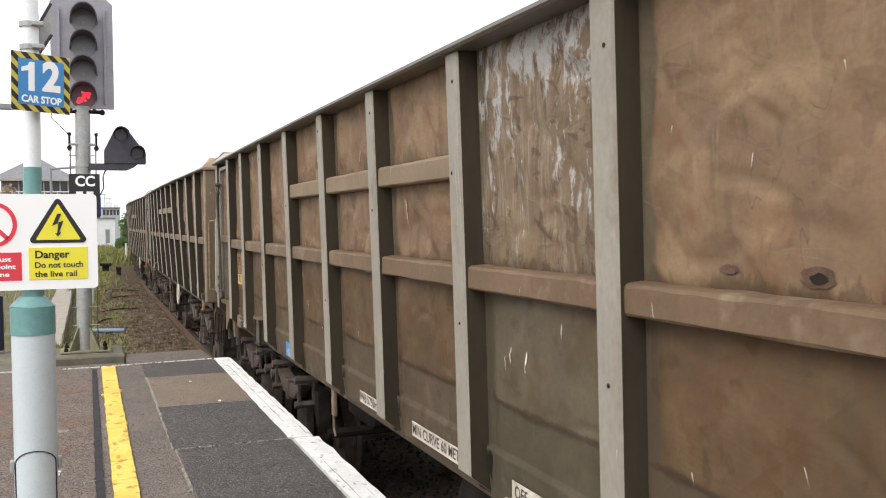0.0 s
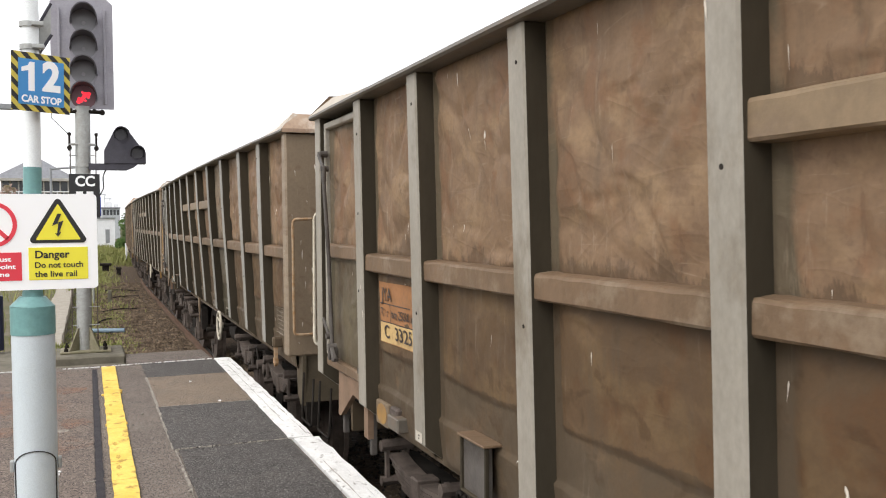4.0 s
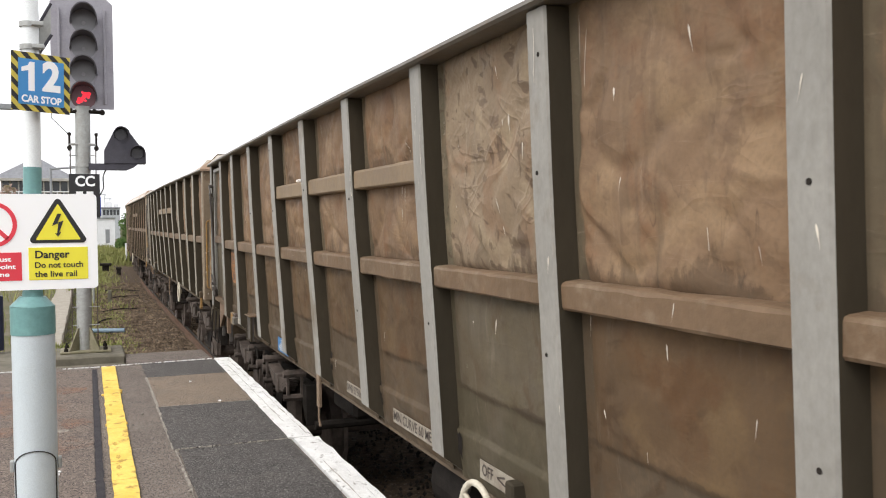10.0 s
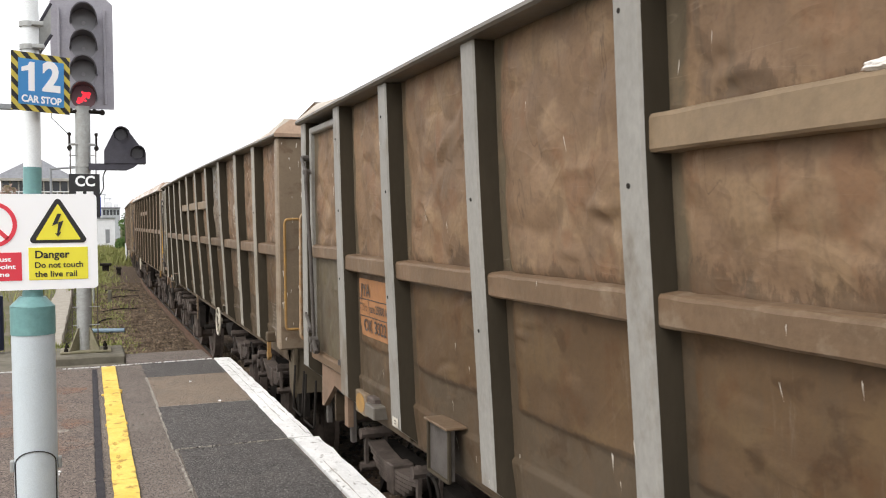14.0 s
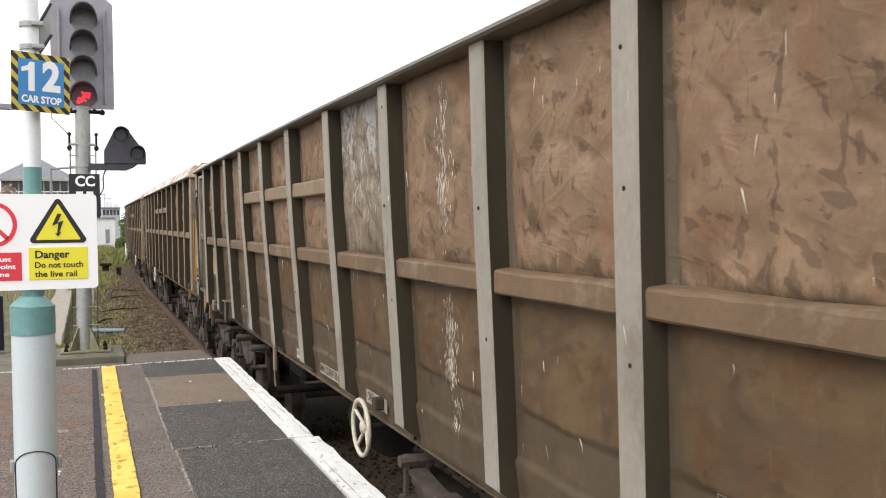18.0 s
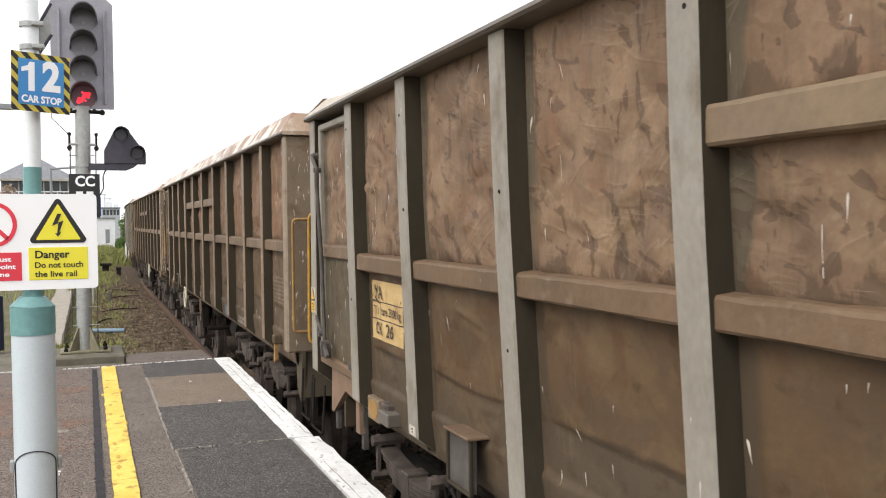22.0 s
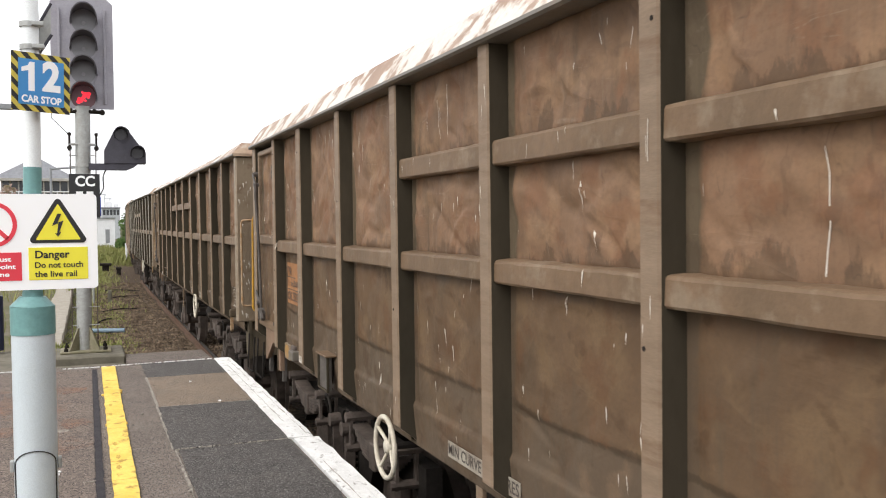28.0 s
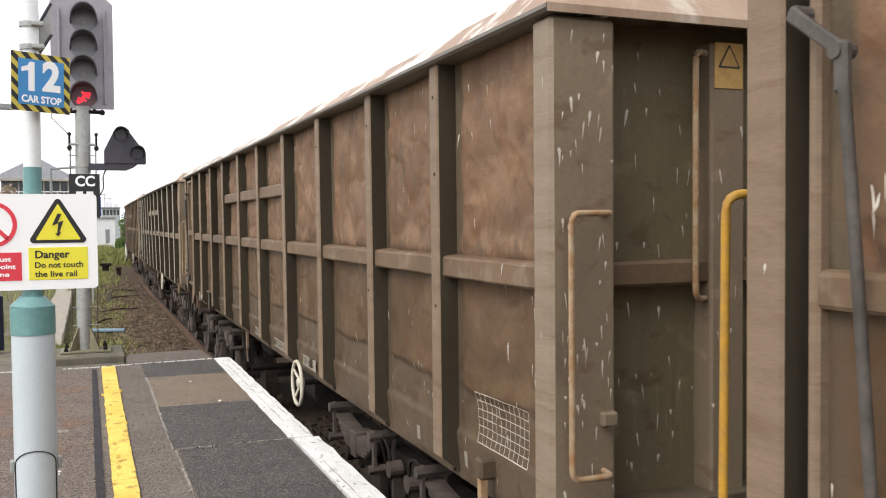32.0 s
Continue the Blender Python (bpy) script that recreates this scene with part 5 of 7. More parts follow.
def shackle(y):
    """A link with rounded ends."""
    top = [(y + 0.03 * math.cos(a), 1.07 + 0.03 * math.sin(a)) for a in (math.pi * k / 6 for k in range(7))]
    low = [(y + 0.024 * math.cos(a), 0.84 + 0.024 * math.sin(a)) for a in (math.pi + math.pi * k / 6 for k in range(7))]
    return top + [(y - 0.016, 0.95)] + low + [(y + 0.016, 0.95)]


def spring_bogie(wag, ya, yb):
    """A bogie: side frame, axleboxes, leaf springs, wheelsets."""
    bog = new("bogie")
    bog.parent = wag
    for s in (-1, 1):
        bm = bmesh.new()
        xo = s * 1.02
        prism(bm, [(ya - 0.62, 0.62), (ya - 0.45, 0.80), (ya + 0.35, 0.80), ((ya + yb) / 2 - 0.35, 0.42), ((ya + yb) / 2 + 0.35, 0.42), (yb - 0.35, 0.80), (yb + 0.45, 0.80), (yb + 0.62, 0.62), (yb + 0.60, 0.70), (yb + 0.62, 0.97), (ya - 0.62, 0.97)], "x", xo - 0.05, xo + 0.05)
        part("side_frame", bm, UNDER, bog)
        for y in (ya, yb):
            bm = bmesh.new()
            # stacked leaves, the shorter ones below
            for i in range(5):
                half = 0.46 - 0.055 * i
                zc = 0.965 - 0.024 * i
                vs = box(bm, s * 1.14 - 0.055, s * 1.14 + 0.055, y - half, y + half, zc - 0.0105, zc + 0.0105)
                bmesh.ops.subdivide_edges(bm, edges=[e for e in {e for v in vs for e in v.link_edges} if abs(e.verts[0].co.y - e.verts[1].co.y) > 0.2], cuts=5)
            for v in bm.verts:
                v.co.z += 0.05 * ((v.co.y - y) / 0.46) ** 2 - 0.01
            part("leaf_spring", bm, SPRING, bog, "stacked grimy leaf spring")
            bm = bmesh.new()
            box(bm, s * 1.14 - 0.068, s * 1.14 + 0.068, y - 0.055, y + 0.055, 0.815, 0.99, 0.008)
            part("spring_buckle", bm, SPRING, bog)
            bm = bmesh.new()
            box(bm, s * 1.03 - 0.06, s * 1.03 + 0.06, y - 0.14, y + 0.14, 0.38, 0.80, 0.03)
            disc(bm, (y, 0.50), 0.10, "x", min(s * 1.09, s * 1.115), max(s * 1.09, s * 1.115), 16)
            part("axlebox", bm, SPRING, bog, "grimy axlebox")
            for e in (-1, 1):
                bm = bmesh.new()
                ye = y + e * 0.475
                prism(bm, shackle(ye), "x", s * 1.14 - 0.072, s * 1.14 - 0.052)
                prism(bm, shackle(ye), "x", s * 1.14 + 0.052, s * 1.14 + 0.072)
                disc(bm, (ye, 1.06), 0.035, "x", s * 1.14 - 0.1, s * 1.14 + 0.1, 8)
                disc(bm, (ye, 0.85), 0.03, "x", s * 1.14 - 0.1, s * 1.14 + 0.1, 8)
                part("spring_shackle", bm, SPRING, bog, smooth=False)
    bm = bmesh.new()
    box(bm, -1.0, 1.0, (ya + yb) / 2 - 0.2, (ya + yb) / 2 + 0.2, 0.55, 0.9, 0.02)
    part("bolster", bm, UNDER, bog)
    mid = (ya + yb) / 2
    for e in (-1, 1):
        bm = bmesh.new()
        rod(bm, bend([(-1.17, mid + e * 0.16, 0.70), (-1.19, mid + e * 0.17, 1.06), (-1.19, mid + e * 0.34, 1.10), (-1.12, mid + e * 0.42, 0.86)], 0.09, 6), 0.011, 6)
        part("brake_hose", bm, UNDER, bog, "looped black brake hose", smooth=True)
        bm = bmesh.new()
        disc(bm, (mid + e * 0.16, 0.92), 0.05, "x", -1.2, -1.12, 14)
        box(bm, -1.18, -1.10, mid + e * 0.16 - 0.022, mid + e * 0.16 + 0.022, 0.60, 0.92, 0.006)
        part("damper", bm, SPRING, bog, "grimy damper link")
    for dy in (-0.09, 0.09):
        bm = bmesh.new()
        n = 10 * 7
        rod(bm, [(-1.04 + 0.055 * math.cos(2 * math.pi * k / 10), mid + dy + 0.055 * math.sin(2 * math.pi * k / 10), 0.50 + 0.30 * k / n) for k in range(n + 1)], 0.011, 5)
        part("coil_spring", bm, SPRING, bog, "grimy coil spring", smooth=True)
    for y in (ya, yb):
        bm = bmesh.new()
        for s in (-1, 1):
            for r, x0, x1 in ((0.46, 0.70, 0.80), (0.49, 0.66, 0.70)):
                disc(bm, (0, 0), r, "x", min(s * x0, s * x1), max(s * x0, s * x1), 28)
        disc(bm, (0, 0), 0.085, "x", -1.1, 1.1, 12)
        for a in range(4):
            box(bm, -0.82, -0.80, -0.05, 0.05, 0.2, 0.34, 0, Matrix.Rotation(radians(90 * a), 4, "X"))
        ob = part("wheelset", bm, SPRING, bog, "steel wheelset")
        ob.matrix_basis = pose(0, y, 0.46)
    return bog


def build_wagon(swell, wheel_y, hand, cap_flat, seed, post_mat, rib):
    wag = thing("box_wagon", "dusty brown steel bogie box wagon with ribbed sides, rolling on rails", "wagon", "wagons of the train")
    wag.scale = (1, ALONG, 1)
    rnd = random.Random(seed)
    uprib = (2.615, 2.72) if seed >= 400 else (2.58, 2.688)
    posts = POSTS[:9] + (10.98,) if seed == 300 else POSTS
    sheet_mat = PANEL_RED if seed >= 400 else STEEL_PANEL if seed == 300 else PANEL_TAN
    tail = 0.04 if seed == 400 else 0.10 if seed == 100 else 0.08
    ys = (0.0,) + posts + (LEN - 0.13,)
    # side sheets, posts and ribs
    for i, (a, b) in enumerate(zip(ys, ys[1:])):
        y0, y1 = (a + 0.001 if i == 0 else a - (0.016 if seed >= 400 else 0.0)), b - 0.13 + (0.016 if seed >= 400 else 0.0)
        if i == len(ys) - 2:
            break
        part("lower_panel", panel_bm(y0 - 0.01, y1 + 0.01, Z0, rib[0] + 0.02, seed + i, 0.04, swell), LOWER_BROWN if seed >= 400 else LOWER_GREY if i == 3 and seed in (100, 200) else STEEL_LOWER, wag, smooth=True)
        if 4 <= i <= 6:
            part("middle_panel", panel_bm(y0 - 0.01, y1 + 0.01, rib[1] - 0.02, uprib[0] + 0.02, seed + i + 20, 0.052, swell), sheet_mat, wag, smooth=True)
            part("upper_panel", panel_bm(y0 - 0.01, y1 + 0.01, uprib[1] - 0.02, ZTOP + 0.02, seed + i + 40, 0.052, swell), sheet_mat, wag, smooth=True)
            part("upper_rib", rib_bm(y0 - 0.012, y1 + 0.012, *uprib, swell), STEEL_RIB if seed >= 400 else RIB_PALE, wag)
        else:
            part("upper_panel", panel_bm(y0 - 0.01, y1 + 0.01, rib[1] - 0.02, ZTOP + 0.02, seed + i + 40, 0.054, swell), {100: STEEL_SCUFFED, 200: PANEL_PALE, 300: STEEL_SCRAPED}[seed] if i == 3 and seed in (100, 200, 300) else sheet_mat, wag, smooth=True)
        part("rib", rib_bm(y0 - 0.012, y1 + 0.012, *rib, swell), STEEL_RIB, wag)
    slim = 0.016 if seed >= 400 else 0.0
    for k, y in enumerate(posts):
        thin = 0.0 if k == 8 else slim
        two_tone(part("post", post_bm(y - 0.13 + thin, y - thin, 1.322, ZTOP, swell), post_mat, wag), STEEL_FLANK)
    for y, ob in zip(posts, [o for o in wag.children if o.name.split(".")[0] == "post"]):
        for z in (1.95 + rnd.uniform(-0.1, 0.1), 2.52 + rnd.uniform(-0.1, 0.1), 2.95 + rnd.uniform(-0.05, 0.05)):
            if rnd.random() < 0.75:
                bm = bmesh.new()
                yc = y - 0.035 - 0.05 * rnd.random()
                disc(bm, (yc, z), 0.008, "x", SIDE - 0.0015, SIDE + 0.004, 8)
                part("bolt_hole", warp(bm, swell), UNDER, ob)
    # folded foot of the side
    bm = bmesh.new()
    prism(bm, [(SIDE + DEPTH - 0.012, Z0 - 0.012), (SIDE + DEPTH - 0.012, Z0 + 0.004), (SIDE + DEPTH + 0.02, Z0 + 0.02), (SIDE + 0.24, Z0 + 0.02), (SIDE + 0.24, Z0 - 0.012)], "y", 0.002, 10.80)
    bmesh.ops.bisect_edges(bm, edges=[e for e in bm.edges if abs(e.verts[0].co.y - e.verts[1].co.y) > 1], cuts=9)
    part("side_sill", warp(bm, swell), STEEL_LOWER, wag)
    bm = bmesh.new()
    box(bm, SIDE + 0.2, -SIDE - 0.2, LEN - 0.07, LEN - 0.03, 0.95, 1.45)
    part("rear_plate", bm, STEEL_LOWER, wag)
    # inside liner, far side, floor, ends
    bm = bmesh.new()
    box(bm, SIDE + DEPTH + 0.05, SIDE + DEPTH + 0.08, 0.05, LEN - 0.05, Z0, ZTOP)
    part("inner_sheet", warp(bm, swell), UNDER, wag)
    bm = bmesh.new()
    box(bm, 1.2, 1.36, 0, LEN, Z0, ZTOP)
    part("far_side", bm, STEEL_PANEL, wag)
    bm = bmesh.new()
    box(bm, -1.2, 1.2, 0.02, LEN - 0.02, Z0 - 0.02, Z0 + 0.06)
    part("floor", bm, UNDER, wag)
    # leading end: corner column and recessed end wall
    for s in (-1, 1):
        bm = bmesh.new()
        x0, x1 = (SIDE, SIDE + 0.26) if s < 0 else (-SIDE - 0.26, -SIDE)
        box(bm, x0, x1, -0.136, 0.0, 1.33, ZTOP, 0.014)
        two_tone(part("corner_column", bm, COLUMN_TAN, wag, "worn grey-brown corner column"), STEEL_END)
    bm = bmesh.new()
    box(bm, -1.12, 1.12, 0.06, 0.16, 1.32, ZTOP + 0.03)
    bmesh.ops.subdivide_edges(bm, edges=bm.edges, cuts=9, use_grid_fill=True)
    for v in bm.verts:
        if v.co.y < 0.08:
            v.co.y -= 0.05 * math.sin(math.pi * (v.co.x + 1.06) / 2.12) * (0.5 if v.co.z < 2.2 else 1) * 0.5 + 0.018 * noise.noise(v.co * 3)
    part("front_wall", bm, WALL_OLIVE, wag, smooth=False)
    bm = bmesh.new()
    box(bm, -1.11, 1.11, -0.03, 0.08, *rib, 0.012)
    part("front_rib", bm, STEEL_RIB, wag)
    bm = bmesh.new()
    box(bm, -1.06, 1.06, LEN - 0.1, LEN - 0.02, 1.42, ZTOP)
    part("rear_wall", bm, STEEL_PANEL, wag)
    for x in (0.35,):
        bm = bmesh.new()
        box(bm, x - 0.07, x + 0.07, 0.0, 0.1, 1.42, ZTOP, 0.01)
        part("front_stanchion", bm, STEEL_PANEL, wag)
    # top: a dark rolled lip, and above it a pale plate sloping inwards, mitred at the ends
    lip, cap = bmesh.new(), bmesh.new()
    rise = 0.195 if seed == 400 else 0.155 if seed == 500 else 0.165
    spots = [-0.165, -0.05] + [LEN * k / 22 for k in range(1, 22)] + [LEN - 0.08, LEN + 0.035 + tail]
    lrows, crows = [], []
    for k, y in enumerate(spots):
        mid = math.sin(math.pi * min(1, max(0, y / LEN))) ** 0.45
        ends = k in (0, len(spots) - 1)
        ht = 0.032 if ends else rise - cap_flat * mid
        inn = 0.0 if ends else 0.115 + 0.1 * cap_flat * mid
        sag = 0.006 * noise.noise((y * 0.8, seed, 0))
        lp = [(SIDE + DEPTH, ZTOP + 0.004), (SIDE - 0.022, ZTOP + 0.002), (SIDE - 0.034, ZTOP + 0.012), (SIDE - 0.030, ZTOP + 0.028)]
        cp = [(SIDE - 0.030, ZTOP + 0.028), (SIDE - 0.03 + inn * 0.92, ZTOP + ht - 0.008), (SIDE - 0.03 + inn, ZTOP + ht), (SIDE + 0.20, ZTOP + ht - 0.012), (SIDE + 0.22, ZTOP)]
        lrows.append([lip.verts.new((x + sag, y, z + sag)) for x, z in lp])
        crows.append([cap.verts.new((x + sag, y, z + sag)) for x, z in cp])
    for bm, rows in ((lip, lrows), (cap, crows)):
        for a, c in zip(rows, rows[1:]):
            for i in range(len(rows[0]) - 1):
                bm.faces.new((a[i], a[i + 1], c[i + 1], c[i]))
    part("top_lip", warp(lip, swell), LIP_STEEL, wag, "rolled top lip")
    part("top_cap", warp(cap, swell), CAP_PINK if seed >= 400 else STEEL_CAP, wag, "pale weathered sloping top cap")
    for yy, dr in ((-0.165, -1), (LEN + 0.035 + tail, 1)):
        bm = bmesh.new()
        ring = []
        for ins, y, z in ((0.0, yy + dr * 0.004, ZTOP + 0.0), (0.0, yy + dr * 0.004, ZTOP + 0.03), (0.115, yy - dr * 0.115, ZTOP + rise - 0.005), (0.23, yy - dr * 0.25, ZTOP + rise - 0.02), (0.23, yy - dr * 0.25, ZTOP)):
            ring.append([bm.verts.new((sx * (SIDE - 0.03 + ins), y, z)) for sx in (1, -1)])
        for a, c in zip(ring, ring[1:]):
            bm.faces.new((a[0], a[1], c[1], c[0]))
        part("end_cap", bm, CAP_BROWN, wag, "pale weathered cap over the end wall")
    # handrail on the leading column
    bm = bmesh.new()
    hx = SIDE + 0.04
    rod(bm, bend([(SIDE + 0.205, -0.13, 2.42), (SIDE + 0.20, -0.205, 2.42), (hx, -0.205, 2.42), (hx, -0.205, 1.51), (SIDE + 0.20, -0.205, 1.51), (SIDE + 0.205, -0.13, 1.51)], 0.035), 0.0115, 8)
    part("handrail", bm, HAND_OCHRE if hand == HAND_YELLOW else HAND_RUST, wag, "bent steel handrail", smooth=True)
    bm = bmesh.new()
    box(bm, SIDE + 0.19, SIDE + 0.25, -0.165, -0.13, 1.67, 1.72, 0.006)
    part("lamp_iron", bm, STEEL_END, wag)
    # bracket hook below the first bay
    bm = bmesh.new()
    box(bm, SIDE + 0.01, SIDE + 0.11, 0.49, 0.56, 1.32, 1.41, 0.012)
    hook = part("hook_bracket", bm, STEEL_LOWER, wag)
    bm = bmesh.new()
    prism(bm, [(y + 0.04, z) for y, z in ((0.462, 1.32), (0.502, 1.32), (0.498, 1.21), (0.525, 1.225), (0.52, 1.185), (0.482, 1.155), (0.445, 1.185), (0.442, 1.225), (0.466, 1.21))], "x", SIDE + 0.02, SIDE + 0.05)
    part("rope_hook", bm, HAND_OCHRE if 250 < seed < 450 else HAND_RUST, hook, "rusty rope hook")
    # trailing end: door bay with lock gear
    yd0, yd1 = posts[-1], LEN - 0.10
    door_rib = (rib[0] + 0.050, rib[1] + 0.040)
    jamb = yd1 - 0.08 + tail
    gear = {100: 0.015, 200: 0.07, 300: 0.035, 400: -0.01, 500: 0.0}[seed]
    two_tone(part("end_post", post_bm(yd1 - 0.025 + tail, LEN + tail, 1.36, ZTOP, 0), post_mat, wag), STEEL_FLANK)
    bm = bmesh.new()
    for a, b, c, d in ((yd0 + 0.003, yd0 + 0.030, 1.50, 3.06), (jamb - 0.035, jamb, 1.50, 3.06)):
        box(bm, SIDE + 0.018, SIDE + DEPTH + 0.03, a, b, c, d, 0.008)
    box(bm, SIDE + 0.018, SIDE + DEPTH + 0.03, yd0 + 0.030, jamb - 0.035, 3.015, 3.06, 0.008)
    part("door_frame", bm, post_mat, wag, "worn grey-brown steel door frame")
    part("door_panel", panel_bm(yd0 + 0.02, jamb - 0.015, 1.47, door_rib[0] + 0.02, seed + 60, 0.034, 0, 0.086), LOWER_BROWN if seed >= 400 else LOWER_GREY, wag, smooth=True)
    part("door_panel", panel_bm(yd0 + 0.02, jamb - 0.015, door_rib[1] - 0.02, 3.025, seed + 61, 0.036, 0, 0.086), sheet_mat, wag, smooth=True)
    part("rib", rib_bm(yd0 + 0.02, jamb - 0.015, *door_rib, 0), STEEL_RIB, wag)
    bm = bmesh.new()
    box(bm, SIDE + DEPTH + 0.03, SIDE + DEPTH + 0.06, yd0, yd1 + 0.05, 1.3, ZTOP)
    part("door_backing", bm, STEEL_PANEL, wag)
    bm = bmesh.new()
    box(bm, SIDE + 0.02, SIDE + DEPTH + 0.02, yd0 + 0.01, yd1 + 0.02, 1.425, 1.49, 0.01)
    part("door_sill", bm, STEEL_RIB, wag)
    bm = bmesh.new()
    rod(bm, [(SIDE + 0.016, yd0 + 0.012, 1.48), (SIDE + 0.016, yd0 + 0.012, 3.06)], 0.008, 8)
    part("hinge_rod", bm, STEEL_RIB, wag, "thin worn hinge rod beside the door", smooth=True)
    # lock rod, levers and latch
    bm = bmesh.new()
    rod(bm, [(SIDE - 0.035, 11.573 + gear, 2.68), (SIDE - 0.015, 11.543 + gear, 2.15), (SIDE - 0.01, 11.503 + gear, 1.60)], 0.0135, 10)
    lock = part("lock_rod", bm, LOCK_STEEL, wag, "worn grey lock rod", smooth=True)
    bm = bmesh.new()
    box(bm, -0.007, 0.007, -0.017, 0.017, -0.09, 0.09, 0.004, Matrix.Translation((SIDE - 0.03, 11.658 + gear, 2.80)) @ Matrix.Rotation(radians(-53), 4, "X"))
    disc(bm, (11.588 + gear, 2.745), 0.018, "x", SIDE - 0.05, SIDE + 0.0, 12)
    disc(bm, (11.728 + gear, 2.85), 0.022, "x", SIDE - 0.02, SIDE + 0.03, 12)
    part("top_lever", bm, LOCK_STEEL, lock, "worn grey flat lever")
    bm = bmesh.new()
    box(bm, SIDE - 0.045, SIDE - 0.018, 11.562 + gear, 11.598 + gear, 2.655, 2.765, 0.008)
    part("rod_fork", bm, LOCK_STEEL, lock)
    bm = bmesh.new()
    box(bm, -0.007, 0.007, -0.016, 0.016, -0.09, 0.09, 0.004, Matrix.Translation((SIDE - 0.02, 11.618 + gear, 1.70)) @ Matrix.Rotation(radians(-58), 4, "X"))
    disc(bm, (11.528 + gear, 1.65), 0.02, "x", SIDE - 0.045, SIDE + 0.0, 12)
    disc(bm, (11.478 + gear, 1.585), 0.024, "x", SIDE - 0.045, SIDE + 0.01, 12)
    part("bottom_lever", bm, LOCK_STEEL, lock)
    bm = bmesh.new()
    box(bm, -0.012, 0.012, -0.055, 0.055, -0.016, 0.016, 0.004, Matrix.Translation((SIDE - 0.025, 11.418 + gear, 1.545)) @ Matrix.Rotation(radians(35), 4, "X"))
    part("latch", bm, LOCK_STEEL, lock, "worn latch")
    for y0, y1 in ((11.455 + gear, 11.483 + gear), (11.538 + gear, 11.568 + gear)):
        bm = bmesh.new()
        box(bm, SIDE - 0.025, SIDE + 0.02, y0, y1, 1.49, 1.58, 0.006)
        part("latch_keep", bm, LOCK_STEEL, lock)
    for z in (2.875, 2.835, 2.79, 1.51):
        bm = bmesh.new()
        disc(bm, (SIDE + 0.012, yd0 + 0.016), 0.014, "z", z - 0.017, z + 0.017, 10)
        part("hinge", bm, LOCK_STEEL, wag)
    # apron, legs and step irons under the door
    bm = bmesh.new()
    prism(bm, [(yd0 - 0.02, 1.46), (11.580, 1.45), (11.600, 1.12), (11.550, 1.12), (11.260, 1.31), (11.020, 1.29), (11.020, 1.10), (10.940, 1.10)], "x", SIDE + 0.05, SIDE + 0.085)
    part("apron", bm, mat_apron, wag, "pinkish-brown door apron")
    for y0, y1 in ((10.920, 11.000), (11.520, 11.590)):
        bm = bmesh.new()
        box(bm, SIDE + 0.07, SIDE + 0.11, (y0 + y1) / 2 - 0.018, (y0 + y1) / 2 + 0.018, 1.0, 1.40, 0.006)
        part("leg", bm, LOCK_STEEL, wag)
    # end platforms, headstock, buffers, steps at both ends
    for yb, dr in ((-0.136, -1), (LEN, 1)):
        bm = bmesh.new()
        lo, hi = sorted((yb + dr * 0.0, yb + dr * 0.62))
        box(bm, -0.09, 0.09, lo, hi, 0.88, 1.02, 0.02)
        part("drawbar", bm, UNDER, wag)
        # hoop step
        bm = bmesh.new()
        lo, hi = yb + dr * 0.12, yb + dr * 0.44
        rod(bm, bend([(SIDE + 0.10, lo, 1.22), (SIDE + 0.08, lo, 0.86), (SIDE + 0.08, hi, 0.86), (SIDE + 0.10, hi, 1.22)], 0.03), 0.009, 6)
        part("step", bm, UNDER, wag)
    bm = bmesh.new()
    prism(bm, [(-0.136, 1.34), (0.10, 1.36), (0.06, 1.0), (-0.05, 0.92), (-0.09, 0.92)], "x", SIDE + 0.12, SIDE + 0.15)
    prism(bm, [(-0.10, 1.34), (-0.06, 1.34), (-0.06, 0.95), (-0.10, 0.95)], "x", SIDE + 0.15, -SIDE - 0.15)
    part("end_gusset", bm, END_DARK, wag, "brown end gusset and plate")
    bm = bmesh.new()
    rod(bm, bend([(-1.05, LEN + 0.02, 2.46), (SIDE + 0.01, LEN + 0.08 + tail, 2.46), (SIDE + 0.0, LEN + 0.08 + tail, 1.53), (-1.1, LEN + 0.10, 1.53)], 0.045), 0.0125, 8)
    part("rear_handrail", bm, hand, wag, "tall bent end handrail", smooth=True)
    # upright and rail on the leading end wall
    bm = bmesh.new()
    rod(bm, bend([(-0.55, 0.02, 3.03), (-0.70, -0.06, 3.03), (-0.70, -0.06, 2.09), (-0.55, 0.02, 2.09)], 0.05), 0.0125, 8)
    part("end_handrail", bm, HAND_RUST, wag, "rusty bent handrail", smooth=True)
    bm = bmesh.new()
    box(bm, SIDE + 0.2, -SIDE - 0.2, -0.098, 0.06, 1.322, 1.346, 0.004)
    part("end_ledge", bm, END_DARK, wag)
    bm = bmesh.new()
    box(bm, -0.62, -0.46, -0.05, 0.12, 1.3, 3.07, 0.01)
    stn = part("end_stanchion", bm, STEEL_END, wag)
    if seed != 300:
        bm = bmesh.new()
        box(bm, -0.605, -0.475, -0.054, -0.05, 2.895, 3.068)
        lab = part("shock_label", bm, LABEL_FADED, stn, "faded amber warning label")
        bm = bmesh.new()
        prism(bm, rounded_tri(-0.54, 2.972, 0.05, 0.09, 0.004), "y", -0.056, -0.054)
        part("label_triangle", bm, PLATE_INK, lab)
        bm = bmesh.new()
        prism(bm, rounded_tri(-0.54, 2.979, 0.038, 0.068, 0.003), "y", -0.058, -0.056)
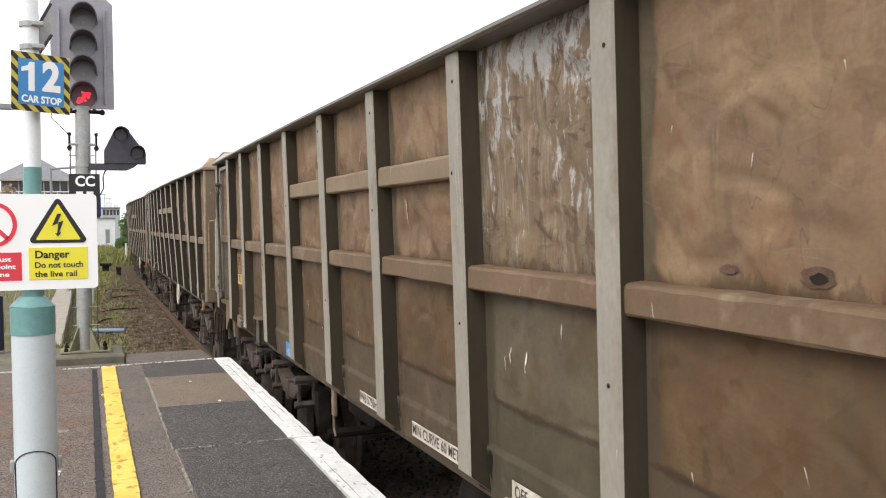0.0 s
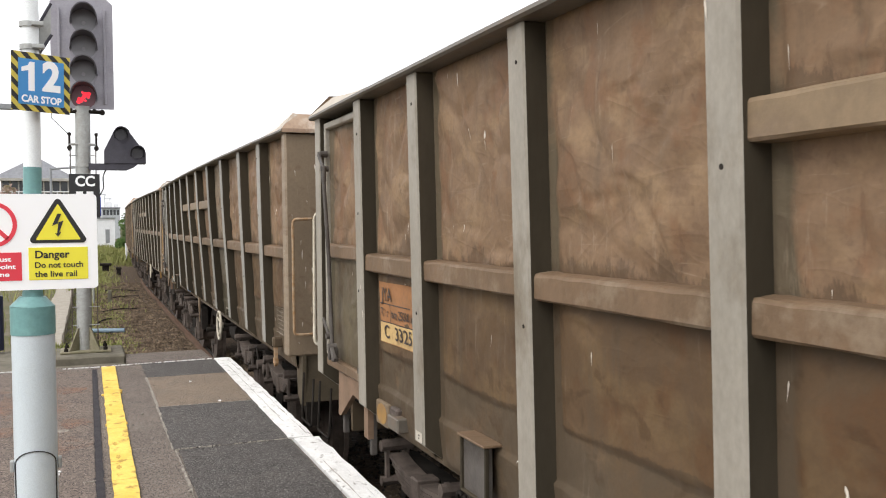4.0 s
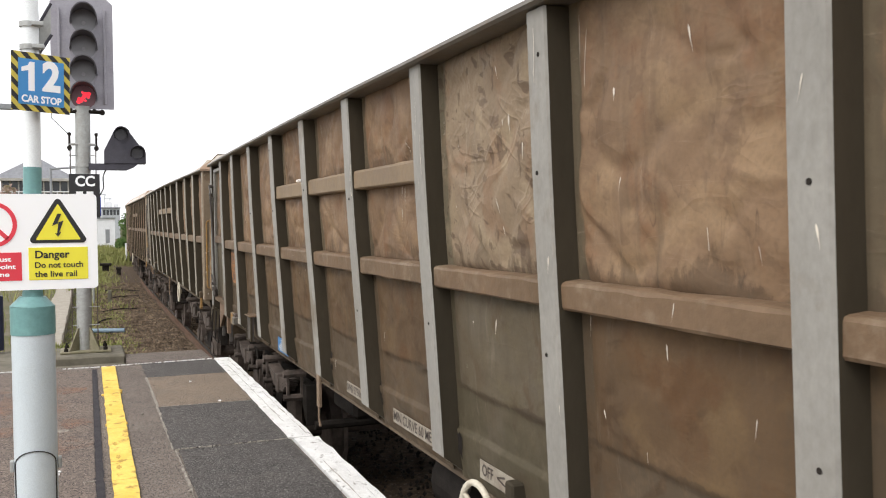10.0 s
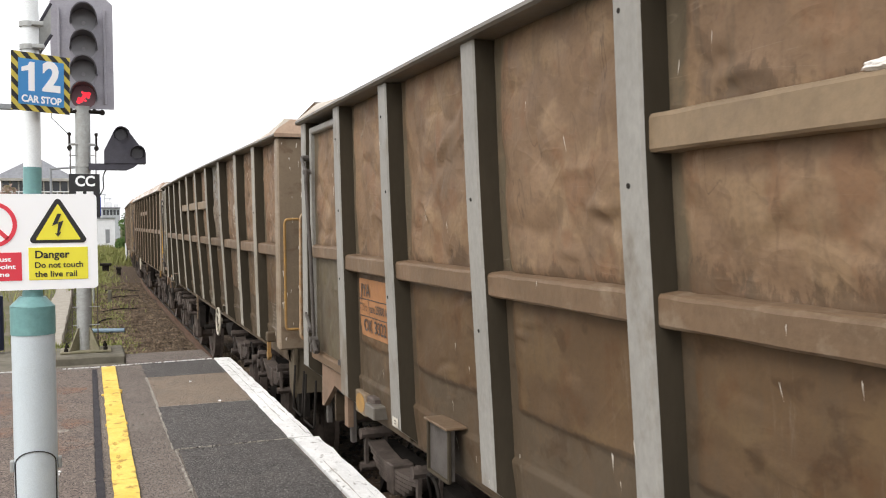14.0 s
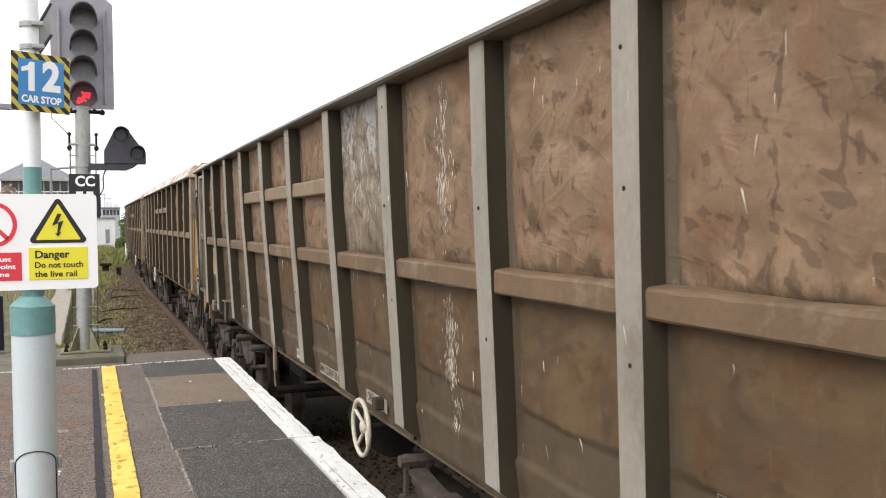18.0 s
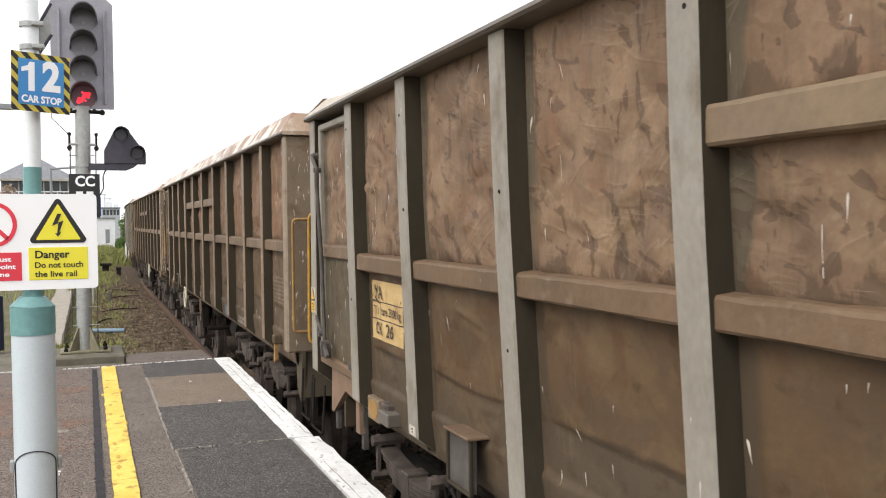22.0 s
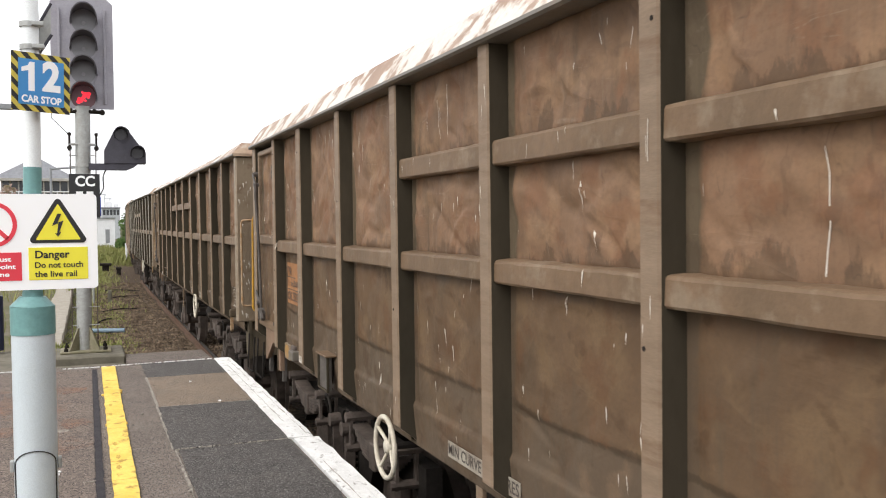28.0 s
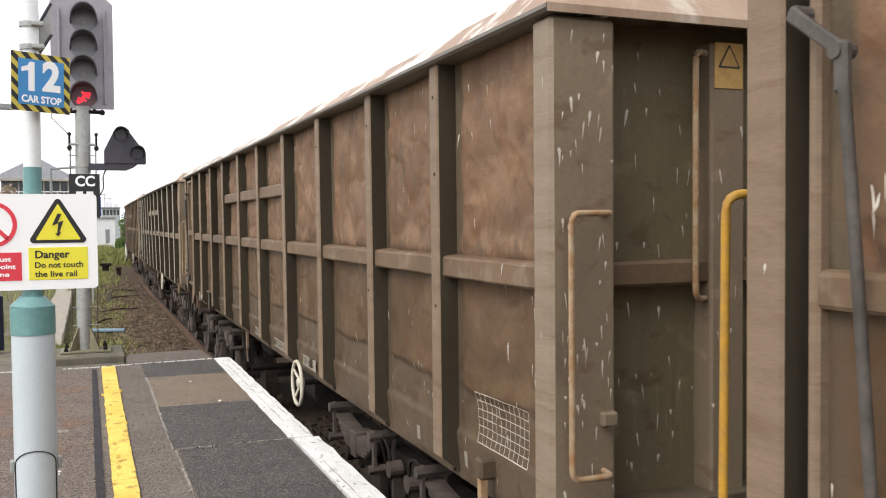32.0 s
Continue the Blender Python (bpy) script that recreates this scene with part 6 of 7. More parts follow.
        part("label_triangle", bm, LABEL_FADED, lab)
    # underframe: solebars, reservoir, brake rods
    for s in (-1, 1):
        bm = bmesh.new()
        lo, hi = sorted((s * 0.82, s * 0.90))
        box(bm, lo, hi, 0.0, LEN, 1.13, 1.34, 0.01)
        part("solebar", bm, UNDER, wag)
    bm = bmesh.new()
    disc(bm, (-0.86, 0.95), 0.20, "y", 4.55, 5.05, 22)
    part("air_reservoir", bm, UNDER, wag)
    bm = bmesh.new()
    box(bm, -0.98, -0.5, 6.85, 7.45, 0.90, 1.28, 0.03)
    part("brake_gear_box", bm, UNDER, wag)
    bm = bmesh.new()
    box(bm, -1.245, -1.22, 6.86, 6.93, 1.02, 1.27, 0.004)
    rod(bm, bend([(-1.235, 6.90, 1.04), (-1.235, 6.90, 0.93), (-1.235, 6.86, 0.88)], 0.02), 0.009, 6)
    part("release_bracket", bm, POST_BROWN, wag, "small hanging release lever plate")
    for y in (3.4, 8.0):
        bm = bmesh.new()
        rod(bm, [(-1.0, y, 0.62), (1.0, y, 0.62)], 0.04, 8)
        part("brake_shaft", bm, UNDER, wag)
    spring_bogie(wag, AXLES[0], AXLES[1])
    spring_bogie(wag, AXLES[2], AXLES[3])
    # hand brake wheel
    hub = SIDE + (0.085 if seed == 300 else 0.05)
    bm = bmesh.new()
    cy, cz, R = wheel_y, 1.165, 0.165
    n, q = 30, 8
    ring = [[bm.verts.new((hub - 0.055 + 0.014 * math.sin(2 * math.pi * j / q), cy + (R + 0.014 * math.cos(2 * math.pi * j / q)) * math.cos(2 * math.pi * k / n), cz + (R + 0.014 * math.cos(2 * math.pi * j / q)) * math.sin(2 * math.pi * k / n))) for j in range(q)] for k in range(n)]
    for k in range(n):
        for j in range(q):
            bm.faces.new((ring[k][j], ring[k][(j + 1) % q], ring[(k + 1) % n][(j + 1) % q], ring[(k + 1) % n][j]))
    for k in range(4):
        a = math.pi * k / 2 + 0.6
        rod(bm, [(hub - 0.025, cy, cz), (hub - 0.055, cy + R * math.cos(a), cz + R * math.sin(a))], 0.011, 6)
    disc(bm, (cy, cz), 0.035, "x", hub - 0.055, hub - 0.005, 12)
    bm.verts.ensure_lookup_table()
    wheel = part("hand_wheel", bm, HAND_WHITE, wag, "grubby white brake hand wheel", smooth=True)
    bm = bmesh.new()
    rod(bm, [(hub - 0.015, cy, cz), (-1.0, cy, cz)], 0.02, 8)
    part("wheel_shaft", bm, UNDER, wheel)
    bm = bmesh.new()
    box(bm, SIDE + 0.06, SIDE + 0.14, cy - 0.19, cy - 0.12, 1.30, 1.37, 0.008)
    part("wheel_bracket", bm, STEEL_FLANK, wheel)
    # label holder under the tenth bay
    bm = bmesh.new()
    box(bm, SIDE + 0.03, SIDE + 0.055, 9.21, 9.46, 1.228, 1.463, 0.004)
    hold = part("label_holder", bm, LOCK_STEEL, wag, "grey metal label holder")
    for a, b, c, d in ((9.202, 9.216, 1.223, 1.463), (9.454, 9.468, 1.223, 1.463), (9.21, 9.46, 1.219, 1.233)):
        bm = bmesh.new()
        box(bm, SIDE + 0.016, SIDE + 0.034, a, b, c, d, 0.003)
        part("holder_rim", bm, STEEL_FLANK, hold)
    bm = bmesh.new()
    box(bm, SIDE + 0.005, SIDE + 0.11, 9.195, 9.475, 1.463, 1.475, 0.003)
    part("holder_flap", bm, STEEL_RIB, hold)
    return wag


mat_apron = mat("pinkish_brown_steel", (0.235, 0.155, 0.105), (0.16, 0.108, 0.072), 4, 0.65, bump=0.2)
TREES = {}
HOLE_Y = 2.37


def surface(wag):
    """The near side of a wagon, to lay paint on."""
    if wag not in TREES:
        vs, fs = [], []
        for ob in wag.children:
            if ob.type == "MESH" and ob.name.split(".")[0] in ("lower_panel", "middle_panel", "upper_panel", "post", "rib", "upper_rib", "door_panel", "end_post", "corner_column"):
                k = len(vs)
                vs += [v.co.copy() for v in ob.data.vertices]
                fs += [tuple(k + i for i in f.vertices) for f in ob.data.polygons]
        TREES[wag] = BVHTree.FromPolygons(vs, fs)
    return TREES[wag]


def depth_at(wag, y, z):
    hit = surface(wag).ray_cast(Vector((-2.5, y, z)), Vector((1, 0, 0)))[0]
    return hit.x if hit else None


def drape(bm, wag, off):
    xs = [depth_at(wag, v.co.y, v.co.z) for v in bm.verts]
    good = sorted(x for x in xs if x is not None)
    if not good:
        return False
    mid = good[len(good) // 2]
    for v, x in zip(bm.verts, xs):
        v.co.x = (mid if x is None or abs(x - mid) > 0.03 else x) - off
    return good[-1] - good[0] < 0.03


def patch(y0, y1, z0, z1, step=0.05):
    bm = bmesh.new()
    ny, nz = max(1, round((y1 - y0) / step)), max(1, round((z1 - z0) / step))
    vs = [[bm.verts.new((0, y0 + (y1 - y0) * i / ny, z0 + (z1 - z0) * j / nz)) for i in range(ny + 1)] for j in range(nz + 1)]
    for a, b in zip(vs, vs[1:]):
        for i in range(ny):
            bm.faces.new((a[i], a[i + 1], b[i + 1], b[i]))
    return bm


def notice(wag, name, y, z, w, h, material, label, flat=False):
    bm = patch(y - w / 2, y + w / 2, z - h / 2, z + h / 2)
    drape(bm, wag, 0.003)
    if flat:
        lay = min(v.co.x for v in bm.verts)
        for v in bm.verts:
            v.co.x = lay
        r = bmesh.ops.extrude_face_region(bm, geom=list(bm.faces))
        for v in r["geom"]:
            if isinstance(v, bmesh.types.BMVert):
                v.co.x += 0.003
    return part(name, bm, material, wag, label)


def painted(wag, parent, name, y0, y1, z0, z1, material, off=0.0045, label=""):
    bm = patch(y0, y1, z0, z1)
    drape(bm, wag, off)
    return part(name, bm, material, parent, label)


def side_words(parent, text, y, z, size, width, material, flat=False):
    ob = writing("words", text, size, material, parent, Matrix(), width, size * 0.012)
    bm = bmesh.new()
    bm.from_mesh(ob.data)
    bmesh.ops.transform(bm, matrix=Matrix.Translation((0, y, z)) @ SIDEWAYS, verts=bm.verts)
    front = [f for f in bm.faces if f.normal.x > -0.5]
    bmesh.ops.delete(bm, geom=front, context="FACES")
    if flat:
        for v in bm.verts:
            v.co.x = min(p.co.x for p in parent.data.vertices) - 0.0015
    else:
        drape(bm, parent.parent, 0.009)
    bm.to_mesh(ob.data)
    bm.free()
    return split_letters(ob)


def bars(parent, y, z, w, h, rows, material):
    """Unreadable lines of text as thin bars on a flat plate."""
    lay = min(p.co.x for p in parent.data.vertices)
    for k in range(rows):
        zz = z + h / 2 - (k + 0.5) * h / rows
        ww = w * (0.5, 0.35, 0.6, 0.85, 0.95, 0.7)[k % 6]
        bm = bmesh.new()
        box(bm, lay - 0.0015, lay + 0.001, y - ww / 2, y + ww / 2, zz - h / rows * 0.2, zz + h / rows * 0.2)
        part("text_bar", bm, material, parent)


def data_plate(wag, digits, yellow, shift):
    y, z, w, h = 10.435 + shift, 1.888, 0.55, 0.34
    p = notice(wag, "data_plate", y, z, w, h, PLATE_YELLOW if yellow else PLATE_ORANGE, "faded painted data panel")
    for zz in (z + 0.05, z - 0.052):
        painted(wag, p, "rule", y - w / 2, y + w / 2, zz - 0.003, zz + 0.003, PLATE_INK)
    painted(wag, p, "rule", y + 0.11, y + 0.116, z - 0.05, z + 0.048, PLATE_INK)
    side_words(p, "JYA", y + 0.15, z + 0.10, 0.105, 0.18, PLATE_INK)
    side_words(p, "77.1 t", y + 0.195, z, 0.065, 0.11, PLATE_INK)
    side_words(p, "tare 25000 kg", y - 0.085, z, 0.068, 0.34, PLATE_INK)
    if digits == "3325":
        # the last row repainted in cream, its second letter rubbed away
        painted(wag, p, "repainted_band", y - w / 2 + 0.02, y + w / 2 - 0.002, z - h / 2 + 0.004, z - 0.056, PLATE_YELLOW, 0.004, "cream repainted number row")
        side_words(p, "C", y + 0.16, z - 0.108, 0.105, 0.07, PLATE_INK)
        side_words(p, digits, y - 0.09, z - 0.108, 0.105, 0.25, PLATE_INK)
    elif yellow:
        side_words(p, "OK", y + 0.14, z - 0.107, 0.102, 0.13, PLATE_INK)
        side_words(p, digits[2:], y - 0.05, z - 0.107, 0.105, 0.12, PLATE_INK)
    else:
        side_words(p, "OK " + digits, y, z - 0.107, 0.102, 0.42, PLATE_INK)


def end_faces(wag):
    vs, fs = [], []
    for ob in wag.children:
        if ob.type == "MESH" and ob.name.split(".")[0] in ("corner_column", "front_wall", "end_stanchion", "front_rib"):
            k = len(vs)
            vs += [v.co.copy() for v in ob.data.vertices]
            fs += [tuple(k + i for i in f.vertices) for f in ob.data.polygons]
    return vs, fs


def marks(wag, digits="", yellow=False, shift=0.0, blue=8.05, curve=4.745, iwb=5.87, grid=(0.195, 0.665, 1.44, 1.66), seed=1, splats=60, runs=8, smear=None, drips=(), splashes=()):
    if digits:
        data_plate(wag, digits, yellow, shift)
    if blue:
        b = notice(wag, "blue_notice", blue, 1.325, 0.42, 0.12, PLATE_BLUE if seed == 1 else BLUE_DULL if seed == 2 else NOTICE_FADED, "blue painted notice", True)
        bars(b, blue, 1.325, 0.34, 0.10, 6, STENCIL if seed < 3 else STENCIL_DIM)
    if curve:
        c = notice(wag, "stencil_panel", curve, 1.322, 0.75, 0.075, STENCIL if seed == 1 else STENCIL_DIM, "white stencilled lettering", True)
        side_words(c, "MIN CURVE 60 METRES", curve, 1.322, 0.074, 0.73, PLATE_INK, True)
        c = notice(wag, "stencil_panel", iwb, 1.316, 0.42, 0.07, STENCIL if seed in (1, 3) else STENCIL_DIM, "white stencilled lettering", True)
        side_words(c, "IWB 5750mm", iwb, 1.316, 0.07, 0.395, PLATE_INK, True)
    if grid:
        y0, y1, z0, z1 = grid
        for k in range(12):
            yy = y0 + (y1 - y0) * k / 11
            painted(wag, wag, "grid_line", yy - 0.0018, yy + 0.0018, z0, z1, STENCIL if seed > 4 else STENCIL_DIM, 0.003, "painted inspection grid line")
        for k in range(7):
            zz = z0 + (z1 - z0) * k / 6
            painted(wag, wag, "grid_line", y0, y1, zz - 0.0018, zz + 0.0018, STENCIL if seed > 4 else STENCIL_DIM, 0.0035, "painted inspection grid line")
    for y, z in ((0.80, 1.33), (1.4, 1.32), (6.75, 1.32)):
        n = notice(wag, "tally_mark", y, z, 0.045, 0.07, STENCIL_DIM, "small stencilled mark")
    if curve == 4.745:
        w = notice(wag, "release_plate", 3.76, 1.325, 0.40, 0.08, STENCIL if seed == 1 else STENCIL_DIM, "grubby white brake release plate with an arrow", True)
        side_words(w, "OFF", 3.88, 1.325, 0.07, 0.11, PLATE_INK, True)
        side_words(w, "<--", 3.70, 1.325, 0.08, 0.18, PLATE_INK, True)
    bm = bmesh.new()
    box(bm, -1.298, -1.225, 10.60, 10.815, 1.232, 1.368, 0.006)
    plate_o = part("oil_plate", bm, STEEL_END, wag, "brown plate with a mustard-yellow oil mark")
    bm = bmesh.new()
    disc(bm, (0, 0), 1.0, "x", -1.3005, -1.297, 20)
    for v in bm.verts:
        v.co = Vector((v.co.x, 10.705 + 0.085 * v.co.y, 1.302 + 0.058 * v.co.z))
    part("oil_mark", bm, HAND_OCHRE, plate_o, "worn mustard-yellow painted disc")
    bm = bmesh.new()
    box(bm, -1.306, -1.22, 10.425, 10.55, 1.285, 1.378, 0.01)
    part("hinge_block", bm, SPRING, wag, "dark steel hinge block")
    bm = bmesh.new()
    box(bm, -1.334, -1.22, 10.33, 10.50, 1.270, 1.345, 0.006)
    part("strike_block", bm, LIP_STEEL, wag, "worn grey bracket block")
    tag = notice(wag, "foot_label", 9.925, 1.352, 0.088, 0.05, STENCIL, "small white painted label")
    bars(tag, 9.925, 1.352, 0.03, 0.03, 2, PLATE_INK)
    # pale droppings and thin runs down the side
    r = random.Random(seed)
    allb = bmesh.new()

    def add(small, off):
        if drape(small, wag, off):
            m = {v: allb.verts.new(v.co) for v in small.verts}
            for f in small.faces:
                allb.faces.new([m[v] for v in f.verts])
        small.free()

    def drop(y, z, wd, ln, tail, lean):
        """A rounded blob that has run down into a thin tail."""
        out = []
        n = 7
        for k in range(n + 1):
            t = k / n
            half = wd * (math.sin(math.pi * min(1.0, t * 2.2 + 0.04)) if t < 0.36 else 0.72 * (1 - (t - 0.36) / 0.64) ** tail + 0.05)
            out.append((half * r.uniform(0.8, 1.15), ln * (0.35 - t)))
        return [(0, y - a + lean * b, z + b) for a, b in out] + [(0, y + a * r.uniform(0.7, 1.1) + lean * b, z + b) for a, b in reversed(out)]

    for _ in range(splats):
        y, z = r.uniform(-0.1, LEN - 0.02), r.uniform(1.32, 3.05)
        big = r.random() ** 2.2
        bm = bmesh.new()
        bm.faces.new([bm.verts.new(p) for p in drop(y, z, 0.0016 + 0.0046 * big, r.uniform(0.02, 0.06) + 0.06 * big * r.random(), r.uniform(0.6, 2.2), r.uniform(-0.25, 0.25))])
        add(bm, 0.002)
    if smear:
        for _ in range(340):
            y, z = smear + r.gauss(0, 0.045), r.choice((r.uniform(2.35, 3.02), r.gauss(2.55, 0.12), r.uniform(1.4, 2.05), r.uniform(1.65, 1.95)))
            bm = bmesh.new()
            bm.faces.new([bm.verts.new(p) for p in drop(y, z, r.uniform(0.0012, 0.0048), r.uniform(0.015, 0.06), 1.2, r.uniform(-0.3, 0.3))])
            add(bm, 0.002)
    for _ in range(runs):
        cy, cz = r.uniform(0.1, LEN - 0.2), r.uniform(2.3, 3.0)
        for _ in range(r.randint(1, 3)):
            y, z, wd = cy + r.gauss(0, 0.06), cz + r.uniform(-0.15, 0.1), r.uniform(0.0008, 0.0019)
            n = r.randint(2, 6)
            prev = None
            bm = bmesh.new()
            for _ in range(n):
                cur = [bm.verts.new((0, y - wd, z)), bm.verts.new((0, y + wd, z))]
                if prev:
                    bm.faces.new((prev[0], prev[1], cur[1], cur[0]))
                prev, z, y = cur, z - 0.06, y + r.gauss(0, 0.004)
            add(bm, 0.002)
    for y, z, wd, ln in splashes:
        bm = bmesh.new()
        bm.faces.new([bm.verts.new(p) for p in drop(y, z - 0.35 * ln, wd, ln, 2.4, r.uniform(-0.06, 0.06))])
        add(bm, 0.0025)
    for y, z, ln in drips:
        bm = bmesh.new()
        pts = [(y + r.gauss(0, 0.003), z - ln * k / 5) for k in range(6)]
        w = [0.0035, 0.0025, 0.002, 0.0025, 0.002, 0.001]
        vs = [[bm.verts.new((0, p[0] - q, p[1])), bm.verts.new((0, p[0] + q, p[1]))] for p, q in zip(pts, w)]
        for a, c in zip(vs, vs[1:]):
            bm.faces.new((a[0], a[1], c[1], c[0]))
        add(bm, 0.002)
    # the same on the leading end: column face and end wall
    ends = BVHTree.FromPolygons(*end_faces(wag))
    for _ in range(splats // 3):
        x, z = r.choice((r.uniform(SIDE + 0.03, SIDE + 0.25), r.uniform(-1.05, -0.45))), r.uniform(1.4, 3.05)
        pts = [(p[1], p[2]) for p in drop(0.0, 0.0, 0.002 + 0.007 * r.random() ** 2, r.uniform(0.012, 0.07), r.uniform(0.6, 2.2), r.uniform(-0.2, 0.2))]
        hits = [ends.ray_cast(Vector((x + a, -2, z + b)), Vector((0, 1, 0)))[0] for a, b in pts]
        if all(hits) and max(q.y for q in hits) - min(q.y for q in hits) < 0.02:
            allb.faces.new([allb.verts.new((q.x, q.y - 0.002, q.z)) for q in hits])
    d = part("dropping_stain", allb, DROPPING, wag, "pale bird droppings and runs")
    d["kind"] = "stuff"


wagon_a = build_wagon(0.050, 3.80, HAND_WHITE, 0.14, 100, STEEL_POST, (2.110, 2.210))
wagon_b = build_wagon(0.070, 3.74, HAND_RUST, 0.14, 200, POST_GREY, (2.098, 2.195))
wagon_c = build_wagon(0.055, 3.80, HAND_YELLOW, 0.12, 300, STEEL_POST, (2.108, 2.206))
wagon_d = build_wagon(0.008, 7.87, HAND_YELLOW, 0.0, 400, POST_BROWN, (2.145, 2.242))
wagon_e = build_wagon(0.012, 3.84, HAND_RUST, 0.03, 500, POST_BROWN, (2.145, 2.242))
far = [copy_thing((wagon_a, wagon_e)[k % 2], Matrix()) for k in range(6)]
marks(wagon_a, "3325", False, seed=1, splats=70, runs=5, splashes=[(5.135, 2.69, 0.005, 0.08), (5.12, 2.505, 0.010, 0.16), (5.16, 2.68, 0.004, 0.05), (3.94, 1.90, 0.007, 0.08), (3.80, 1.90, 0.009, 0.10), (3.99, 1.86, 0.004, 0.06)])
marks(wagon_b, "3322", False, seed=2, splats=110, runs=8, splashes=[(1.437, 2.64, 0.010, 0.18), (1.338, 1.96, 0.008, 0.23), (1.278, 2.86, 0.014, 0.06), (1.216, 2.71, 0.008, 0.06)], drips=[(6.95, 2.70, 0.09), (6.92, 2.70, 0.08), (6.89, 2.70, 0.07), (6.87, 2.70, 0.09), (6.91, 2.60, 0.40), (6.89, 2.58, 0.30), (6.93, 2.58, 0.26), (6.95, 2.21, 0.10), (6.92, 2.21, 0.11), (6.87, 2.20, 0.10)])
marks(wagon_c, "3326", True, 0.04, iwb=5.73, seed=3, splats=190, runs=8, smear=2.5, splashes=[(11.14 + 0.09 * (k * 5 % 6) + 0.012 * (k % 5), 1.48 + 0.085 * k, 0.0035 + 0.0012 * (k % 4), 0.05 + 0.015 * (k % 3)) for k in range(18)])
marks(wagon_d, "3328", False, 0.053, blue=3.67, curve=6.78, iwb=2.64, grid=(0.13, 0.73, 1.69, 1.905), seed=4, splats=330, runs=22, splashes=[(9.11, 2.92, 0.005, 0.30), (9.15, 2.76, 0.004, 0.22), (8.45, 2.87, 0.006, 0.12), (8.55, 2.75, 0.005, 0.14)])
marks(wagon_e, "", seed=5, splats=330, runs=16)
for y, z in ((6.47, 1.43), (5.35, 1.40), (4.185, 1.38)):
    bm = bmesh.new()
    bm.faces.new([bm.verts.new((0, y + 0.026 * math.cos(a) + 0.010 * math.sin(2.7 * a + y), z + 0.065 * math.sin(a) + 0.012 * math.cos(5 * a + y))) for a in (2 * math.pi * k / 12 for k in range(12))])
    torn = bm.copy()
    drape(bm, wagon_a, 0.003)
    part("torn_patch", bm, UNDER, wagon_a, "dark torn patch at the sheet's foot")
    drape(torn, wagon_b, 0.003)
    part("torn_patch", torn, UNDER, wagon_b, "dark torn patch at the sheet's foot")
# a torn hole above the rib with a rubbed pale patch over it
def blot(wag, name, y, z, ry, rz, material, label, off, seed):
    bm = bmesh.new()
    rr = random.Random(seed)
    bm.faces.new([bm.verts.new((0, y + ry * k * math.cos(a), z + rz * k * math.sin(a))) for a, k in ((2 * math.pi * i / 18, rr.uniform(0.86, 1.1)) for i in range(18))])
    drape(bm, wag, off)
    part(name, bm, material, wag, label)


blot(wagon_a, "torn_rim", HOLE_Y, 2.262, 0.052, 0.027, TORN_RUST, "rusty torn rim of a hole", 0.004, 1)
blot(wagon_a, "torn_hole", HOLE_Y - 0.005, 2.260, 0.026, 0.013, UNDER, "dark torn hole in the sheet", 0.006, 2)
blot(wagon_a, "torn_rim", HOLE_Y + 0.30, 2.268, 0.04, 0.013, TORN_RUST, "rusty torn rim of a hole", 0.004, 3)
bm = bmesh.new()
bmesh.ops.create_icosphere(bm, subdivisions=4, radius=1.0)
for v in bm.verts:
    k = 1 + 0.35 * noise.noise(v.co * 2.6) + 0.2 * noise.noise(v.co * 6 + Vector((3, 0, 0)))
    v.co = Vector((SIDE - 0.002 + 0.020 * v.co.x * k, 6.885 + 0.046 * v.co.y * k, 2.696 + 0.013 * v.co.z * k))
part("crusted_lump", bm, LIME_WHITE, wagon_b, "white crusted lump of droppings on the rib", smooth=True)
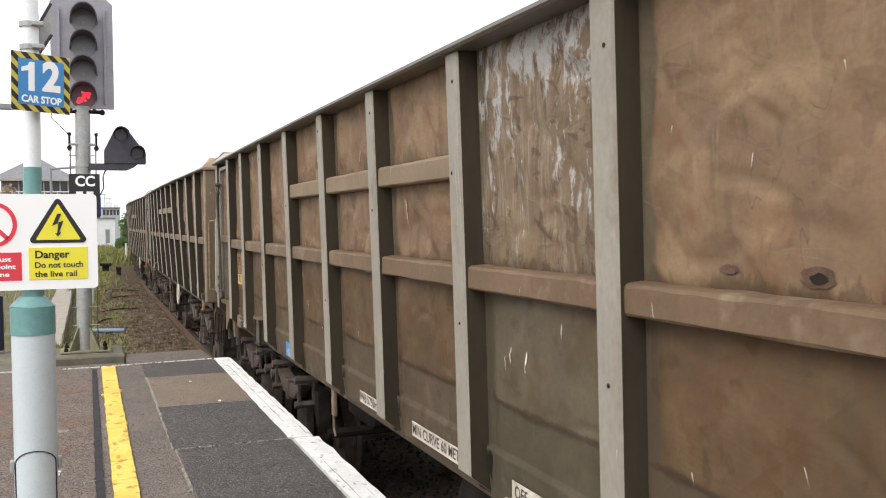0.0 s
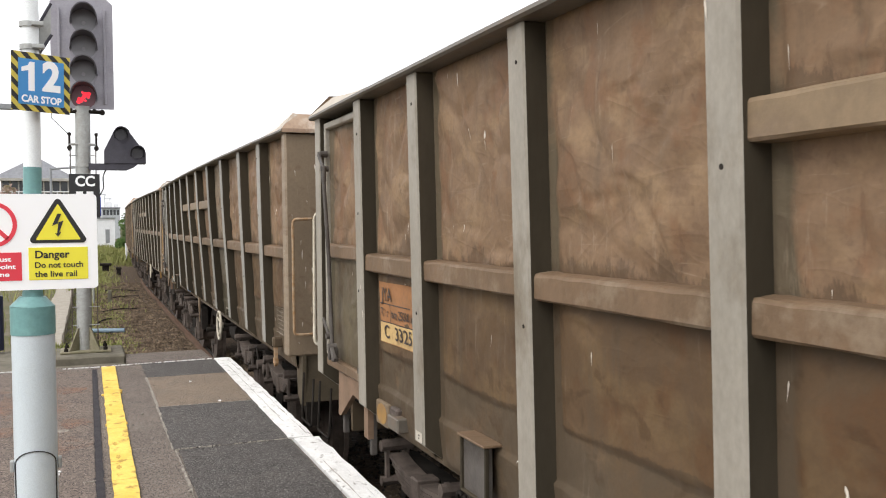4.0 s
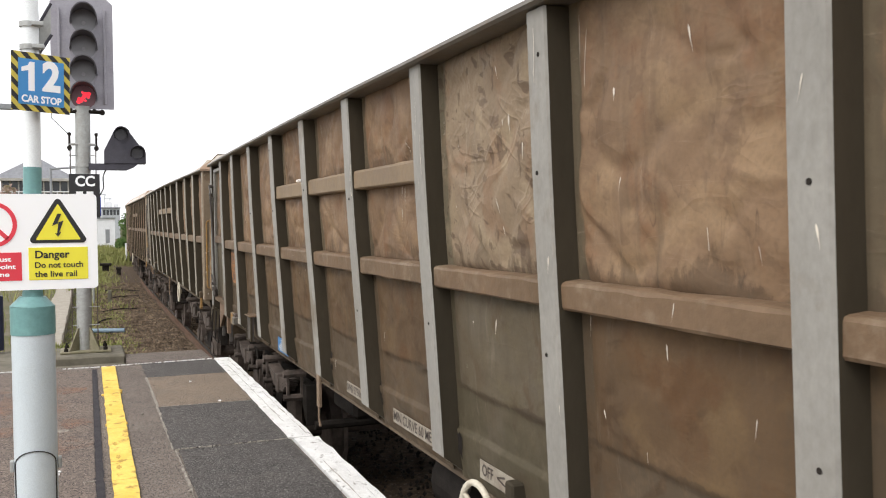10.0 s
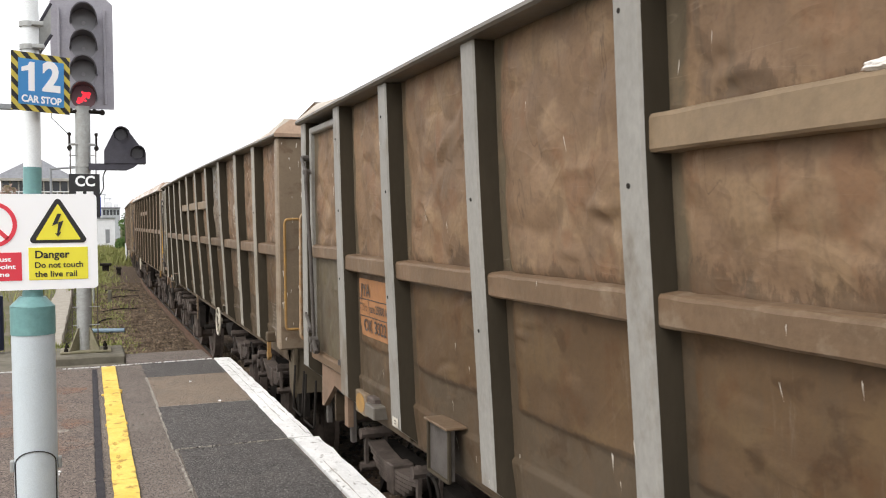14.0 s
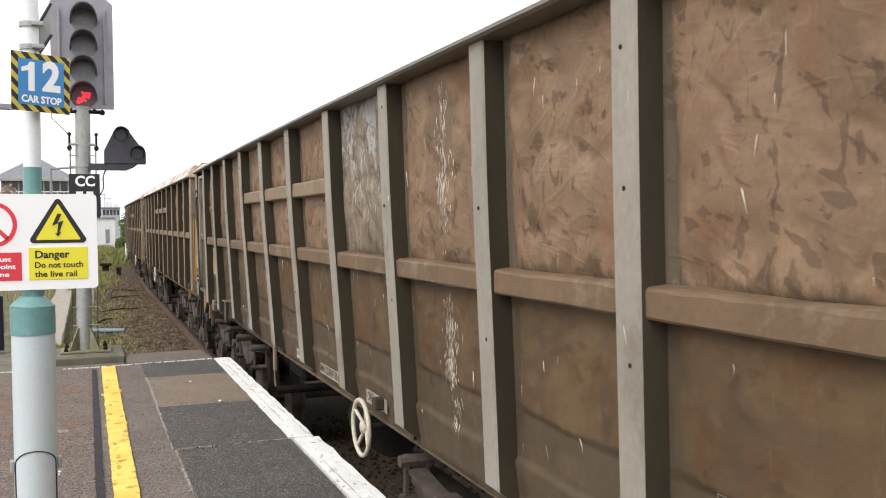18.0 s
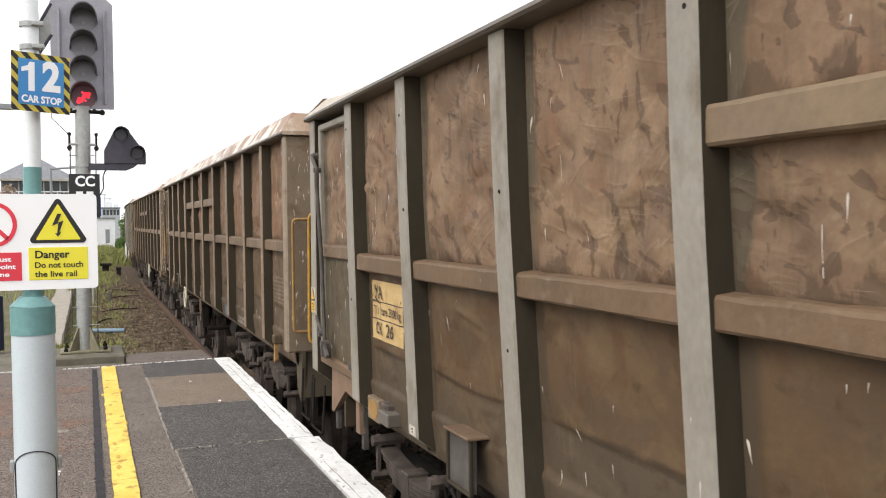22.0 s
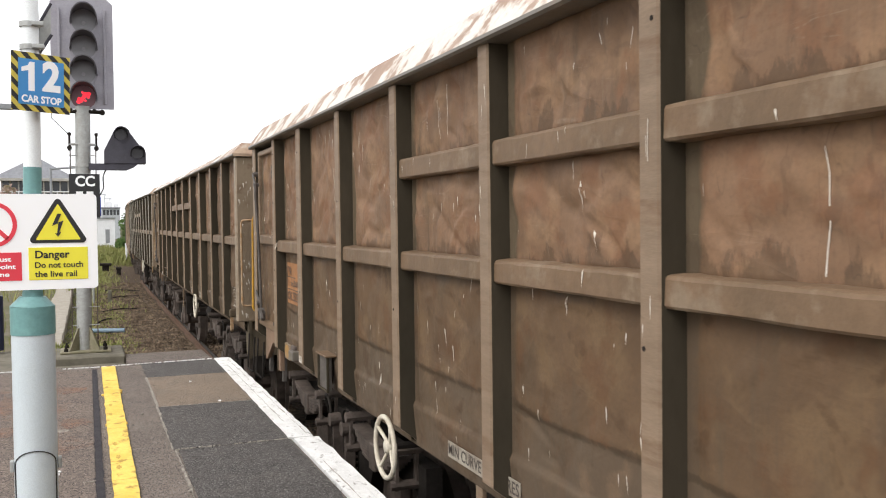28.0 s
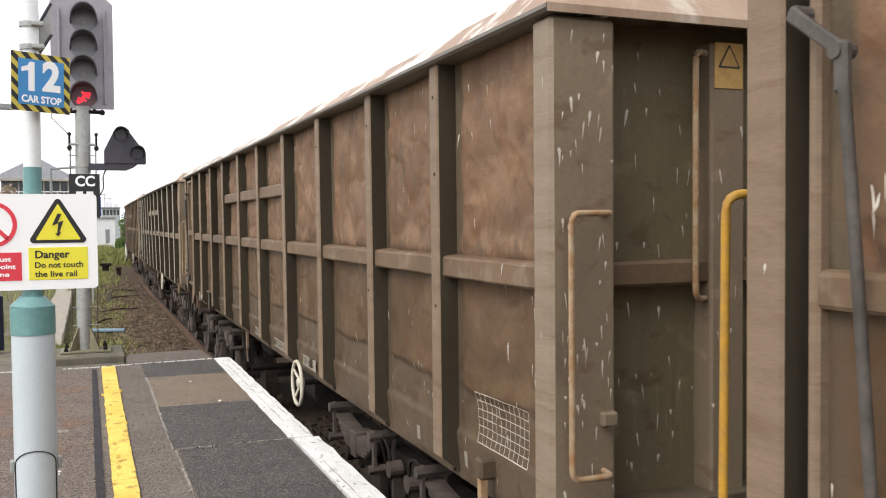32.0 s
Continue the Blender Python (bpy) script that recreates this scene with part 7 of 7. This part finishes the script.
# warning label on the trailing post
post_c = [o for o in wagon_c.children if o.name.startswith("end_post")][0]
ye = LEN + 0.08 - 0.0625
bm = bmesh.new()
box(bm, SIDE - 0.003, SIDE + 0.001, ye - 0.055, ye + 0.055, 1.76, 1.94)
lab = part("warning_label", bm, STENCIL, post_c, "white and yellow electric warning label")
bm = bmesh.new()
box(bm, SIDE - 0.005, SIDE - 0.002, ye - 0.045, ye + 0.045, 1.77, 1.838)
part("label_panel", bm, LABEL_AMBER, lab, "amber text panel")
for k, zz in enumerate((1.822, 1.803, 1.785)):
    bm = bmesh.new()
    box(bm, SIDE - 0.0065, SIDE - 0.004, ye - 0.035, ye + (0.035 if k == 0 else 0.02), zz - 0.003, zz + 0.003)
    part("text_bar", bm, PLATE_INK, lab)
for half, hgt, base, off, m in ((0.046, 0.088, 1.845, 0.005, SIGN_BLACK), (0.032, 0.060, 1.855, 0.0065, LABEL_AMBER)):
    bm = bmesh.new()
    prism(bm, rounded_tri(ye, base, half, hgt, 0.003), "x", SIDE - off, SIDE - 0.002)
    part("label_triangle", bm, m, lab)
TRAIN = [wagon_a, wagon_b, wagon_c, wagon_d, wagon_e] + far
OFFSET = (0.015, -0.010, 0.005, 0.029, 0.012, 0, 0, 0, 0, 0, 0)
SLACK = (-0.063, -0.077, -0.053, -0.016, -0.03, -0.04, -0.04, -0.04, -0.04, -0.04, -0.04)   # play in the couplings
PITCH_M, LEAD0 = 13.159, -0.775
# metres run by the train, second by second
RUN = (0.003, 1.305, 2.61, 3.895, 5.181, 6.451, 7.724, 9.006, 10.249, 11.519, 12.81, 14.083, 15.355, 16.632, 17.98, 19.415, 20.935, 22.54, 24.228, 25.97, 27.78, 29.584, 31.371, 33.144, 34.894, 36.68, 38.488, 40.275, 42.046, 43.813, 45.588, 47.302, 48.991)


def wagon_pose(lead, off):
    """A wagon stands with its two bogie centres on the line."""
    ya, yb = lead + 1.99 * ALONG, lead + 9.54 * ALONG
    xa, xb = curve_x(ya), curve_x(yb)
    turn = math.atan2(xb - xa, yb - ya)
    return Matrix.Translation((TRACK_X + off + xa, ya, RAIL_Z)) @ Matrix.Rotation(-turn, 4, "Z") @ Matrix.Translation((0, -1.99 * ALONG, 0))


WHEEL_TIMES = [0.4 * i for i in range(81)]


def motions():
    for k, wag in enumerate(TRAIN):
        walk(wag, [(t, wagon_pose(LEAD0 + PITCH_M * k + SLACK[k] - s, OFFSET[k])) for t, s in enumerate(RUN)])
        if k < 7:
            for ob in wag.children_recursive:
                if ob.name.startswith("wheelset"):
                    y = ob.location.y
                    walk(ob, [(t, pose(0, y, 0.46, math.degrees(np.interp(t, range(33), RUN) / 0.46))) for t in WHEEL_TIMES])


motions()
